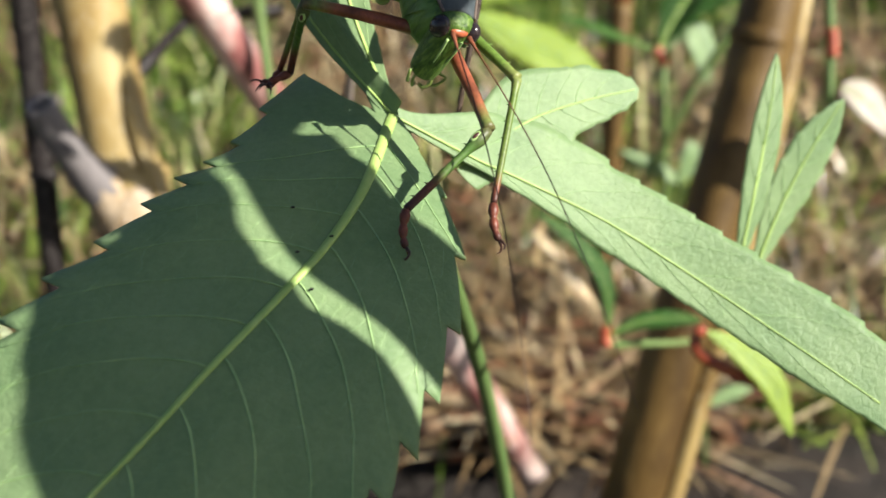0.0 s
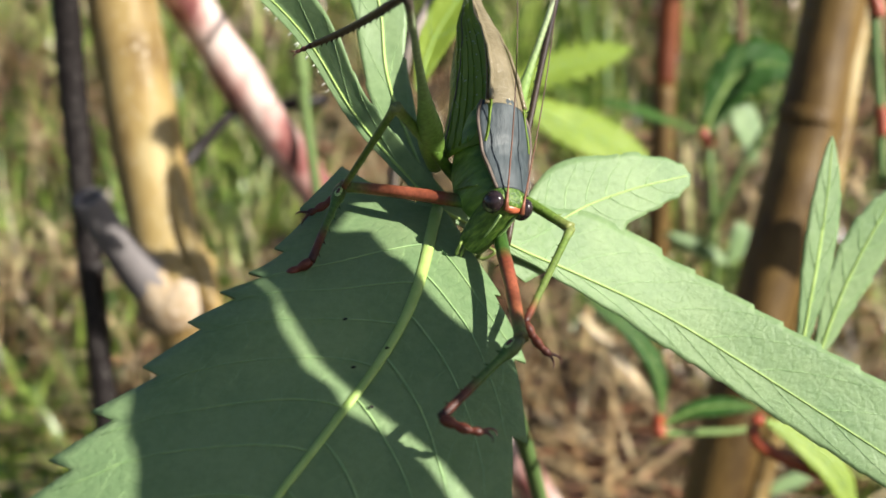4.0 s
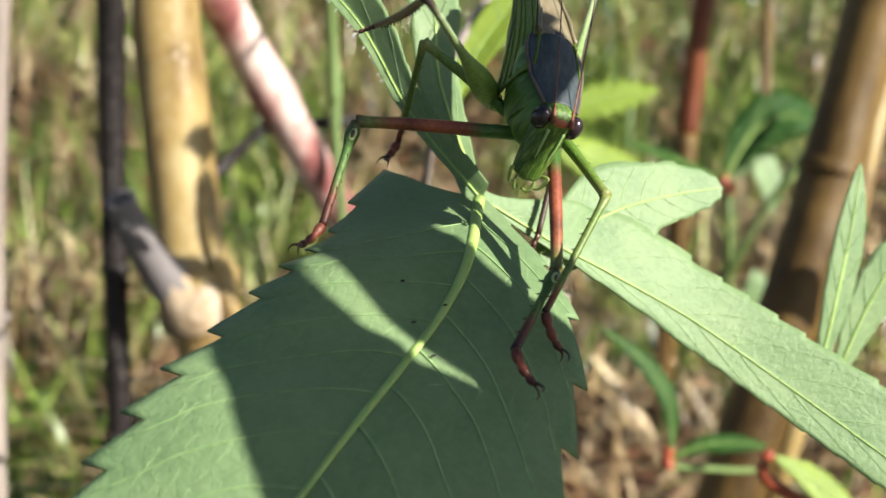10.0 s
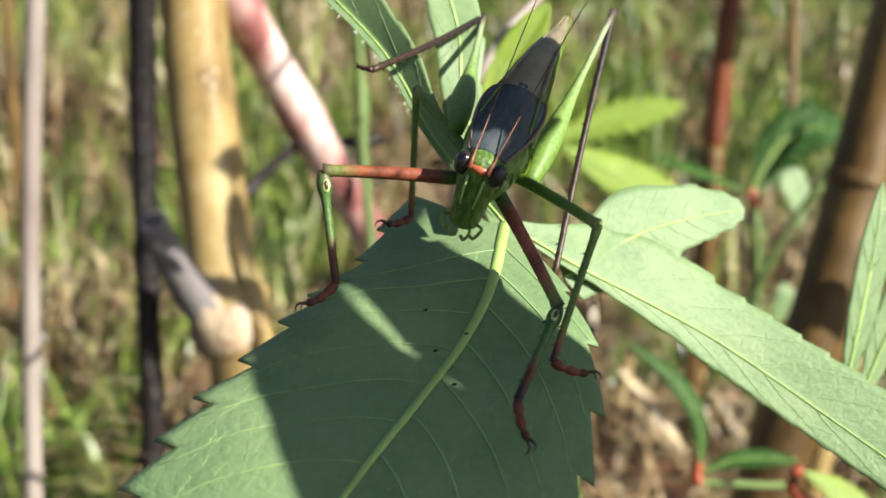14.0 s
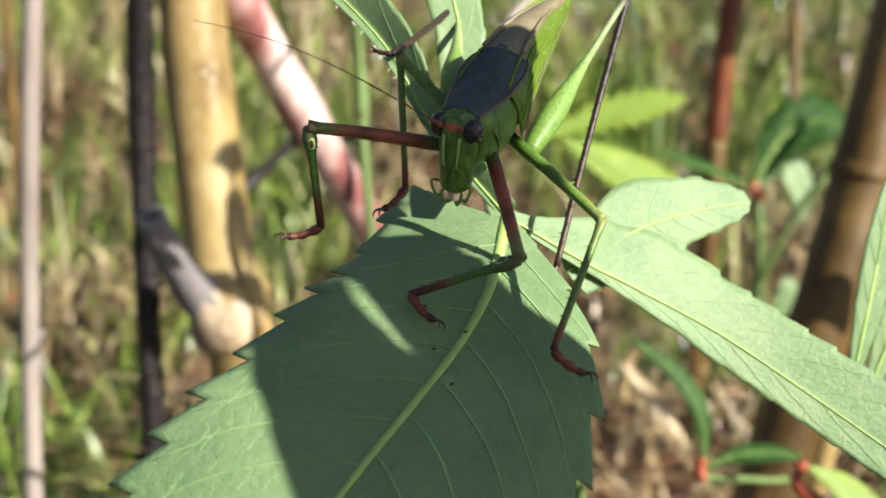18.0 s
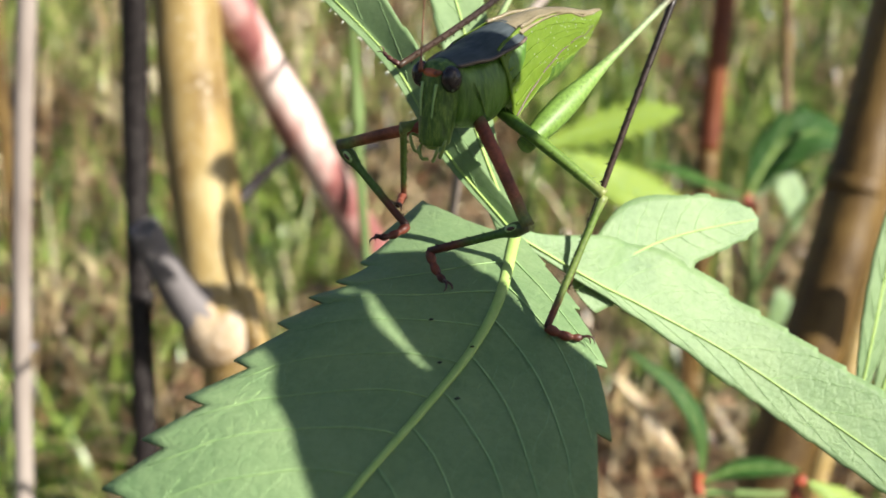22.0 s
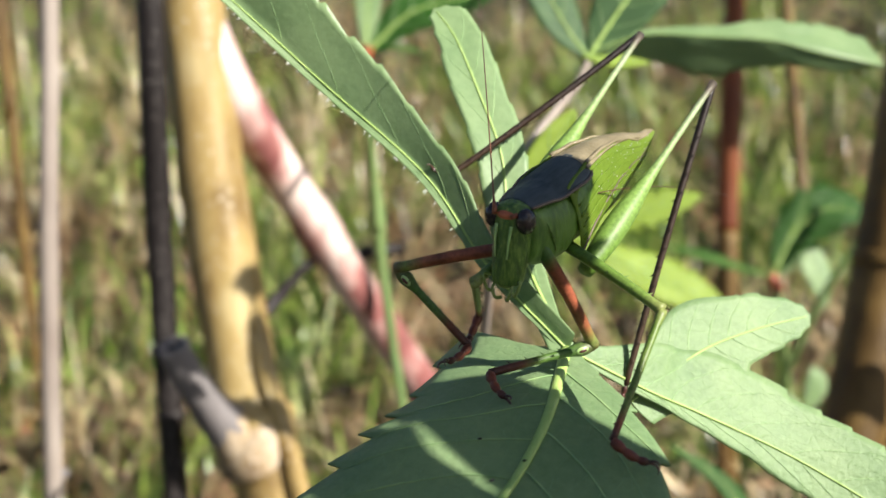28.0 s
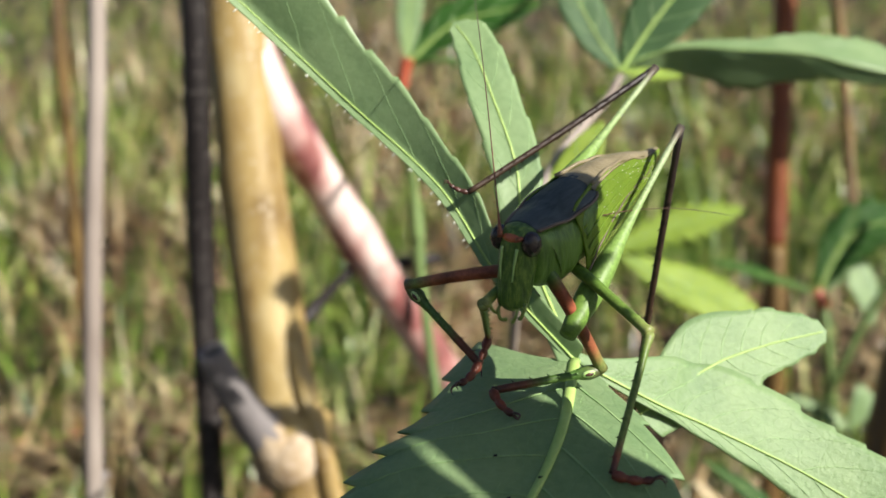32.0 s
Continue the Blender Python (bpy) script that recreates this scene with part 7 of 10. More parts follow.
    walk(LEG_PARTS['ML_tibia'], [
        (0, pose(0.00302, 0.00649, -0.00098, 127.1, 12.2, -15.4)), (0.5, pose(0.00306, 0.00617, -0.00101, 125.2, 10.0, -17.8)), (1, pose(0.00310, 0.00584, -0.00104, 123.2, 7.7, -20.3)),
        (1.5, pose(0.00239, 0.00585, -0.00102, 118.9, 5.0, -26.6)), (2, pose(0.00168, 0.00585, -0.00100, 116.1, 2.1, -33.3)), (2.5, pose(0.00145, 0.00584, -0.00074, 118.6, 3.1, -33.4)),
        (3, pose(0.00122, 0.00582, -0.00047, 121.1, 4.3, -33.5)), (3.5, pose(0.00113, 0.00608, -0.00009, 122.4, 3.5, -33.2)), (4, pose(0.00105, 0.00633, 0.00029, 123.7, 2.8, -32.9)),
        (4.5, pose(0.00143, 0.00520, 0.00150, 131.5, -0.5, -33.8)), (5.167, pose(0.00173, 0.00447, 0.00161, 134.8, 1.8, -35.2)), (5.833, pose(0.00228, 0.00315, 0.00156, 140.1, 6.0, -37.1)),
        (6.5, pose(0.00258, 0.00247, 0.00143, 142.8, 8.6, -38.0)), (7, pose(0.00260, 0.00238, 0.00161, 144.5, 11.5, -39.1)), (7.5, pose(0.00249, 0.00281, 0.00082, 141.8, 15.9, -38.5)),
        (8, pose(0.00238, 0.00324, 0.00004, 138.9, 20.4, -37.6)), (8.5, pose(0.00263, 0.00360, -0.00082, 139.1, 24.6, -31.7)), (9, pose(0.00287, 0.00388, -0.00176, 139.8, 28.5, -26.0)),
        (9.5, pose(0.00367, 0.00470, -0.00195, 134.4, 27.1, -24.0)), (10, pose(0.00447, 0.00548, -0.00232, 128.4, 25.5, -23.0)), (10.5, pose(0.00186, 0.00854, -0.00373, 113.9, 26.7, -11.9)),
        (11, pose(-0.00075, 0.01155, -0.00528, 100.9, 28.1, 1.1)), (11.5, pose(-0.00059, 0.01126, -0.00463, 105.8, 29.7, 0.7)), (12, pose(-0.00043, 0.01097, -0.00397, 110.5, 31.2, 0.3)),
        (12.5, pose(-0.00079, 0.01066, -0.00298, 116.8, 33.0, 2.0)), (13, pose(-0.00114, 0.01036, -0.00200, 122.9, 34.8, 3.9)), (13.75, pose(-0.00139, 0.01041, -0.00197, 121.9, 31.5, 4.9)),
        (14.5, pose(-0.00163, 0.01045, -0.00193, 120.8, 28.1, 5.9)), (15.12, pose(-0.00182, 0.01080, -0.00220, 117.5, 26.4, 6.0)), (15.75, pose(-0.00222, 0.01156, -0.00279, 110.6, 22.8, 6.2)),
        (16.38, pose(-0.00262, 0.01232, -0.00337, 104.2, 19.3, 6.4)), (17, pose(-0.00280, 0.01267, -0.00364, 101.6, 17.8, 6.4)), (17.5, pose(-0.00223, 0.01240, -0.00531, 94.2, 20.8, 3.7)),
        (18, pose(-0.00182, 0.01213, -0.00695, 86.8, 24.7, 1.2)), (18.5, pose(-0.00301, 0.01203, -0.00883, 77.8, 31.7, 2.7)), (19, pose(-0.00427, 0.01194, -0.01063, 69.9, 38.8, 4.3)),
        (19.5, pose(-0.00485, 0.01175, -0.01093, 69.0, 39.9, 8.7)), (20, pose(-0.00522, 0.01158, -0.01129, 67.7, 39.9, 12.9)), (20.5, pose(-0.00645, 0.01131, -0.01064, 64.3, 43.8, 5.3)),
        (21, pose(-0.00767, 0.01104, -0.00999, 57.2, 47.4, -4.5)), (21.67, pose(-0.00774, 0.01116, -0.01040, 58.9, 47.7, -2.8)), (22.33, pose(-0.00786, 0.01087, -0.00995, 62.2, 48.6, 0.3)),
        (23, pose(-0.00759, 0.01012, -0.00892, 63.9, 47.8, 1.7)), (23.5, pose(-0.00732, 0.00983, -0.00861, 65.1, 41.3, 5.1)), (24, pose(-0.00713, 0.00966, -0.00852, 65.5, 35.2, 7.8)),
        (24.5, pose(-0.00673, 0.01011, -0.00848, 67.6, 32.3, 7.7)), (25, pose(-0.00633, 0.01055, -0.00845, 69.3, 29.5, 7.6)), (25.75, pose(-0.00615, 0.01065, -0.00831, 70.9, 30.1, 7.4)),
        (26.5, pose(-0.00578, 0.01085, -0.00800, 74.3, 31.6, 6.8)), (27.25, pose(-0.00541, 0.01105, -0.00769, 77.7, 33.0, 6.3)), (28, pose(-0.00523, 0.01114, -0.00754, 79.2, 33.6, 6.1)),
        (28.7, pose(-0.00501, 0.01114, -0.00745, 80.6, 32.5, 7.2)), (29.4, pose(-0.00452, 0.01113, -0.00725, 83.4, 30.1, 9.6)), (30.1, pose(-0.00403, 0.01112, -0.00705, 85.8, 27.5, 11.9)),
        (30.8, pose(-0.00381, 0.01111, -0.00695, 86.8, 26.4, 12.9)), (31.4, pose(-0.00390, 0.01062, -0.00714, 88.1, 32.5, 12.1)), (32, pose(-0.00399, 0.01013, -0.00733, 89.7, 39.4, 11.1))])
    walk(LEG_PARTS['ML_tarsus'], [
        (0, pose(0.01432, 0.00338, -0.00352, -75.1, 8.0, 2.6)), (0.5, pose(0.01431, 0.00255, -0.00309, -93.9, 11.1, -4.9)), (1, pose(0.01425, 0.00171, -0.00264, -136.3, 14.7, -13.6)),
        (1.5, pose(0.01308, 0.00049, -0.00207, -88.5, 4.9, 3.5)), (2, pose(0.01170, -0.00073, -0.00144, -84.1, -4.7, 20.8)), (2.5, pose(0.01145, -0.00075, -0.00139, -85.2, -4.0, 36.0)),
        (3, pose(0.01120, -0.00077, -0.00136, -85.7, -3.6, 56.2)), (3.5, pose(0.01116, -0.00047, -0.00083, -86.2, -1.3, 46.8)), (4, pose(0.01111, -0.00017, -0.00030, -87.1, 0.4, 37.7)),
        (4.5, pose(0.01140, -0.00148, 0.00160, -88.8, -7.6, 43.3)), (5.167, pose(0.01154, -0.00243, 0.00125, -85.5, -8.4, 37.4)), (5.833, pose(0.01180, -0.00404, 0.00031, -79.4, -8.0, 26.0)),
        (6.5, pose(0.01194, -0.00482, -0.00036, -75.8, -7.0, 20.0)), (7, pose(0.01172, -0.00504, -0.00079, -73.5, -8.5, 25.0)), (7.5, pose(0.01153, -0.00436, -0.00246, -72.8, -10.4, 43.4)),
        (8, pose(0.01128, -0.00363, -0.00416, -71.2, -12.1, 59.5)), (8.5, pose(0.01190, -0.00214, -0.00582, -63.3, -5.0, 41.8)), (9, pose(0.01234, -0.00075, -0.00749, -52.7, 6.9, 9.3)),
        (9.5, pose(0.01343, 0.00037, -0.00742, -70.8, 19.8, 30.0)), (10, pose(0.01444, 0.00125, -0.00750, -75.8, 27.2, 41.6)), (10.5, pose(0.01235, 0.00632, -0.00913, -70.2, 24.6, 62.8)),
        (11, pose(0.00983, 0.01175, -0.01093, -70.7, 25.4, 69.7)), (11.5, pose(0.00983, 0.01138, -0.01057, -70.3, 28.4, 70.3)), (12, pose(0.00983, 0.01102, -0.01019, -70.2, 31.9, 71.0)),
        (12.5, pose(0.00927, 0.01102, -0.00952, -59.3, 21.3, 90.1)), (13, pose(0.00869, 0.01103, -0.00884, -54.5, 12.6, 101.5)), (13.75, pose(0.00880, 0.01129, -0.00824, -57.0, 11.9, 105.5)),
        (14.5, pose(0.00889, 0.01155, -0.00759, -59.7, 12.0, 109.0)), (15.12, pose(0.00887, 0.01193, -0.00754, -61.4, 14.3, 108.0)), (15.75, pose(0.00878, 0.01275, -0.00744, -65.6, 19.5, 105.0)),
        (16.38, pose(0.00863, 0.01357, -0.00735, -70.6, 24.7, 100.7)), (17, pose(0.00855, 0.01394, -0.00731, -73.2, 26.9, 98.3)), (17.5, pose(0.00896, 0.01314, -0.00957, -70.7, 28.8, 95.7)),
        (18, pose(0.00909, 0.01236, -0.01196, -67.7, 31.0, 93.0)), (18.5, pose(0.00720, 0.01252, -0.01514, -57.4, 34.3, 104.7)), (19, pose(0.00506, 0.01264, -0.01815, -47.4, 36.8, 115.2)),
        (19.5, pose(0.00424, 0.01315, -0.01863, -41.1, 33.6, 129.8)), (20, pose(0.00374, 0.01364, -0.01900, -37.8, 30.6, 140.1)), (20.5, pose(0.00218, 0.01211, -0.01895, -32.5, 25.8, 137.8)),
        (21, pose(0.00043, 0.01040, -0.01881, -28.7, 21.4, 131.2)), (21.67, pose(0.00034, 0.01077, -0.01928, -30.1, 21.2, 129.8)), (22.33, pose(0.00008, 0.01091, -0.01894, -32.3, 20.9, 127.0)),
        (23, pose(0.00047, 0.01036, -0.01781, -34.4, 21.7, 124.8)), (23.5, pose(0.00167, 0.01062, -0.01652, -45.0, 19.1, 114.9)), (24, pose(0.00259, 0.01099, -0.01543, -54.7, 16.8, 103.6)),
        (24.5, pose(0.00333, 0.01147, -0.01489, -58.4, 16.7, 99.5)), (25, pose(0.00403, 0.01194, -0.01435, -62.2, 16.5, 94.7)), (25.75, pose(0.00414, 0.01198, -0.01433, -61.6, 17.0, 94.6)),
        (26.5, pose(0.00437, 0.01207, -0.01428, -60.3, 18.1, 94.1)), (27.25, pose(0.00460, 0.01216, -0.01421, -59.1, 19.3, 93.7)), (28, pose(0.00471, 0.01220, -0.01418, -58.6, 19.9, 93.4)),
        (28.7, pose(0.00503, 0.01240, -0.01390, -59.8, 18.9, 93.5)), (29.4, pose(0.00572, 0.01286, -0.01326, -62.3, 17.0, 93.3)), (30.1, pose(0.00638, 0.01331, -0.01259, -65.1, 15.5, 92.6)),
        (30.8, pose(0.00667, 0.01352, -0.01228, -66.3, 14.9, 92.1)), (31.4, pose(0.00600, 0.01275, -0.01358, -57.4, 10.4, 105.7)), (32, pose(0.00511, 0.01191, -0.01494, -49.2, 4.7, 115.1))])
    walk(LEG_PARTS['MR_femur'], [
        (0, pose(-0.00510, -0.00101, -0.00366, 0.0, 26.5, -127.1)), (0.5, pose(-0.00520, -0.00072, -0.00400, 0.0, 13.4, -118.5)), (1, pose(-0.00555, -0.00104, -0.00438, 0.0, 0.7, -111.2)),
        (1.5, pose(-0.00584, -0.00128, -0.00458, 0.0, -11.2, -100.1)), (2, pose(-0.00600, -0.00217, -0.00441, -0.0, -21.2, -89.7)), (2.5, pose(-0.00600, -0.00239, -0.00432, -0.0, -22.1, -89.0)),
        (3, pose(-0.00599, -0.00262, -0.00422, -0.0, -22.9, -88.3)), (3.5, pose(-0.00600, -0.00242, -0.00429, 0.0, -26.7, -90.8)), (4, pose(-0.00601, -0.00228, -0.00435, 0.0, -30.7, -93.6)),
        (4.5, pose(-0.00601, -0.00224, -0.00437, 0.0, -31.4, -101.0)), (5.167, pose(-0.00603, -0.00199, -0.00450, -1.2, -24.4, -106.0)), (5.833, pose(-0.00619, -0.00175, -0.00464, -4.9, -12.0, -114.4)),
        (6.5, pose(-0.00638, -0.00169, -0.00474, -7.5, -5.6, -118.5)), (7, pose(-0.00652, -0.00166, -0.00474, -9.4, -6.3, -121.7)), (7.5, pose(-0.00644, -0.00145, -0.00481, -10.1, -3.2, -124.9)),
        (8, pose(-0.00637, -0.00129, -0.00485, -10.7, -0.0, -128.2)), (8.5, pose(-0.00603, -0.00102, -0.00483, -10.5, 5.8, -134.4)), (9, pose(-0.00582, -0.00109, -0.00471, -9.3, 11.8, -140.8)),
        (9.5, pose(-0.00580, -0.00126, -0.00466, -6.0, 5.3, -131.6)), (10, pose(-0.00595, -0.00173, -0.00458, -2.8, -2.5, -123.2)), (10.5, pose(-0.00585, -0.00186, -0.00451, -1.3, -7.0, -128.5)),
        (11, pose(-0.00581, -0.00200, -0.00445, 0.0, -10.6, -134.2)), (11.5, pose(-0.00587, -0.00207, -0.00443, 0.0, -9.1, -134.4)), (12, pose(-0.00594, -0.00214, -0.00441, 0.0, -7.6, -134.6)),
        (12.5, pose(-0.00588, -0.00208, -0.00442, 0.0, -7.7, -134.4)), (13, pose(-0.00582, -0.00202, -0.00443, 0.0, -7.7, -134.1)), (13.75, pose(-0.00586, -0.00203, -0.00441, 0.0, -3.5, -129.6)),
        (14.5, pose(-0.00595, -0.00212, -0.00440, 0.0, 0.6, -125.2)), (15.12, pose(-0.00596, -0.00214, -0.00440, 0.0, 0.1, -125.5)), (15.75, pose(-0.00598, -0.00217, -0.00440, 0.0, -1.0, -126.1)),
        (16.38, pose(-0.00600, -0.00221, -0.00440, 0.0, -2.1, -126.6)), (17, pose(-0.00602, -0.00222, -0.00440, 0.0, -2.6, -126.9)), (17.5, pose(-0.00604, -0.00227, -0.00439, 0.0, -9.9, -121.4)),
        (18, pose(-0.00621, -0.00254, -0.00418, -0.9, -17.3, -115.3)), (18.5, pose(-0.00626, -0.00249, -0.00399, -3.1, -19.1, -101.7)), (19, pose(-0.00633, -0.00281, -0.00366, -5.3, -19.3, -88.5)),
        (19.5, pose(-0.00642, -0.00239, -0.00375, -6.0, -0.4, -95.1)), (20, pose(-0.00658, -0.00308, -0.00403, -6.2, 18.0, -102.0)), (20.5, pose(-0.00641, -0.00039, -0.00306, -6.4, 20.5, -89.8)),
        (21, pose(-0.00808, 0.00125, -0.00212, -5.8, 22.9, -64.6)), (21.67, pose(-0.00915, 0.00092, -0.00374, -3.6, 13.3, -45.3)), (22.33, pose(-0.00842, -0.00081, -0.00520, -1.3, -2.6, -21.5)),
        (23, pose(-0.00685, -0.00191, -0.00466, -0.4, -9.4, -14.2)), (23.5, pose(-0.00634, -0.00210, -0.00441, -0.2, -10.7, -20.6)), (24, pose(-0.00581, -0.00229, -0.00436, -0.0, -11.5, -26.4)),
        (24.5, pose(-0.00619, -0.00212, -0.00442, -0.0, -6.2, -23.5)), (25, pose(-0.00648, -0.00202, -0.00440, -0.0, -0.4, -20.3)), (25.75, pose(-0.00665, -0.00200, -0.00439, -0.0, 0.7, -17.3)),
        (26.5, pose(-0.00694, -0.00203, -0.00435, -0.0, 3.1, -10.1)), (27.25, pose(-0.00707, -0.00215, -0.00430, -0.0, 5.6, -2.7)), (28, pose(-0.00707, -0.00221, -0.00427, 0.0, 6.7, 0.8)),
        (28.7, pose(-0.00689, -0.00224, -0.00431, 0.0, 5.7, 2.4)), (29.4, pose(-0.00644, -0.00224, -0.00437, 0.0, 3.7, 5.7)), (30.1, pose(-0.00595, -0.00219, -0.00440, 0.0, 1.8, 8.6)),
        (30.8, pose(-0.00572, -0.00215, -0.00441, 0.0, 1.0, 9.8)), (31.4, pose(-0.00606, -0.00221, -0.00440, 0.0, 2.1, 7.8)), (32, pose(-0.00639, -0.00224, -0.00438, 0.0, 3.3, 5.6))])
    walk(LEG_PARTS['MR_tibia'], [
        (0, pose(-0.01023, -0.00779, -0.00789, -32.4, 71.3, 17.0)), (0.5, pose(-0.00961, -0.00885, -0.00620, -34.1, 72.3, 26.3)), (1, pose(-0.00899, -0.00990, -0.00451, -34.6, 72.8, 35.2)),
        (1.5, pose(-0.00747, -0.01046, -0.00274, -44.3, 76.1, 38.4)), (2, pose(-0.00595, -0.01102, -0.00097, -50.2, 79.5, 43.8)), (2.5, pose(-0.00584, -0.01120, -0.00075, -37.3, 81.8, 56.0)),
        (3, pose(-0.00573, -0.01137, -0.00053, -15.9, 83.6, 76.6)), (3.5, pose(-0.00612, -0.01090, -0.00002, -28.3, 83.8, 62.5)), (4, pose(-0.00652, -0.01043, 0.00050, -40.4, 83.7, 48.6)),
        (4.5, pose(-0.00755, -0.01020, 0.00058, -5.9, 81.1, 73.7)), (5.167, pose(-0.00842, -0.01030, -0.00058, 17.9, 75.2, 89.3)), (5.833, pose(-0.01003, -0.01021, -0.00266, 40.6, 63.6, 99.5)),
        (6.5, pose(-0.01089, -0.01000, -0.00382, 48.1, 57.1, 102.1)), (7, pose(-0.01148, -0.00969, -0.00371, 46.3, 56.5, 96.7)), (7.5, pose(-0.01187, -0.00922, -0.00427, 39.9, 60.4, 90.0)),
        (8, pose(-0.01225, -0.00875, -0.00485, 32.7, 63.8, 81.8)), (8.5, pose(-0.01264, -0.00777, -0.00578, 43.7, 63.4, 88.0)), (9, pose(-0.01303, -0.00697, -0.00665, 53.4, 64.0, 94.1)),
        (9.5, pose(-0.01208, -0.00833, -0.00555, 46.9, 69.8, 94.8)), (10, pose(-0.01114, -0.00966, -0.00416, 41.0, 76.6, 96.5)), (10.5, pose(-0.01173, -0.00924, -0.00333, -13.3, 65.9, 40.0)),
        (11, pose(-0.01231, -0.00870, -0.00271, -30.6, 49.1, 25.5)), (11.5, pose(-0.01244, -0.00877, -0.00293, -31.9, 48.3, 24.1)), (12, pose(-0.01256, -0.00884, -0.00315, -33.2, 47.4, 22.7)),
        (12.5, pose(-0.01247, -0.00881, -0.00316, -22.1, 56.2, 28.7)), (13, pose(-0.01237, -0.00878, -0.00316, -8.0, 65.1, 39.1)), (13.75, pose(-0.01190, -0.00933, -0.00383, -18.1, 58.6, 35.4)),
        (14.5, pose(-0.01143, -0.00988, -0.00450, -27.2, 51.5, 32.7)), (15.12, pose(-0.01147, -0.00987, -0.00442, -29.5, 48.8, 31.4)), (15.75, pose(-0.01157, -0.00985, -0.00424, -34.4, 43.1, 29.3)),
        (16.38, pose(-0.01167, -0.00982, -0.00406, -39.4, 38.0, 27.7)), (17, pose(-0.01172, -0.00981, -0.00398, -41.7, 35.9, 27.1)), (17.5, pose(-0.01091, -0.01026, -0.00275, -48.1, 44.2, 27.1)),
        (18, pose(-0.01010, -0.01073, -0.00135, -53.0, 53.0, 27.9)), (18.5, pose(-0.00808, -0.01128, -0.00087, -50.3, 65.1, 37.6)), (19, pose(-0.00608, -0.01178, -0.00054, -28.5, 76.4, 66.1)),
        (19.5, pose(-0.00727, -0.01186, -0.00370, -45.0, 62.3, 43.4)), (20, pose(-0.00846, -0.01192, -0.00696, -44.0, 42.7, 33.7)), (20.5, pose(-0.00638, -0.00929, -0.00639, -105.6, 89.2, -15.6)),
        (21, pose(-0.00431, -0.00666, -0.00582, 78.7, 43.2, -145.2)), (21.67, pose(-0.00265, -0.00565, -0.00593, 76.7, 47.0, -141.1)), (22.33, pose(0.00042, -0.00430, -0.00478, 74.2, 52.4, -133.0)),
        (23, pose(0.00224, -0.00419, -0.00311, 76.0, 55.5, -127.3)), (23.5, pose(0.00239, -0.00538, -0.00263, 84.2, 60.9, -123.2)), (24, pose(0.00252, -0.00643, -0.00246, 93.0, 65.7, -118.5)),
        (24.5, pose(0.00248, -0.00588, -0.00340, 76.1, 59.9, -132.9)), (25, pose(0.00243, -0.00532, -0.00434, 63.4, 53.1, -142.6)), (25.75, pose(0.00242, -0.00481, -0.00450, 60.1, 50.9, -143.4)),
        (26.5, pose(0.00239, -0.00370, -0.00486, 52.5, 46.2, -144.9)), (27.25, pose(0.00237, -0.00259, -0.00522, 44.5, 41.5, -146.2)), (28, pose(0.00236, -0.00208, -0.00538, 40.6, 39.5, -146.7)),
        (28.7, pose(0.00256, -0.00184, -0.00525, 39.3, 39.6, -146.9)), (29.4, pose(0.00300, -0.00131, -0.00498, 36.2, 40.0, -147.3)), (30.1, pose(0.00344, -0.00077, -0.00470, 33.0, 40.5, -147.7)),
        (30.8, pose(0.00364, -0.00053, -0.00458, 31.5, 40.7, -148.0)), (31.4, pose(0.00335, -0.00092, -0.00475, 33.7, 40.8, -147.7)), (32, pose(0.00305, -0.00132, -0.00493, 35.8, 40.8, -147.5))])
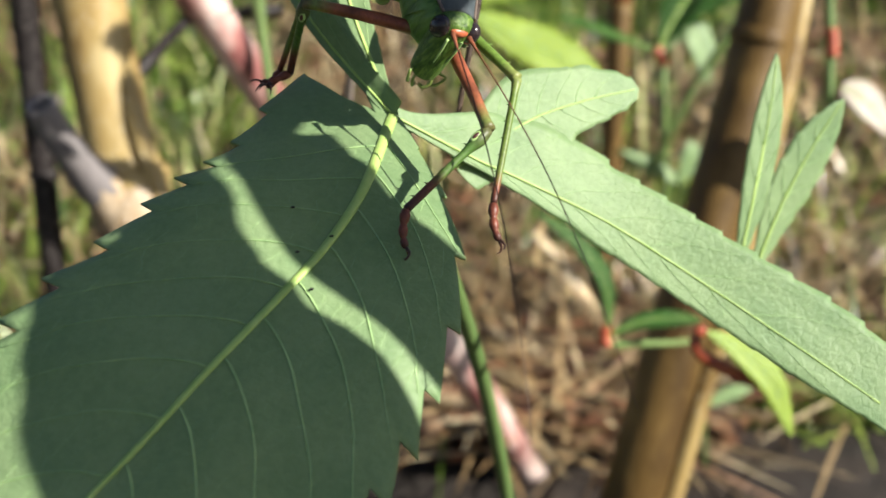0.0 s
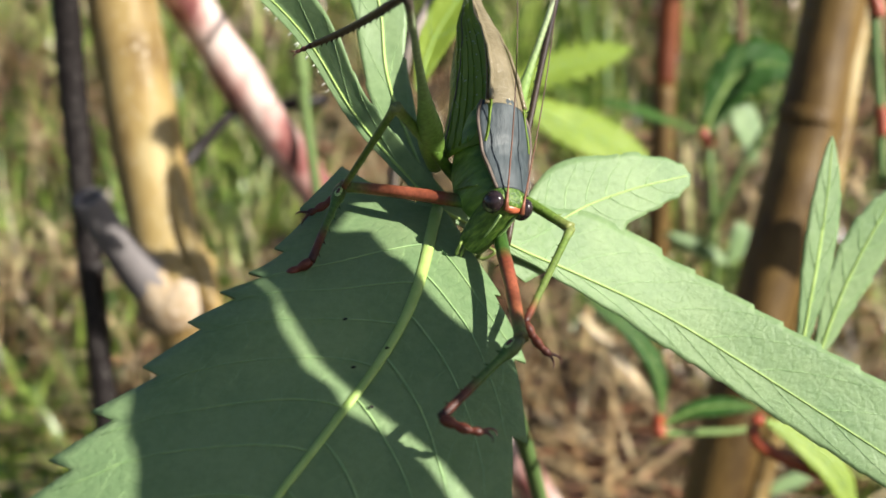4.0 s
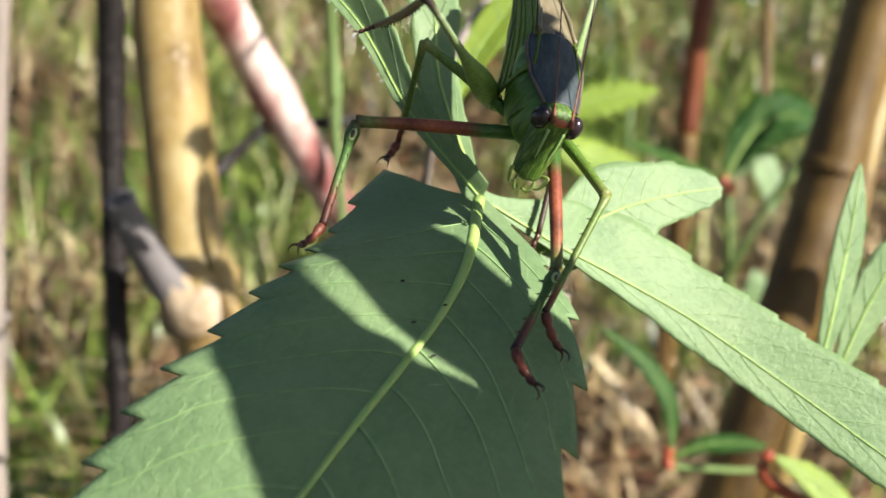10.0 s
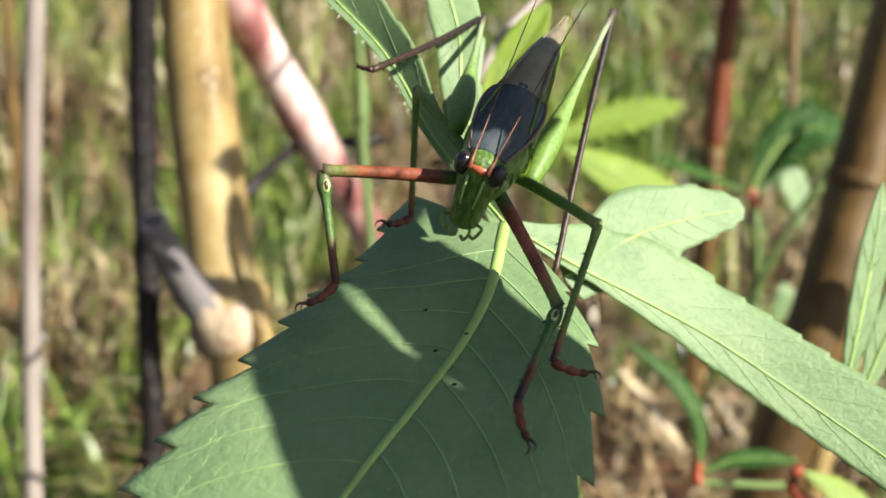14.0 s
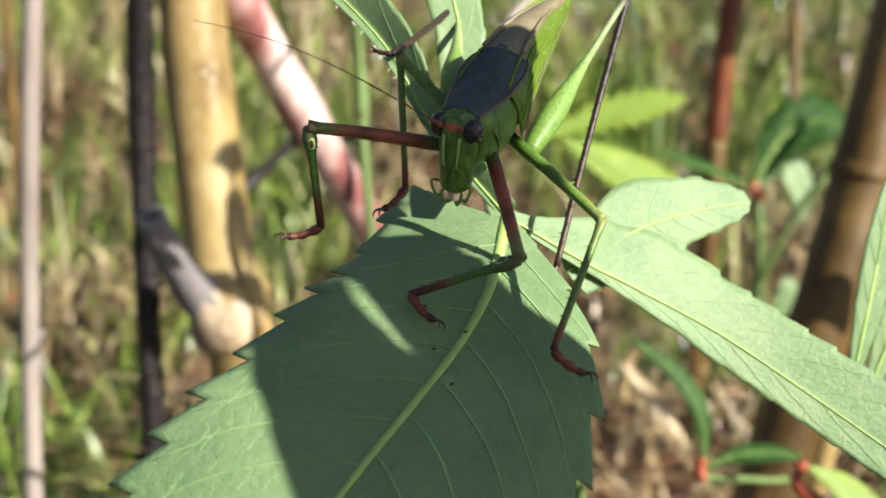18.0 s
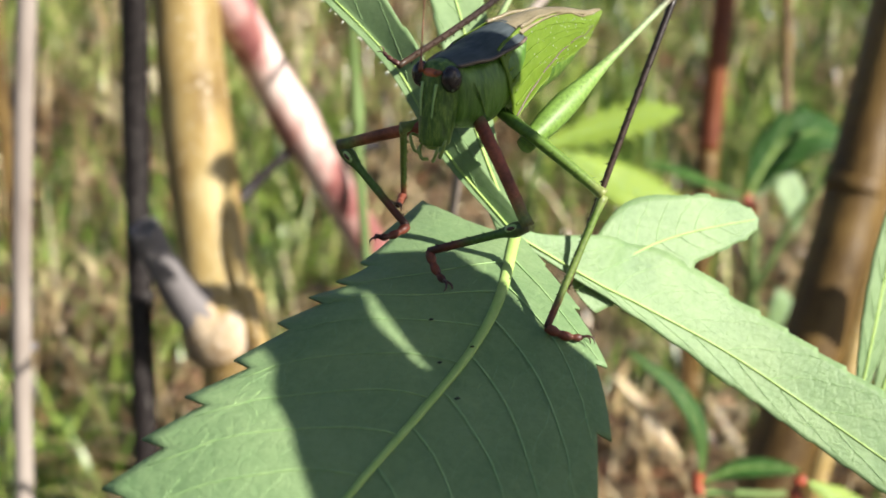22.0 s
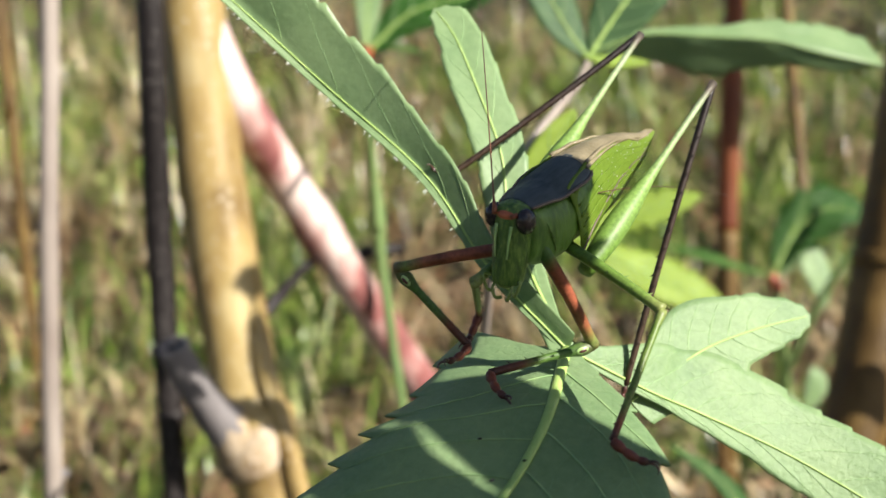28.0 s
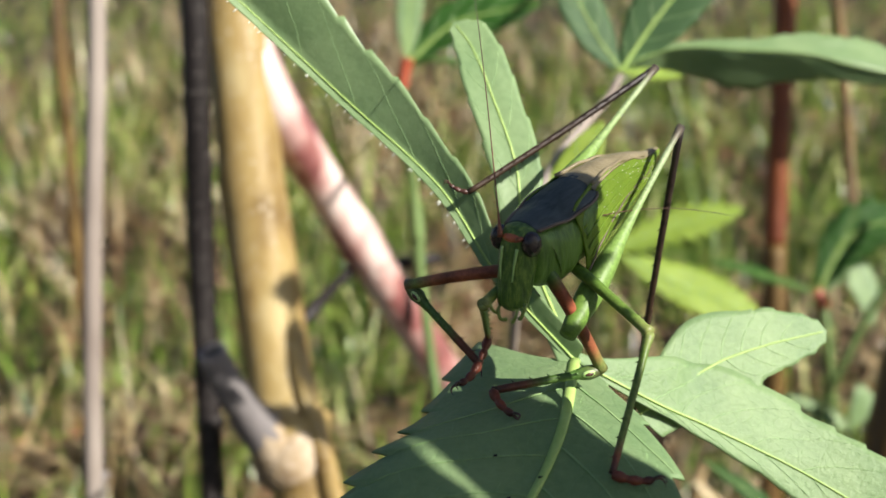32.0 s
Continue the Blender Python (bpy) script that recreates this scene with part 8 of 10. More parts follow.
    walk(LEG_PARTS['MR_tarsus'], [
        (0, pose(-0.00655, -0.00667, -0.01926, 14.4, -14.8, -34.0)), (0.5, pose(-0.00634, -0.00723, -0.01763, 14.7, -6.4, -30.0)), (1, pose(-0.00609, -0.00785, -0.01597, 15.3, 0.9, -26.4)),
        (1.5, pose(-0.00521, -0.00867, -0.01439, 13.3, 6.8, -31.5)), (2, pose(-0.00437, -0.00951, -0.01277, 11.3, 21.4, -43.1)), (2.5, pose(-0.00489, -0.00979, -0.01263, 8.4, 18.0, -42.1)),
        (3, pose(-0.00541, -0.01006, -0.01246, 5.8, 15.5, -40.6)), (3.5, pose(-0.00552, -0.00975, -0.01195, 6.2, 24.4, -49.0)), (4, pose(-0.00564, -0.00943, -0.01143, 7.1, 32.2, -57.4)),
        (4.5, pose(-0.00703, -0.00843, -0.01128, 8.0, 35.2, -54.4)), (5.167, pose(-0.00838, -0.00725, -0.01218, 9.1, 34.8, -55.7)), (5.833, pose(-0.01090, -0.00496, -0.01341, 10.1, 36.2, -57.7)),
        (6.5, pose(-0.01226, -0.00362, -0.01389, 10.6, 38.5, -58.3)), (7, pose(-0.01225, -0.00312, -0.01371, 21.8, 14.3, -42.0)), (7.5, pose(-0.01186, -0.00329, -0.01472, 20.4, 17.2, -45.2)),
        (8, pose(-0.01150, -0.00351, -0.01562, 19.5, 22.5, -49.7)), (8.5, pose(-0.01246, -0.00241, -0.01652, 18.7, 22.5, -46.1)), (9, pose(-0.01340, -0.00171, -0.01744, 17.4, 22.4, -42.9)),
        (9.5, pose(-0.01243, -0.00418, -0.01681, 16.1, 11.2, -32.1)), (10, pose(-0.01146, -0.00689, -0.01583, 11.7, 2.5, -23.7)), (10.5, pose(-0.00797, -0.00608, -0.01429, 22.8, 2.0, -29.7)),
        (11, pose(-0.00522, -0.00531, -0.01178, 43.2, 21.3, -28.3)), (11.5, pose(-0.00515, -0.00551, -0.01189, 45.4, 21.9, -35.7)), (12, pose(-0.00507, -0.00571, -0.01199, 47.0, 22.3, -45.0)),
        (12.5, pose(-0.00660, -0.00561, -0.01312, 32.9, 9.3, -37.0)), (13, pose(-0.00846, -0.00560, -0.01405, 23.3, 2.5, -28.0)), (13.75, pose(-0.00680, -0.00571, -0.01407, 28.1, -7.5, -28.3)),
        (14.5, pose(-0.00514, -0.00585, -0.01389, 33.1, -15.4, -28.3)), (15.12, pose(-0.00472, -0.00574, -0.01344, 34.9, -13.3, -27.6)), (15.75, pose(-0.00393, -0.00556, -0.01244, 38.7, -7.9, -24.5)),
        (16.38, pose(-0.00330, -0.00543, -0.01145, 42.2, -2.4, -19.6)), (17, pose(-0.00307, -0.00538, -0.01102, 43.8, -0.2, -17.0)), (17.5, pose(-0.00325, -0.00633, -0.01111, 36.6, 4.0, -15.9)),
        (18, pose(-0.00371, -0.00735, -0.01093, 30.1, 12.0, -13.5)), (18.5, pose(-0.00409, -0.00820, -0.01176, 22.5, 6.0, -22.8)), (19, pose(-0.00494, -0.00920, -0.01219, 13.5, 2.3, -31.1)),
        (19.5, pose(-0.00322, -0.00803, -0.01433, 21.3, -20.7, -8.1)), (20, pose(-0.00111, -0.00703, -0.01509, 16.1, -9.2, 15.8)), (20.5, pose(-0.00622, -0.00934, -0.01839, -1.1, -61.4, 24.9)),
        (21, pose(-0.01149, -0.01165, -0.01403, -3.9, -18.1, 32.5)), (21.67, pose(-0.00901, -0.01079, -0.01470, -8.0, -9.8, 31.8)), (22.33, pose(-0.00457, -0.00965, -0.01429, -13.1, 5.8, 28.2)),
        (23, pose(-0.00187, -0.00961, -0.01301, -16.0, 11.7, 25.3)), (23.5, pose(-0.00080, -0.01026, -0.01312, -16.2, 11.5, 22.8)), (24, pose(0.00017, -0.01078, -0.01339, -15.8, 12.8, 20.6)),
        (24.5, pose(-0.00163, -0.01029, -0.01378, -14.9, 12.8, 17.2)), (25, pose(-0.00330, -0.00970, -0.01393, -16.0, 17.2, 11.3)), (25.75, pose(-0.00365, -0.00932, -0.01382, -16.1, 17.6, 11.8)),
        (26.5, pose(-0.00440, -0.00848, -0.01352, -16.3, 19.6, 12.9)), (27.25, pose(-0.00509, -0.00759, -0.01317, -16.4, 23.0, 13.5)), (28, pose(-0.00538, -0.00717, -0.01301, -16.4, 25.0, 13.7)),
        (28.7, pose(-0.00518, -0.00689, -0.01291, -15.6, 22.5, 14.8)), (29.4, pose(-0.00473, -0.00627, -0.01270, -14.1, 17.1, 16.8)), (30.1, pose(-0.00428, -0.00564, -0.01249, -12.9, 12.0, 18.5)),
        (30.8, pose(-0.00408, -0.00535, -0.01240, -12.3, 9.8, 19.2)), (31.4, pose(-0.00434, -0.00577, -0.01259, -12.6, 17.3, 17.8)), (32, pose(-0.00461, -0.00619, -0.01277, -13.3, 26.2, 15.9))])
    walk(LEG_PARTS['HL_femur'], [
        (0, pose(-0.00592, 0.00312, -0.00629, 0.0, -7.5, 154.3)), (0.5, pose(-0.00615, 0.00324, -0.00625, 0.0, -7.4, 155.4)), (1, pose(-0.00639, 0.00335, -0.00622, 0.0, -7.4, 156.4)),
        (1.5, pose(-0.00648, 0.00339, -0.00621, 0.0, -11.4, 158.9)), (2, pose(-0.00671, 0.00347, -0.00614, 0.0, -15.4, 161.3)), (2.5, pose(-0.00676, 0.00348, -0.00612, 0.0, -16.5, 163.4)),
        (3, pose(-0.00684, 0.00349, -0.00609, 0.0, -17.6, 165.6)), (3.5, pose(-0.00696, 0.00354, -0.00606, 0.0, -16.6, 162.9)), (4, pose(-0.00712, 0.00362, -0.00602, 0.0, -15.6, 160.4)),
        (4.5, pose(-0.00746, 0.00375, -0.00597, 0.0, -12.7, 159.9)), (5.167, pose(-0.00737, 0.00417, -0.00574, -3.8, -12.2, 158.1)), (5.833, pose(-0.00738, 0.00494, -0.00523, -10.0, -11.8, 154.3)),
        (6.5, pose(-0.00748, 0.00540, -0.00487, -13.3, -12.1, 152.3)), (7, pose(-0.00735, 0.00552, -0.00468, -15.0, -14.8, 151.8)), (7.5, pose(-0.00710, 0.00539, -0.00477, -15.0, -13.2, 151.9)),
        (8, pose(-0.00687, 0.00527, -0.00485, -15.0, -11.6, 151.9)), (8.5, pose(-0.00662, 0.00494, -0.00508, -13.3, -11.0, 152.8)), (9, pose(-0.00637, 0.00455, -0.00538, -10.8, -10.0, 153.6)),
        (9.5, pose(-0.00629, 0.00425, -0.00563, -8.5, -9.7, 159.2)), (10, pose(-0.00647, 0.00392, -0.00588, -4.9, -9.7, 164.6)), (10.5, pose(-0.00664, 0.00364, -0.00605, -2.0, -11.9, 168.1)),
        (11, pose(-0.00699, 0.00347, -0.00607, 0.0, -14.6, 171.6)), (11.5, pose(-0.00707, 0.00346, -0.00604, 0.0, -15.4, 174.2)), (12, pose(-0.00720, 0.00344, -0.00600, 0.0, -16.2, 176.9)),
        (12.5, pose(-0.00755, 0.00343, -0.00589, 0.0, -16.3, 178.6)), (13, pose(-0.00792, 0.00339, -0.00579, 0.0, -16.3, -179.7)), (13.75, pose(-0.00757, 0.00340, -0.00595, 0.0, -13.1, -180.0)),
        (14.5, pose(-0.00730, 0.00340, -0.00606, 0.0, -9.8, 179.8)), (15.12, pose(-0.00715, 0.00340, -0.00610, 0.0, -9.0, 179.9)), (15.75, pose(-0.00685, 0.00340, -0.00616, 0.0, -7.1, -179.9)),
        (16.38, pose(-0.00657, 0.00340, -0.00619, 0.0, -5.2, -179.7)), (17, pose(-0.00645, 0.00340, -0.00620, 0.0, -4.3, -179.6)), (17.5, pose(-0.00652, 0.00340, -0.00620, 0.0, -6.1, 179.6)),
        (18, pose(-0.00674, 0.00338, -0.00607, 0.0, -8.9, 179.1)), (18.5, pose(-0.00635, 0.00335, -0.00599, 0.0, -15.3, 179.4)), (19, pose(-0.00614, 0.00335, -0.00597, 0.1, -21.8, 179.6)),
        (19.5, pose(-0.00655, 0.00333, -0.00570, 0.2, -19.7, 178.5)), (20, pose(-0.00694, 0.00333, -0.00555, 0.3, -16.6, 177.4)), (20.5, pose(-0.00705, 0.00333, -0.00552, 0.4, -16.2, 176.4)),
        (21, pose(-0.00718, 0.00334, -0.00547, 0.5, -15.7, 175.2)), (21.67, pose(-0.00681, 0.00373, -0.00651, 0.4, -18.4, 175.9)), (22.33, pose(-0.00639, 0.00395, -0.00715, 0.2, -24.0, 177.4)),
        (23, pose(-0.00603, 0.00348, -0.00663, 0.1, -25.8, 178.2)), (23.5, pose(-0.00577, 0.00336, -0.00653, 0.0, -26.1, 178.2)), (24, pose(-0.00558, 0.00337, -0.00667, 0.0, -26.8, 178.2)),
        (24.5, pose(-0.00578, 0.00337, -0.00656, 0.0, -26.4, 177.8)), (25, pose(-0.00598, 0.00338, -0.00645, 0.0, -26.0, 177.5)), (25.75, pose(-0.00602, 0.00338, -0.00643, 0.0, -26.2, 177.5)),
        (26.5, pose(-0.00611, 0.00338, -0.00640, 0.0, -26.7, 177.4)), (27.25, pose(-0.00620, 0.00339, -0.00635, 0.0, -27.3, 177.3)), (28, pose(-0.00624, 0.00339, -0.00633, 0.0, -27.5, 177.2)),
        (28.7, pose(-0.00628, 0.00339, -0.00631, 0.0, -27.8, 177.1)), (29.4, pose(-0.00638, 0.00339, -0.00627, 0.0, -28.4, 176.8)), (30.1, pose(-0.00647, 0.00340, -0.00622, 0.0, -29.1, 176.5)),
        (30.8, pose(-0.00652, 0.00340, -0.00619, 0.0, -29.3, 176.4)), (31.4, pose(-0.00432, 0.00336, -0.00742, 0.0, -29.3, 179.0)), (32, pose(-0.00216, 0.00356, -0.00862, 0.0, -29.1, -177.8))])
    walk(LEG_PARTS['HL_tibia'], [
        (0, pose(-0.02825, 0.01387, -0.00302, 46.0, 30.5, -4.0)), (0.5, pose(-0.02868, 0.01357, -0.00301, 44.4, 30.5, -3.9)), (1, pose(-0.02912, 0.01327, -0.00300, 42.7, 30.5, -3.8)),
        (1.5, pose(-0.02933, 0.01222, -0.00125, 45.4, 25.4, -7.4)), (2, pose(-0.02955, 0.01118, 0.00050, 59.0, 20.1, -10.8)), (2.5, pose(-0.02973, 0.01031, 0.00099, 70.9, 19.0, -9.6)),
        (3, pose(-0.02992, 0.00943, 0.00148, 88.9, 17.8, -8.3)), (3.5, pose(-0.02986, 0.01057, 0.00109, 90.1, 16.7, -10.4)), (4, pose(-0.02980, 0.01172, 0.00070, 91.3, 15.5, -12.4)),
        (4.5, pose(-0.03037, 0.01213, -0.00048, 97.1, 11.9, -12.3)), (5.167, pose(-0.03004, 0.01328, -0.00046, 92.6, 12.0, -14.4)), (5.833, pose(-0.02944, 0.01554, -0.00010, 82.6, 12.9, -18.4)),
        (6.5, pose(-0.02911, 0.01679, 0.00038, 77.4, 13.8, -20.6)), (7, pose(-0.02866, 0.01694, 0.00167, 70.8, 17.2, -21.2)), (7.5, pose(-0.02856, 0.01688, 0.00092, 60.1, 17.0, -21.5)),
        (8, pose(-0.02846, 0.01682, 0.00018, 50.4, 16.8, -21.9)), (8.5, pose(-0.02844, 0.01617, -0.00031, 41.1, 19.4, -19.8)), (9, pose(-0.02842, 0.01550, -0.00104, 34.2, 21.8, -18.5)),
        (9.5, pose(-0.02933, 0.01300, -0.00140, 30.7, 23.6, -12.6)), (10, pose(-0.03023, 0.01048, -0.00169, 27.2, 25.8, -7.2)), (10.5, pose(-0.03057, 0.00870, -0.00088, 34.8, 27.7, -1.2)),
        (11, pose(-0.03092, 0.00702, 0.00023, 43.8, 29.9, 5.8)), (11.5, pose(-0.03104, 0.00589, 0.00061, 44.1, 29.3, 7.5)), (12, pose(-0.03117, 0.00476, 0.00098, 44.4, 28.8, 9.1)),
        (12.5, pose(-0.03154, 0.00402, 0.00111, 47.8, 27.3, 10.6)), (13, pose(-0.03191, 0.00328, 0.00124, 52.1, 25.8, 12.2)), (13.75, pose(-0.03192, 0.00338, -0.00028, 47.8, 23.7, 11.5)),
        (14.5, pose(-0.03193, 0.00348, -0.00180, 43.7, 21.6, 10.8)), (15.12, pose(-0.03184, 0.00344, -0.00220, 42.6, 21.4, 11.1)), (15.75, pose(-0.03165, 0.00336, -0.00307, 40.5, 21.1, 11.7)),
        (16.38, pose(-0.03146, 0.00328, -0.00394, 38.6, 20.7, 12.3)), (17, pose(-0.03138, 0.00324, -0.00434, 37.8, 20.5, 12.5)), (17.5, pose(-0.03138, 0.00357, -0.00354, 30.2, 24.1, 9.8)),
        (18, pose(-0.03143, 0.00380, -0.00220, 23.1, 28.5, 7.2)), (18.5, pose(-0.03048, 0.00361, 0.00059, 13.6, 38.1, 4.9)), (19, pose(-0.02935, 0.00354, 0.00331, 4.5, 47.5, 1.6)),
        (19.5, pose(-0.03009, 0.00395, 0.00271, 7.7, 47.0, 2.3)), (20, pose(-0.03088, 0.00438, 0.00158, 10.4, 45.6, 2.8)), (20.5, pose(-0.03102, 0.00487, 0.00144, 10.6, 45.3, 1.8)),
        (21, pose(-0.03116, 0.00536, 0.00128, 10.9, 45.1, 0.8)), (21.67, pose(-0.03048, 0.00540, 0.00138, 5.5, 50.7, -1.0)), (22.33, pose(-0.02922, 0.00498, 0.00300, -5.1, 61.9, -6.0)),
        (23, pose(-0.02852, 0.00422, 0.00425, -11.3, 66.5, -10.1)), (23.5, pose(-0.02822, 0.00411, 0.00445, -10.2, 66.6, -9.3)), (24, pose(-0.02788, 0.00409, 0.00462, -9.3, 67.2, -8.6)),
        (24.5, pose(-0.02816, 0.00421, 0.00456, -7.6, 67.3, -7.7)), (25, pose(-0.02844, 0.00434, 0.00449, -5.9, 67.4, -6.8)), (25.75, pose(-0.02843, 0.00436, 0.00460, -3.8, 65.7, -5.2)),
        (26.5, pose(-0.02841, 0.00440, 0.00486, 0.5, 62.2, -2.3)), (27.25, pose(-0.02839, 0.00444, 0.00511, 4.6, 58.6, -0.0)), (28, pose(-0.02839, 0.00446, 0.00522, 6.5, 57.0, 0.8)),
        (28.7, pose(-0.02837, 0.00451, 0.00535, 5.2, 58.4, 0.1)), (29.4, pose(-0.02832, 0.00462, 0.00564, 2.2, 61.4, -1.9)), (30.1, pose(-0.02828, 0.00473, 0.00593, -1.1, 64.4, -4.2)),
        (30.8, pose(-0.02826, 0.00478, 0.00606, -2.7, 65.8, -5.5)), (31.4, pose(-0.02613, 0.00376, 0.00480, -11.5, 73.8, -10.3)), (32, pose(-0.02399, 0.00274, 0.00355, -30.3, 82.0, -25.7))])
    walk(LEG_PARTS['HL_tarsus'], [
        (0, pose(-0.00247, 0.01208, -0.01825, 119.2, 32.8, -8.5)), (0.5, pose(-0.00290, 0.01182, -0.01825, 120.6, 33.3, -9.1)), (1, pose(-0.00333, 0.01156, -0.01824, 121.9, 34.1, -10.1)),
        (1.5, pose(-0.00246, 0.00873, -0.01412, 166.8, 36.6, -10.3)), (2, pose(-0.00188, 0.00591, -0.00982, -174.2, 38.9, -8.8)), (2.5, pose(-0.00176, 0.00560, -0.00877, -173.8, 41.3, -7.1)),
        (3, pose(-0.00166, 0.00530, -0.00770, -173.2, 43.7, -5.2)), (3.5, pose(-0.00159, 0.00540, -0.00753, -166.4, 51.0, -2.3)), (4, pose(-0.00157, 0.00550, -0.00734, -164.9, 39.7, -5.9)),
        (4.5, pose(-0.00168, 0.00586, -0.00664, -171.7, 38.2, -8.5)), (5.167, pose(-0.00161, 0.00599, -0.00668, -173.8, 40.2, -11.4)), (5.833, pose(-0.00169, 0.00630, -0.00678, -178.4, 44.7, -17.6)),
        (6.5, pose(-0.00183, 0.00657, -0.00678, 179.3, 47.6, -21.0)), (7, pose(-0.00194, 0.00658, -0.00720, -157.3, 42.8, -10.6)), (7.5, pose(-0.00187, 0.00636, -0.00784, -155.2, 43.5, -9.5)),
        (8, pose(-0.00181, 0.00613, -0.00850, -144.6, 56.3, 2.9)), (8.5, pose(-0.00183, 0.00656, -0.01030, -147.7, 49.7, -1.5)), (9, pose(-0.00199, 0.00669, -0.01217, -149.2, 42.2, -6.0)),
        (9.5, pose(-0.00251, 0.00701, -0.01345, -166.6, 47.9, -6.5)), (10, pose(-0.00344, 0.00707, -0.01475, 170.4, 50.7, -11.7)), (10.5, pose(-0.00402, 0.00818, -0.01482, 155.6, 50.7, -12.2)),
        (11, pose(-0.00504, 0.00967, -0.01471, 141.8, 50.9, -11.5)), (11.5, pose(-0.00511, 0.00928, -0.01409, 142.0, 51.0, -10.2)), (12, pose(-0.00520, 0.00890, -0.01347, 142.1, 51.2, -8.9)),
        (12.5, pose(-0.00534, 0.00894, -0.01266, 155.2, 50.9, -0.9)), (13, pose(-0.00550, 0.00900, -0.01180, 7.1, -11.3, -165.8)), (13.75, pose(-0.00500, 0.00887, -0.01233, 14.5, -9.3, -164.5)),
        (14.5, pose(-0.00454, 0.00873, -0.01284, 21.7, -6.8, -162.9)), (15.12, pose(-0.00444, 0.00883, -0.01316, 22.5, -8.1, -163.0)), (15.75, pose(-0.00424, 0.00904, -0.01385, 24.6, -10.4, -163.1)),
        (16.38, pose(-0.00404, 0.00925, -0.01453, 27.3, -12.4, -163.2)), (17, pose(-0.00395, 0.00934, -0.01484, 28.8, -13.2, -163.2)), (17.5, pose(-0.00439, 0.00823, -0.01577, 27.5, -13.3, -164.0)),
        (18, pose(-0.00527, 0.00712, -0.01649, 143.0, 44.8, -5.9)), (18.5, pose(-0.00693, 0.00562, -0.01789, 140.9, 50.9, -7.6)), (19, pose(-0.00909, 0.00411, -0.01880, 137.5, 56.4, -9.6)),
        (19.5, pose(-0.00965, 0.00476, -0.01924, 122.3, 54.5, -12.8)), (20, pose(-0.00991, 0.00541, -0.01983, 108.3, 51.4, -15.8)), (20.5, pose(-0.00993, 0.00553, -0.01990, 138.0, 55.1, -9.9)),
        (21, pose(-0.00997, 0.00564, -0.01994, 167.2, 58.3, -3.5)), (21.67, pose(-0.01149, 0.00507, -0.02185, 169.5, 58.4, -3.2)), (22.33, pose(-0.01516, 0.00348, -0.02346, -25.5, 58.8, -2.9)),
        (23, pose(-0.01672, 0.00211, -0.02325, -18.3, 57.8, -2.8)), (23.5, pose(-0.01644, 0.00218, -0.02307, -7.8, 55.8, -5.6)), (24, pose(-0.01636, 0.00235, -0.02303, -0.8, 54.2, -8.1)),
        (24.5, pose(-0.01667, 0.00266, -0.02311, 2.2, 55.0, -8.9)), (25, pose(-0.01698, 0.00297, -0.02320, 5.7, 55.8, -9.8)), (25.75, pose(-0.01616, 0.00324, -0.02275, 12.9, 55.6, -10.9)),
        (26.5, pose(-0.01441, 0.00384, -0.02167, 34.1, 55.0, -13.3)), (27.25, pose(-0.01276, 0.00444, -0.02050, 57.5, 54.3, -15.7)), (28, pose(-0.01204, 0.00470, -0.01993, 69.8, 55.0, -12.6)),
        (28.7, pose(-0.01263, 0.00453, -0.02019, 61.7, 55.2, -13.7)), (29.4, pose(-0.01398, 0.00415, -0.02070, 42.8, 54.7, -16.3)), (30.1, pose(-0.01538, 0.00377, -0.02114, 27.5, 55.2, -15.9)),
        (30.8, pose(-0.01602, 0.00360, -0.02130, 21.4, 55.4, -15.8)), (31.4, pose(-0.01789, 0.00226, -0.02400, 4.2, 55.1, -15.2)), (32, pose(-0.02021, 0.00092, -0.02616, -3.3, 54.8, -14.7))])
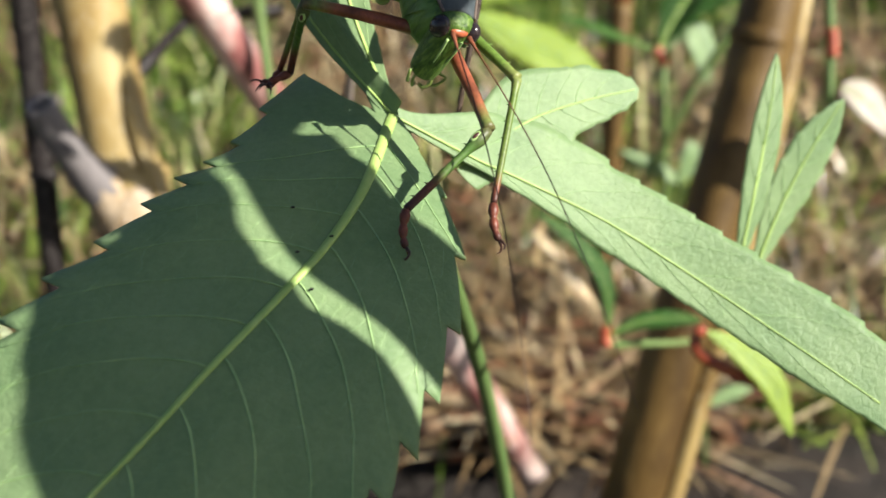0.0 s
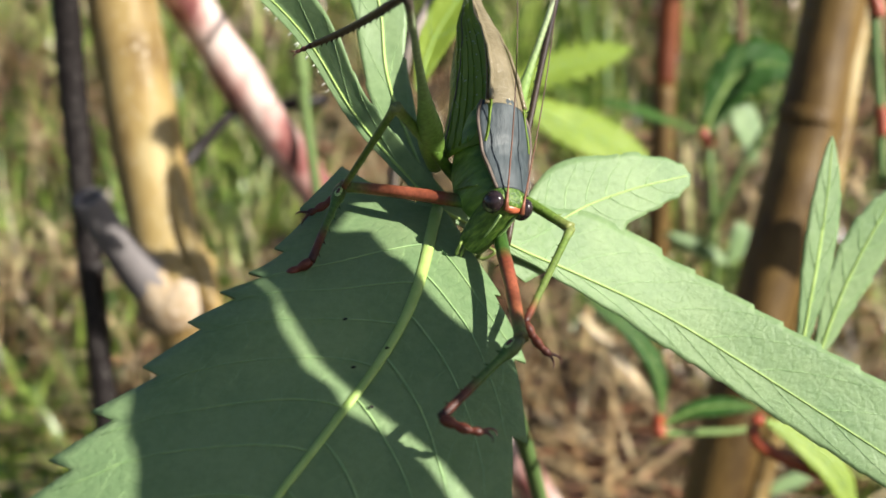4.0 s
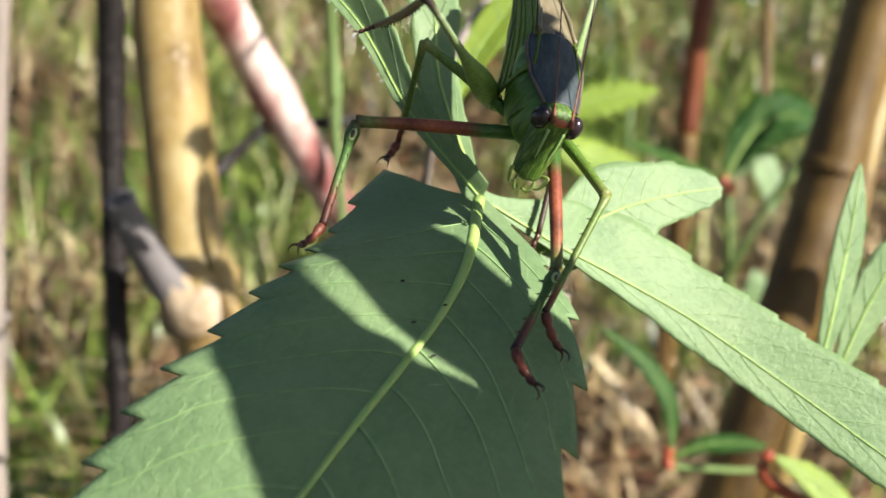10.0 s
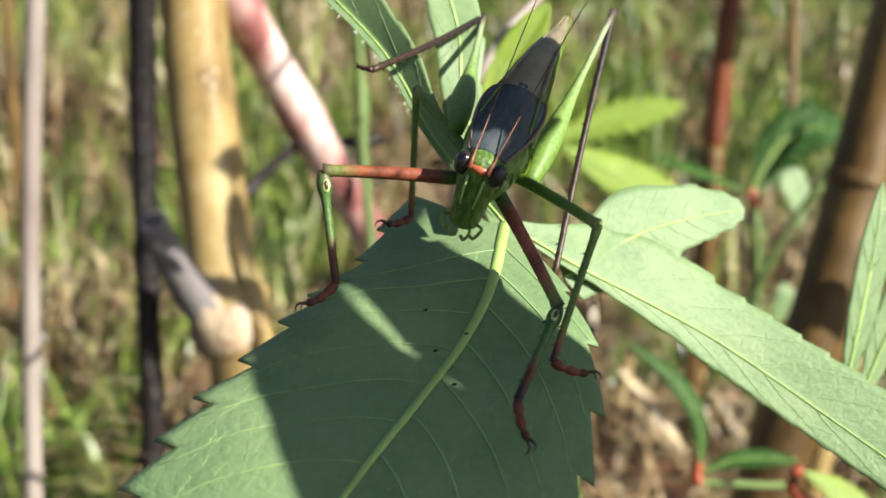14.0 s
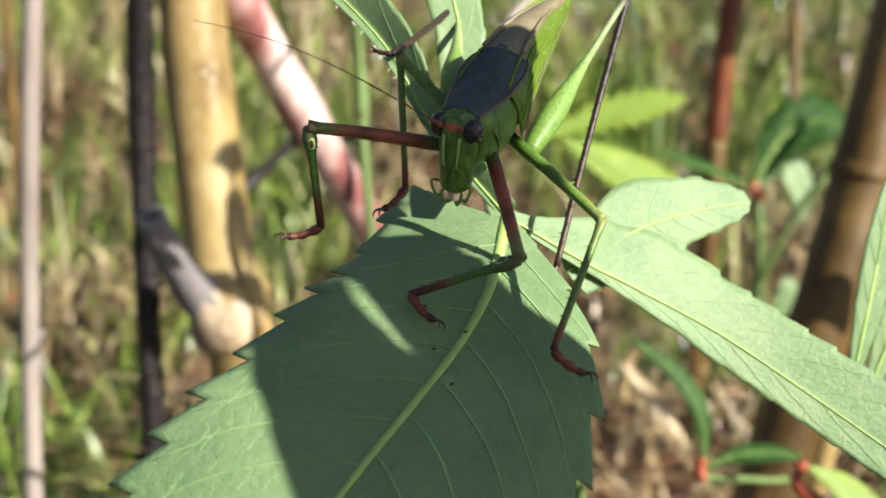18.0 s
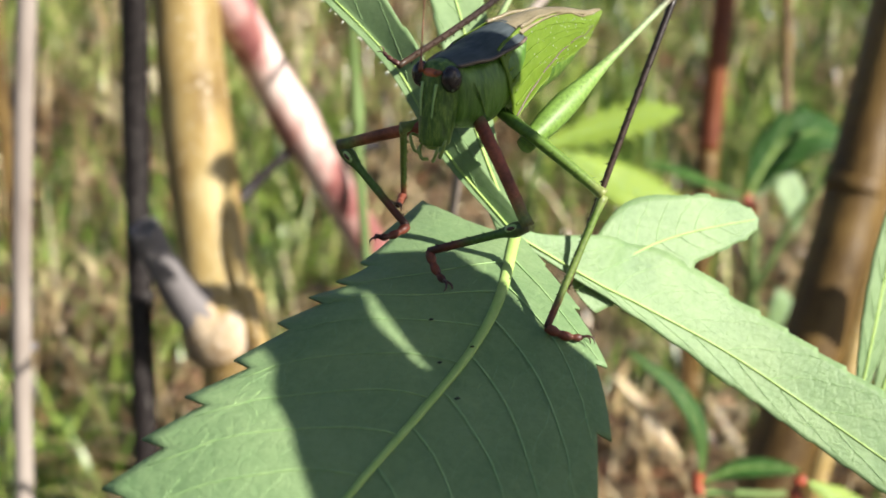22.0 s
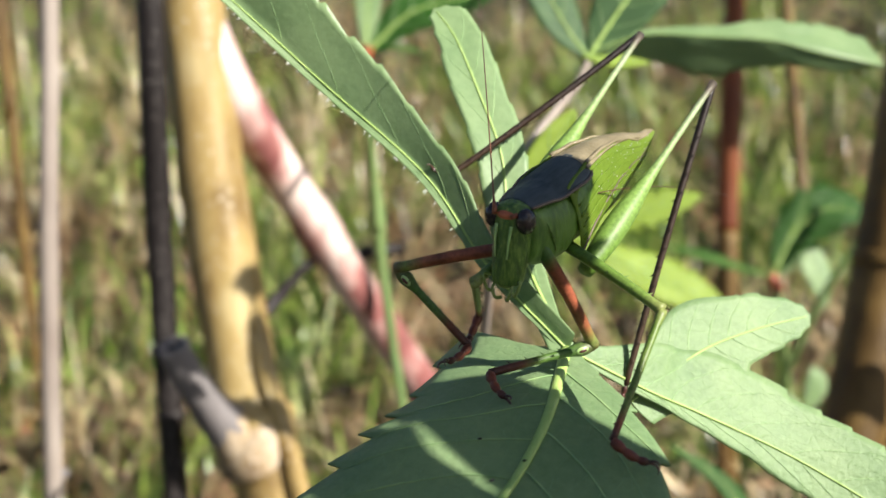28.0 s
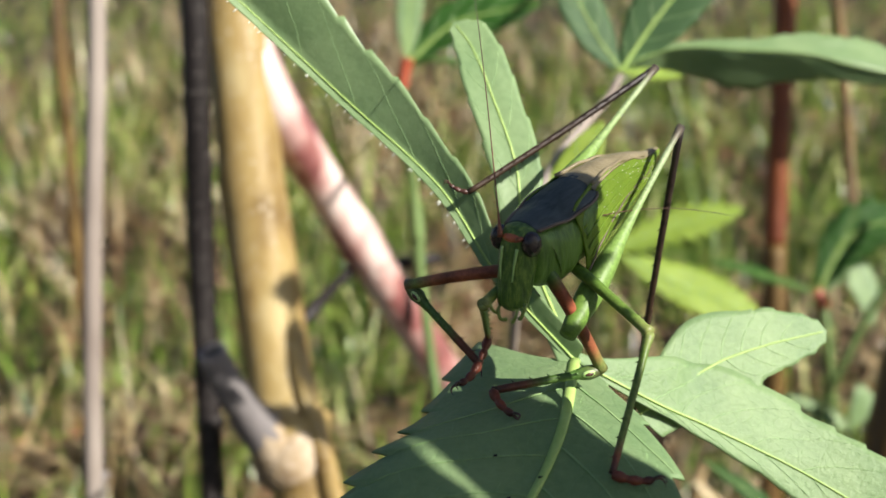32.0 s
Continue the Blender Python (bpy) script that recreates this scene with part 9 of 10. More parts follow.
    walk(LEG_PARTS['HR_femur'], [
        (0, pose(-0.00799, -0.00169, -0.00731, -0.0, -53.9, -68.6)), (0.5, pose(-0.00785, -0.00174, -0.00721, -0.0, -54.2, -71.0)), (1, pose(-0.00771, -0.00180, -0.00710, -0.0, -54.5, -73.5)),
        (1.5, pose(-0.00746, -0.00206, -0.00668, -0.0, -54.7, -77.9)), (2, pose(-0.00726, -0.00236, -0.00623, -0.0, -54.7, -82.1)), (2.5, pose(-0.00732, -0.00232, -0.00617, -0.0, -53.5, -80.3)),
        (3, pose(-0.00738, -0.00229, -0.00611, -0.0, -52.2, -78.7)), (3.5, pose(-0.00738, -0.00231, -0.00607, -0.0, -52.0, -78.6)), (4, pose(-0.00738, -0.00232, -0.00602, -0.0, -51.7, -78.5)),
        (4.5, pose(-0.00719, -0.00252, -0.00591, -0.0, -53.8, -83.7)), (5.167, pose(-0.00709, -0.00203, -0.00619, 0.3, -50.1, -87.3)), (5.833, pose(-0.00690, -0.00114, -0.00652, -0.8, -43.4, -92.6)),
        (6.5, pose(-0.00678, -0.00065, -0.00661, -2.2, -39.6, -95.0)), (7, pose(-0.00664, -0.00039, -0.00681, -4.1, -39.4, -97.9)), (7.5, pose(-0.00680, -0.00029, -0.00646, -2.0, -33.7, -94.3)),
        (8, pose(-0.00695, -0.00048, -0.00598, -0.5, -27.9, -91.1)), (8.5, pose(-0.00738, -0.00008, -0.00615, 2.5, -27.3, -82.9)), (9, pose(-0.00789, -0.00018, -0.00607, 4.1, -27.0, -74.3)),
        (9.5, pose(-0.00868, -0.00042, -0.00650, 5.5, -32.5, -62.1)), (10, pose(-0.00921, -0.00146, -0.00641, 4.4, -37.0, -47.5)), (10.5, pose(-0.00004, 0.00498, -0.00918, -1.4, -25.5, -127.6)),
        (11, pose(-0.00770, -0.00437, -0.00367, 0.0, 5.3, -166.2)), (11.5, pose(-0.00818, -0.00448, -0.00368, 0.0, 3.6, -166.5)), (12, pose(-0.00869, -0.00460, -0.00366, 0.0, 2.0, -166.8)),
        (12.5, pose(-0.00822, -0.00441, -0.00364, 0.0, 1.7, -170.3)), (13, pose(-0.00783, -0.00429, -0.00362, 0.0, 1.5, -173.9)), (13.75, pose(-0.00770, -0.00432, -0.00368, 0.0, 6.3, -170.1)),
        (14.5, pose(-0.00785, -0.00441, -0.00377, 0.0, 11.1, -166.3)), (15.12, pose(-0.00785, -0.00442, -0.00378, 0.0, 11.7, -165.4)), (15.75, pose(-0.00787, -0.00446, -0.00381, 0.0, 13.1, -163.6)),
        (16.38, pose(-0.00794, -0.00451, -0.00385, 0.0, 14.4, -161.7)), (17, pose(-0.00797, -0.00454, -0.00388, 0.0, 15.0, -160.8)), (17.5, pose(-0.00796, -0.00458, -0.00380, 0.0, 11.1, -158.6)),
        (18, pose(-0.00813, -0.00470, -0.00361, -0.4, 6.2, -156.3)), (18.5, pose(-0.00764, -0.00451, -0.00322, -1.4, -1.7, -151.3)), (19, pose(-0.00759, -0.00447, -0.00291, -2.8, -9.7, -146.1)),
        (19.5, pose(-0.00735, -0.00429, -0.00285, -3.2, -8.3, -147.8)), (20, pose(-0.00710, -0.00415, -0.00287, -3.0, -6.1, -149.5)), (20.5, pose(-0.00717, -0.00419, -0.00287, -3.0, -5.9, -149.6)),
        (21, pose(-0.00724, -0.00423, -0.00286, -3.0, -5.6, -149.9)), (21.67, pose(-0.00710, -0.00374, -0.00382, -2.2, -9.4, -153.9)), (22.33, pose(-0.00743, -0.00367, -0.00421, -1.1, -16.4, -161.9)),
        (23, pose(-0.00776, -0.00426, -0.00347, -0.4, -18.6, -166.5)), (23.5, pose(-0.00768, -0.00429, -0.00327, -0.1, -22.2, -172.8)), (24, pose(-0.00799, -0.00421, -0.00312, 0.0, -26.0, -179.4)),
        (24.5, pose(-0.00789, -0.00421, -0.00316, 0.0, -26.3, -179.6)), (25, pose(-0.00780, -0.00420, -0.00320, 0.0, -26.5, -179.8)), (25.75, pose(-0.00782, -0.00420, -0.00319, 0.0, -26.8, -179.9)),
        (26.5, pose(-0.00787, -0.00420, -0.00315, 0.0, -27.3, -179.9)), (27.25, pose(-0.00792, -0.00420, -0.00311, 0.0, -27.9, -179.9)), (28, pose(-0.00795, -0.00420, -0.00309, 0.0, -28.1, -180.0)),
        (28.7, pose(-0.00799, -0.00420, -0.00307, 0.0, -28.2, 180.0)), (29.4, pose(-0.00807, -0.00420, -0.00302, 0.0, -28.4, 179.8)), (30.1, pose(-0.00816, -0.00419, -0.00297, 0.0, -28.7, 179.7)),
        (30.8, pose(-0.00820, -0.00419, -0.00294, 0.0, -28.8, 179.6)), (31.4, pose(-0.00832, -0.00418, -0.00296, 0.0, -25.8, 179.3)), (32, pose(-0.00851, -0.00418, -0.00296, 0.0, -22.9, 179.1))])
    walk(LEG_PARTS['HR_tibia'], [
        (0, pose(-0.00261, -0.01538, 0.01290, 105.9, 60.7, 172.5)), (0.5, pose(-0.00309, -0.01556, 0.01307, 109.3, 60.3, 173.7)), (1, pose(-0.00358, -0.01574, 0.01324, 112.3, 59.9, 174.8)),
        (1.5, pose(-0.00442, -0.01620, 0.01371, 114.4, 59.8, 173.2)), (2, pose(-0.00526, -0.01667, 0.01418, 116.1, 59.6, 171.5)), (2.5, pose(-0.00482, -0.01699, 0.01391, 115.0, 58.4, 171.5)),
        (3, pose(-0.00438, -0.01731, 0.01365, 113.9, 57.1, 171.6)), (3.5, pose(-0.00434, -0.01741, 0.01362, 112.5, 56.2, 167.9)), (4, pose(-0.00430, -0.01751, 0.01360, 111.3, 55.2, 164.2)),
        (4.5, pose(-0.00557, -0.01719, 0.01426, 114.4, 56.6, 162.5)), (5.167, pose(-0.00632, -0.01803, 0.01301, 109.6, 55.0, 156.1)), (5.833, pose(-0.00771, -0.01928, 0.01067, 102.6, 51.1, 146.3)),
        (6.5, pose(-0.00847, -0.01986, 0.00931, 99.4, 48.5, 141.8)), (7, pose(-0.00930, -0.01951, 0.00907, 100.8, 48.4, 141.2)), (7.5, pose(-0.00834, -0.02103, 0.00740, 93.9, 44.8, 139.3)),
        (8, pose(-0.00738, -0.02256, 0.00572, 87.4, 41.1, 137.5)), (8.5, pose(-0.00463, -0.02212, 0.00533, 85.3, 39.7, 141.7)), (9, pose(-0.00187, -0.02164, 0.00528, 83.5, 38.5, 146.3)),
        (9.5, pose(0.00120, -0.01904, 0.00694, 91.1, 39.2, 158.3)), (10, pose(0.00428, -0.01618, 0.00862, 100.1, 38.1, 171.3)), (10.5, pose(-0.01380, -0.01291, 0.00157, -0.5, 69.3, 52.1)),
        (11, pose(-0.03187, -0.01033, -0.00596, -121.0, -11.8, 3.2)), (11.5, pose(-0.03244, -0.01032, -0.00525, -118.9, -10.9, 0.6)), (12, pose(-0.03301, -0.01031, -0.00453, -117.2, -10.1, -1.9)),
        (12.5, pose(-0.03285, -0.00863, -0.00439, -107.9, -8.0, -8.6)), (13, pose(-0.03268, -0.00695, -0.00426, -101.0, -5.8, -14.9)), (13.75, pose(-0.03218, -0.00859, -0.00643, -100.5, -10.9, -11.4)),
        (14.5, pose(-0.03168, -0.01023, -0.00859, -100.3, -15.9, -7.8)), (15.12, pose(-0.03154, -0.01058, -0.00887, -101.9, -17.0, -6.2)), (15.75, pose(-0.03123, -0.01135, -0.00948, -105.9, -19.3, -2.5)),
        (16.38, pose(-0.03092, -0.01212, -0.01008, -110.8, -21.5, 1.4)), (17, pose(-0.03078, -0.01247, -0.01036, -113.3, -22.4, 3.2)), (17.5, pose(-0.03080, -0.01353, -0.00860, -118.4, -19.3, 6.9)),
        (18, pose(-0.03089, -0.01469, -0.00631, -123.3, -15.2, 10.5)), (18.5, pose(-0.02956, -0.01650, -0.00246, -119.6, -6.5, 14.4)), (19, pose(-0.02806, -0.01819, 0.00130, -116.6, 2.0, 18.0)),
        (19.5, pose(-0.02827, -0.01749, 0.00077, -112.3, 2.4, 17.4)), (20, pose(-0.02853, -0.01675, -0.00025, -107.5, 1.8, 16.8)), (20.5, pose(-0.02865, -0.01674, -0.00033, -108.2, 1.6, 17.2)),
        (21, pose(-0.02877, -0.01672, -0.00041, -109.2, 1.4, 17.7)), (21.67, pose(-0.02925, -0.01459, 0.00026, -110.3, 4.7, 12.8)), (22.33, pose(-0.03023, -0.01112, 0.00285, -111.0, 11.3, 3.0)),
        (23, pose(-0.03079, -0.00979, 0.00453, -111.0, 13.4, -2.4)), (23.5, pose(-0.03064, -0.00717, 0.00620, -104.0, 18.7, -13.5)), (24, pose(-0.03046, -0.00446, 0.00784, -101.0, 23.7, -25.0)),
        (24.5, pose(-0.03031, -0.00436, 0.00790, -99.4, 24.7, -24.9)), (25, pose(-0.03016, -0.00426, 0.00797, -97.7, 25.7, -24.7)), (25.75, pose(-0.03013, -0.00426, 0.00808, -97.4, 26.1, -25.5)),
        (26.5, pose(-0.03008, -0.00424, 0.00833, -97.1, 27.0, -27.5)), (27.25, pose(-0.03002, -0.00423, 0.00858, -96.9, 28.0, -29.5)), (28, pose(-0.02999, -0.00422, 0.00869, -96.9, 28.4, -30.4)),
        (28.7, pose(-0.03001, -0.00419, 0.00875, -97.7, 28.0, -29.7)), (29.4, pose(-0.03005, -0.00413, 0.00889, -99.8, 27.0, -28.3)), (30.1, pose(-0.03010, -0.00407, 0.00903, -102.2, 26.1, -26.9)),
        (30.8, pose(-0.03011, -0.00404, 0.00909, -103.5, 25.7, -26.2)), (31.4, pose(-0.03082, -0.00393, 0.00793, -101.0, 23.5, -24.9)), (32, pose(-0.03153, -0.00381, 0.00677, -98.6, 21.3, -23.7))])
    walk(LEG_PARTS['HR_tarsus'], [
        (0, pose(-0.01425, -0.01385, -0.00803, -102.6, 68.7, -153.5)), (0.5, pose(-0.01490, -0.01425, -0.00778, -92.9, 67.1, -147.2)), (1, pose(-0.01555, -0.01466, -0.00752, -85.8, 65.4, -142.4)),
        (1.5, pose(-0.01641, -0.01477, -0.00703, -82.1, 65.6, -138.4)), (2, pose(-0.01727, -0.01486, -0.00652, -77.1, 65.6, -133.0)), (2.5, pose(-0.01727, -0.01514, -0.00652, -95.9, 70.5, -139.6)),
        (3, pose(-0.01727, -0.01542, -0.00651, -134.7, 77.2, -158.1)), (3.5, pose(-0.01738, -0.01462, -0.00633, -77.4, 72.3, -116.6)), (4, pose(-0.01748, -0.01379, -0.00611, -50.9, 62.0, -97.4)),
        (4.5, pose(-0.01817, -0.01321, -0.00577, -40.2, 60.3, -84.7)), (5.167, pose(-0.01890, -0.01243, -0.00665, -55.8, 68.7, -104.7)), (5.833, pose(-0.02025, -0.01091, -0.00800, -103.7, 72.7, -159.9)),
        (6.5, pose(-0.02098, -0.01002, -0.00866, -123.1, 69.5, 176.7)), (7, pose(-0.02173, -0.00953, -0.00887, -138.5, 70.5, 166.3)), (7.5, pose(-0.02125, -0.00991, -0.00950, -133.8, 68.5, 167.5)),
        (8, pose(-0.02071, -0.01033, -0.01004, -129.7, 65.8, 168.2)), (8.5, pose(-0.01911, -0.01065, -0.01001, -115.9, 68.7, -172.7)), (9, pose(-0.01750, -0.01122, -0.00966, -92.6, 69.3, -143.9)),
        (9.5, pose(-0.01608, -0.01218, -0.00824, -66.8, 60.8, -109.6)), (10, pose(-0.01438, -0.01330, -0.00619, -67.7, 52.2, -104.1)), (10.5, pose(-0.00858, -0.00622, -0.02088, 40.1, -66.1, -119.9)),
        (11, pose(-0.00842, -0.00901, -0.00105, 91.8, 14.7, -132.2)), (11.5, pose(-0.00888, -0.01006, -0.00069, 88.5, 17.8, -131.4)), (12, pose(-0.00940, -0.01110, -0.00033, 86.2, 21.2, -129.2)),
        (12.5, pose(-0.00934, -0.01217, -0.00107, 87.6, 21.5, -125.6)), (13, pose(-0.00961, -0.01307, -0.00182, 95.9, 21.0, -103.6)), (13.75, pose(-0.00908, -0.01326, -0.00189, 96.6, 22.6, -110.9)),
        (14.5, pose(-0.00882, -0.01338, -0.00200, 101.7, 23.2, -106.2)), (15.12, pose(-0.00872, -0.01306, -0.00186, 100.4, 23.1, -111.6)), (15.75, pose(-0.00859, -0.01233, -0.00156, 99.6, 22.3, -119.4)),
        (16.38, pose(-0.00859, -0.01158, -0.00130, 101.7, 20.7, -122.2)), (17, pose(-0.00863, -0.01123, -0.00120, 103.4, 19.7, -122.1)), (17.5, pose(-0.00831, -0.01082, -0.00067, 105.8, 11.6, -109.8)),
        (18, pose(-0.00811, -0.01048, -0.00002, 104.8, 3.5, -94.7)), (18.5, pose(-0.00646, -0.01059, 0.00026, 98.9, -8.0, -91.5)), (19, pose(-0.00525, -0.01080, 0.00045, 88.3, -18.8, -72.7)),
        (19.5, pose(-0.00539, -0.01034, -0.00024, 86.0, -24.5, -68.2)), (20, pose(-0.00556, -0.00986, -0.00101, 83.6, -30.0, -63.7)), (20.5, pose(-0.00572, -0.00965, -0.00099, 84.3, -30.3, -64.3)),
        (21, pose(-0.00590, -0.00944, -0.00099, 84.9, -30.4, -64.8)), (21.67, pose(-0.00593, -0.00930, -0.00170, 87.8, -28.7, -81.1)), (22.33, pose(-0.00673, -0.00986, -0.00185, 75.9, -26.9, -78.0)),
        (23, pose(-0.00748, -0.01076, -0.00105, 65.8, -22.6, -64.8)), (23.5, pose(-0.00853, -0.01246, -0.00149, 57.5, -27.2, -71.7)), (24, pose(-0.01055, -0.01376, -0.00180, 39.8, -18.4, -59.3)),
        (24.5, pose(-0.01052, -0.01353, -0.00212, 39.5, -16.8, -59.0)), (25, pose(-0.01051, -0.01329, -0.00244, 39.4, -14.9, -58.5)), (25.75, pose(-0.01069, -0.01355, -0.00249, 38.4, -16.4, -59.5)),
        (26.5, pose(-0.01112, -0.01411, -0.00258, 36.4, -19.3, -61.4)), (27.25, pose(-0.01157, -0.01466, -0.00267, 34.5, -21.8, -63.0)), (28, pose(-0.01178, -0.01491, -0.00271, 33.6, -22.8, -63.5)),
        (28.7, pose(-0.01160, -0.01471, -0.00250, 34.5, -22.3, -63.4)), (29.4, pose(-0.01123, -0.01426, -0.00202, 36.5, -20.4, -62.8)), (30.1, pose(-0.01087, -0.01381, -0.00154, 38.9, -16.8, -61.6)),
        (30.8, pose(-0.01071, -0.01360, -0.00132, 40.2, -14.2, -60.6)), (31.4, pose(-0.01087, -0.01320, -0.00165, 42.4, -19.9, -63.1)), (32, pose(-0.01105, -0.01278, -0.00195, 44.7, -22.5, -63.9))])
    walk(LEG_PARTS['antenna_R'], [
        (0, pose(0.00120, -0.00080, 0.00060, 0.0, 0.6, 0.9)), (1, pose(0.00120, -0.00080, 0.00060, 0.0, -7.6, 6.2)), (2, pose(0.00120, -0.00080, 0.00060, 0.0, -19.9, -175.8)),
        (3, pose(0.00120, -0.00080, 0.00060, 0.0, -19.9, -175.8)), (4, pose(0.00120, -0.00080, 0.00060, 0.0, -19.9, -175.8)), (4.5, pose(0.00120, -0.00080, 0.00060, 0.0, -19.9, -175.8)),
        (6.5, pose(0.00120, -0.00080, 0.00060, 0.0, -19.9, -175.8)), (7, pose(0.00120, -0.00080, 0.00060, 0.0, -19.9, -175.8)), (8, pose(0.00120, -0.00080, 0.00060, 0.0, -19.9, -175.8)),
        (9, pose(0.00120, -0.00080, 0.00060, 0.0, -19.9, -175.8)), (10, pose(0.00120, -0.00080, 0.00060, 0.0, -19.9, -175.8)), (11, pose(0.00120, -0.00080, 0.00060, 0.0, -19.9, -175.8)),
        (12, pose(0.00120, -0.00080, 0.00060, 0.0, -19.9, -175.8)), (13, pose(0.00120, -0.00080, 0.00060, 0.0, -19.9, -175.8)), (14.5, pose(0.00120, -0.00080, 0.00060, 0.0, -19.9, -175.8)),
        (17, pose(0.00120, -0.00080, 0.00060, 0.0, -19.9, -175.8)), (18, pose(0.00120, -0.00080, 0.00060, -0.9, 4.3, -107.6)), (19, pose(0.00120, -0.00080, 0.00060, -4.7, -9.6, -109.9)),
        (20, pose(0.00120, -0.00080, 0.00060, -4.8, -17.0, -128.1)), (21, pose(0.00120, -0.00080, 0.00060, -4.6, -18.3, -130.9)), (23, pose(0.00120, -0.00080, 0.00060, -0.7, -28.6, -155.7)),
        (24, pose(0.00120, -0.00080, 0.00060, 0.0, -32.2, -148.7)), (25, pose(0.00120, -0.00080, 0.00060, 0.0, -27.6, -133.6)), (28, pose(0.00120, -0.00080, 0.00060, 0.0, -30.8, -142.3)),
        (30.8, pose(0.00120, -0.00080, 0.00060, 0.0, -30.3, -142.1)), (32, pose(0.00120, -0.00080, 0.00060, 0.0, -29.4, -140.7))])
    walk(LEG_PARTS['antenna_L'], [
        (0, pose(0.00120, 0.00080, 0.00060, 0.0, -7.6, 8.2)), (1, pose(0.00120, 0.00080, 0.00060, 0.0, -22.9, 25.9)), (2, pose(0.00120, 0.00080, 0.00060, 0.0, -19.9, 175.8)),
        (3, pose(0.00120, 0.00080, 0.00060, 0.0, -19.9, 175.8)), (4, pose(0.00120, 0.00080, 0.00060, 0.0, -19.9, 175.8)), (4.5, pose(0.00120, 0.00080, 0.00060, 0.0, -19.9, 175.8)),
        (6.5, pose(0.00120, 0.00080, 0.00060, 0.0, -19.9, 175.8)), (7, pose(0.00120, 0.00080, 0.00060, 0.0, -19.9, 175.8)), (8, pose(0.00120, 0.00080, 0.00060, 0.0, -19.9, 175.8)),
        (9, pose(0.00120, 0.00080, 0.00060, 0.0, -19.9, 175.8)), (10, pose(0.00120, 0.00080, 0.00060, 0.0, -19.9, 175.8)), (11, pose(0.00120, 0.00080, 0.00060, 0.0, -19.9, 175.8)),
        (12, pose(0.00120, 0.00080, 0.00060, 0.0, -19.9, 175.8)), (13, pose(0.00120, 0.00080, 0.00060, 0.0, -19.9, 175.8)), (14.5, pose(0.00120, 0.00080, 0.00060, 0.0, -19.9, 175.8)),
        (17, pose(0.00120, 0.00080, 0.00060, 0.0, -19.9, 175.8)), (18, pose(0.00120, 0.00080, 0.00060, -0.1, 18.2, -174.9)), (19, pose(0.00120, 0.00080, 0.00060, -0.6, 7.0, -172.9)),
        (20, pose(0.00120, 0.00080, 0.00060, -0.4, 9.9, -175.7)), (21, pose(0.00120, 0.00080, 0.00060, -0.4, 9.4, -176.0)), (23, pose(0.00120, 0.00080, 0.00060, -0.1, 11.4, -177.0)),
        (24, pose(0.00120, 0.00080, 0.00060, 0.0, 12.9, 180.0)), (25, pose(0.00120, 0.00080, 0.00060, 0.0, 11.9, 176.9)), (28, pose(0.00120, 0.00080, 0.00060, 0.0, 12.9, 172.0)),
        (30.8, pose(0.00120, 0.00080, 0.00060, 0.0, 12.6, 171.4)), (32, pose(0.00120, 0.00080, 0.00060, 0.0, 13.6, 171.9))])
    walk(SHADE_LOBE, [(t, Matrix.Translation(SHADE_PIVOT + ACROSS * b) @ Matrix.Rotation(radians(a), 4, SUN)) for t, a, b in ((0, 0, 0.0009), (2, 0, 0.0008), (3, 0, 0.0005), (4.5, 0, 0.0), (6.5, 3, -0.0002), (8, 6, -0.0003), (9, 8, 0.0003), (10, 9, 0.0003), (11, 9, 0.0), (12.5, 9, -0.0007), (20, 9, -0.0009), (32, 9, -0.0009))])
    walk(SHADE_OUTER, [(t, Matrix.Translation(SHADE_PIVOT + ACROSS * a)) for t, a in ((0, 0.0051), (1, 0.0047), (2, 0.0005), (4.5, -0.0005), (7, -0.001), (8.5, -0.0045), (9.3, -0.0042), (10, -0.0017), (12, -0.0026), (19, -0.003), (32, -0.003))])
    for end in SHADE_ENDS:
        walk(end, [(t, Matrix.Translation(ACROSS * a)) for t, a in ((0, -0.007), (16, -0.007), (17.5, -0.0055), (19, 0), (22.5, 0), (25, -0.004), (32, -0.004))])
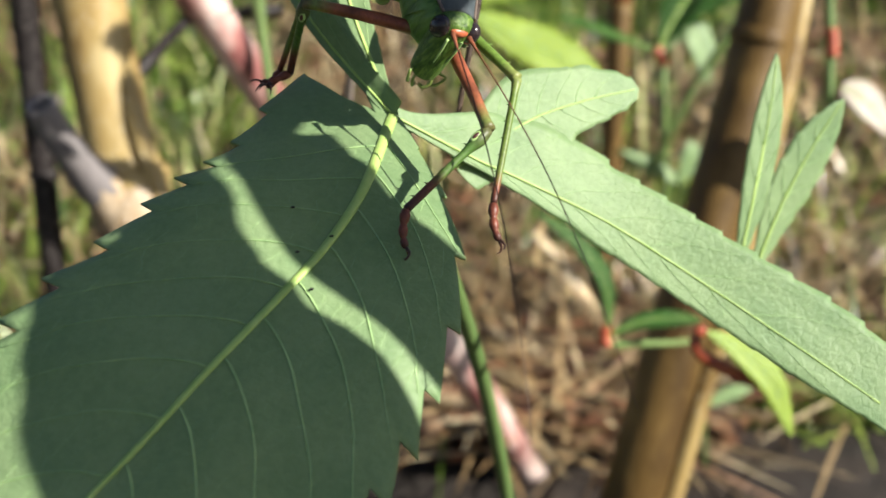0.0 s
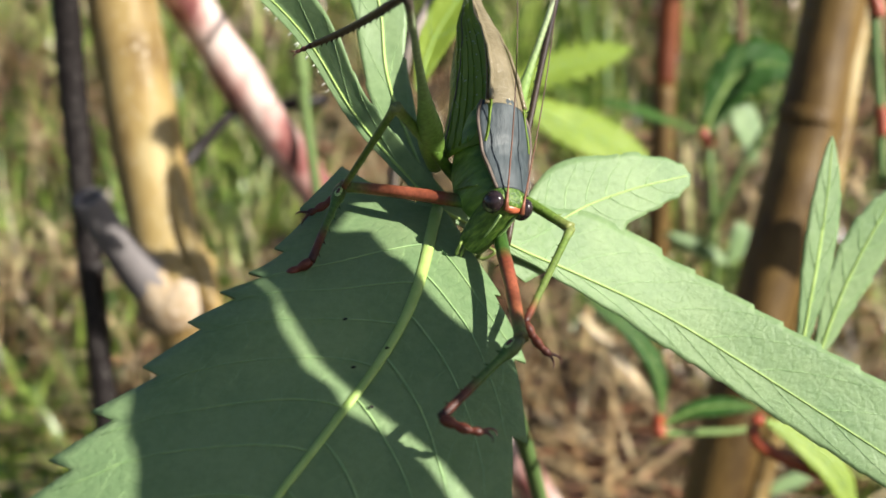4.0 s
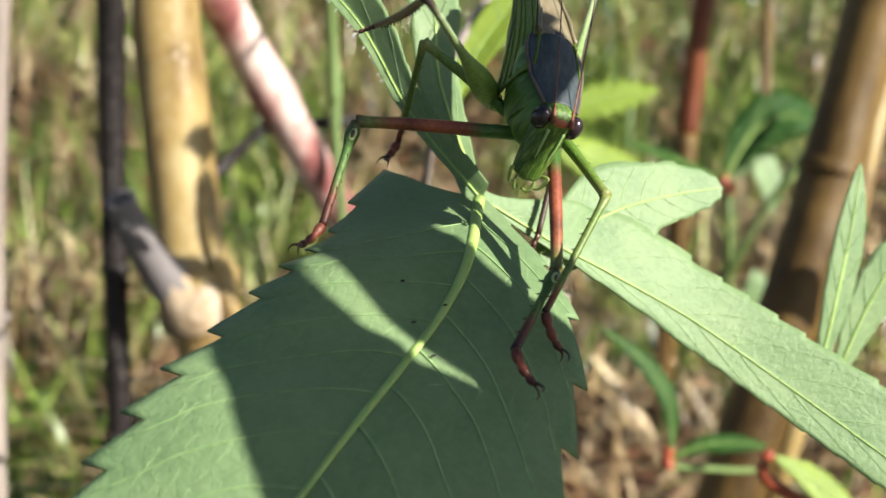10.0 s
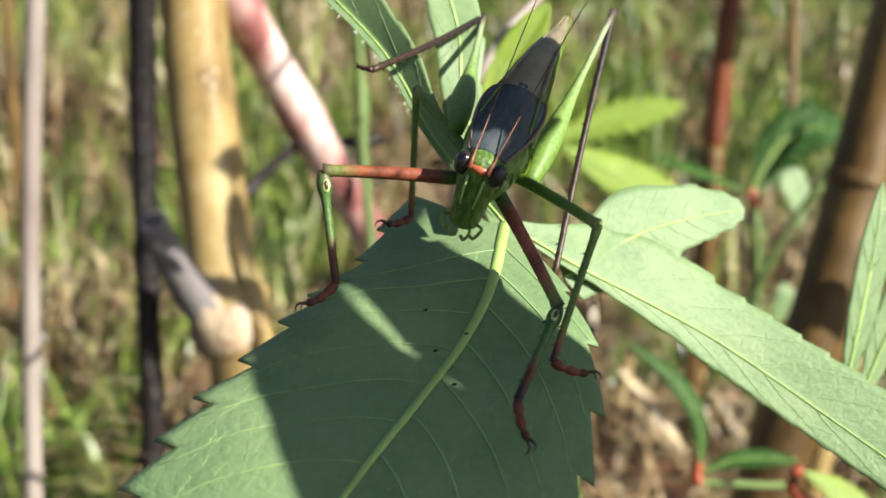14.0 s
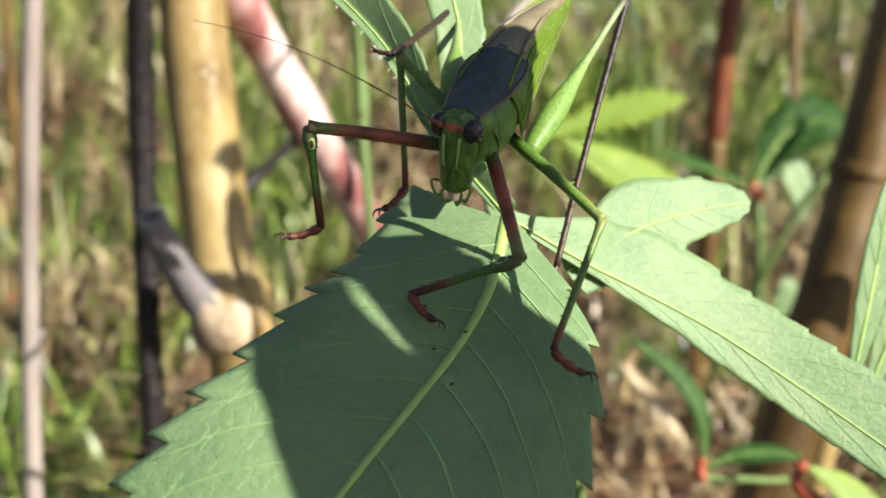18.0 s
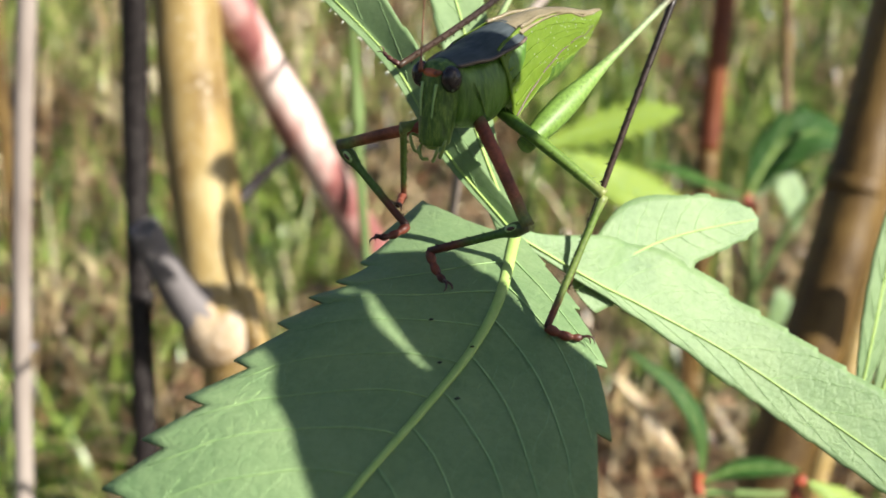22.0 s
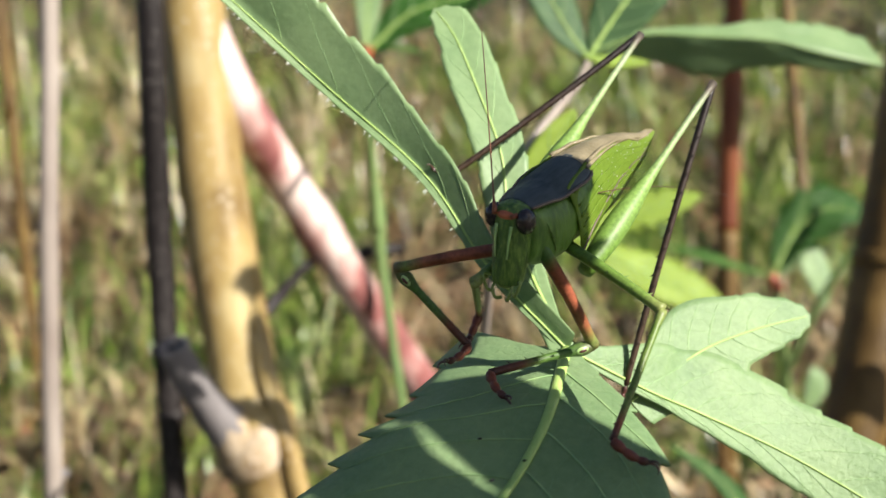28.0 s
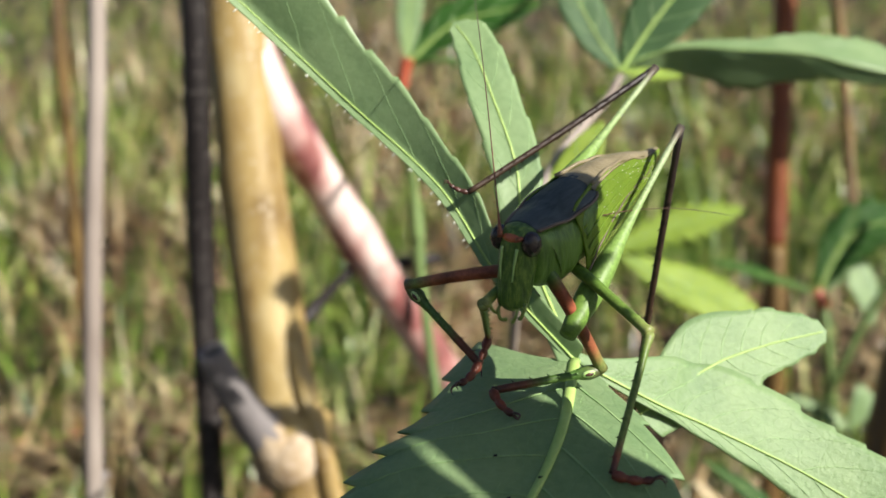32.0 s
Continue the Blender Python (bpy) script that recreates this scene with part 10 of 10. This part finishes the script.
    walk(FRONT_LOBE, [
        (0, pose(0.00000, 0.00000, 0.00000, 2.7, 3.7, -4.7)), (1, pose(0.00000, 0.00000, 0.00000, 3.4, 3.2, -2.3)), (2, pose(0.00000, 0.00000, 0.00000, 5.3, 0.7, -4.3)),
        (3, pose(0.00000, 0.00000, 0.00000, 5.3, 2.4, -2.8)), (4, pose(0.00000, 0.00000, 0.00000, 6.4, 2.5, -2.0)), (4.5, pose(0.00000, 0.00000, 0.00000, 4.8, 0.7, -2.8)),
        (6.5, pose(0.00000, 0.00000, 0.00000, 9.9, -4.6, -4.1)), (7, pose(0.00000, 0.00000, 0.00000, 11.2, -6.2, -4.7)), (8, pose(0.00000, 0.00000, 0.00000, 7.9, -3.5, 0.8)),
        (9, pose(0.00000, 0.00000, 0.00000, 6.0, -5.1, -1.0)), (10, pose(0.00000, 0.00000, 0.00000, 0.3, -3.1, 0.6)), (11, pose(0.00000, 0.00000, 0.00000, 0.2, -1.8, -1.5)),
        (12, pose(0.00000, 0.00000, 0.00000, 3.3, -3.1, -1.7)), (13, pose(0.00000, 0.00000, 0.00000, 2.0, -3.9, -3.0)), (14.5, pose(0.00000, 0.00000, 0.00000, 1.3, -2.9, -0.3)),
        (17, pose(0.00000, 0.00000, 0.00000, 2.1, -1.4, 0.3)), (18, pose(0.00000, 0.00000, 0.00000, 2.4, -1.8, -1.2)), (19, pose(0.00000, 0.00000, 0.00000, 0.7, 0.5, -0.7)),
        (20, pose(0.00000, 0.00000, 0.00000, -0.2, -0.1, -1.8)), (21, pose(0.00000, 0.00000, 0.00000, 0.8, -0.5, -1.7)), (23, pose(0.00000, 0.00000, 0.00000, 0.6, 0.2, -3.1)),
        (24, pose(0.00000, 0.00000, 0.00000, -1.9, -6.2, -7.4)), (25, pose(0.00000, 0.00000, 0.00000, -5.3, -7.1, -7.0)), (28, pose(0.00000, 0.00000, 0.00000, -3.3, -6.3, -6.1)),
        (30.8, pose(0.00000, 0.00000, 0.00000, -3.0, -10.3, -8.8)), (32, pose(0.00000, 0.00000, 0.00000, -1.7, -7.0, -2.3))])


motions()
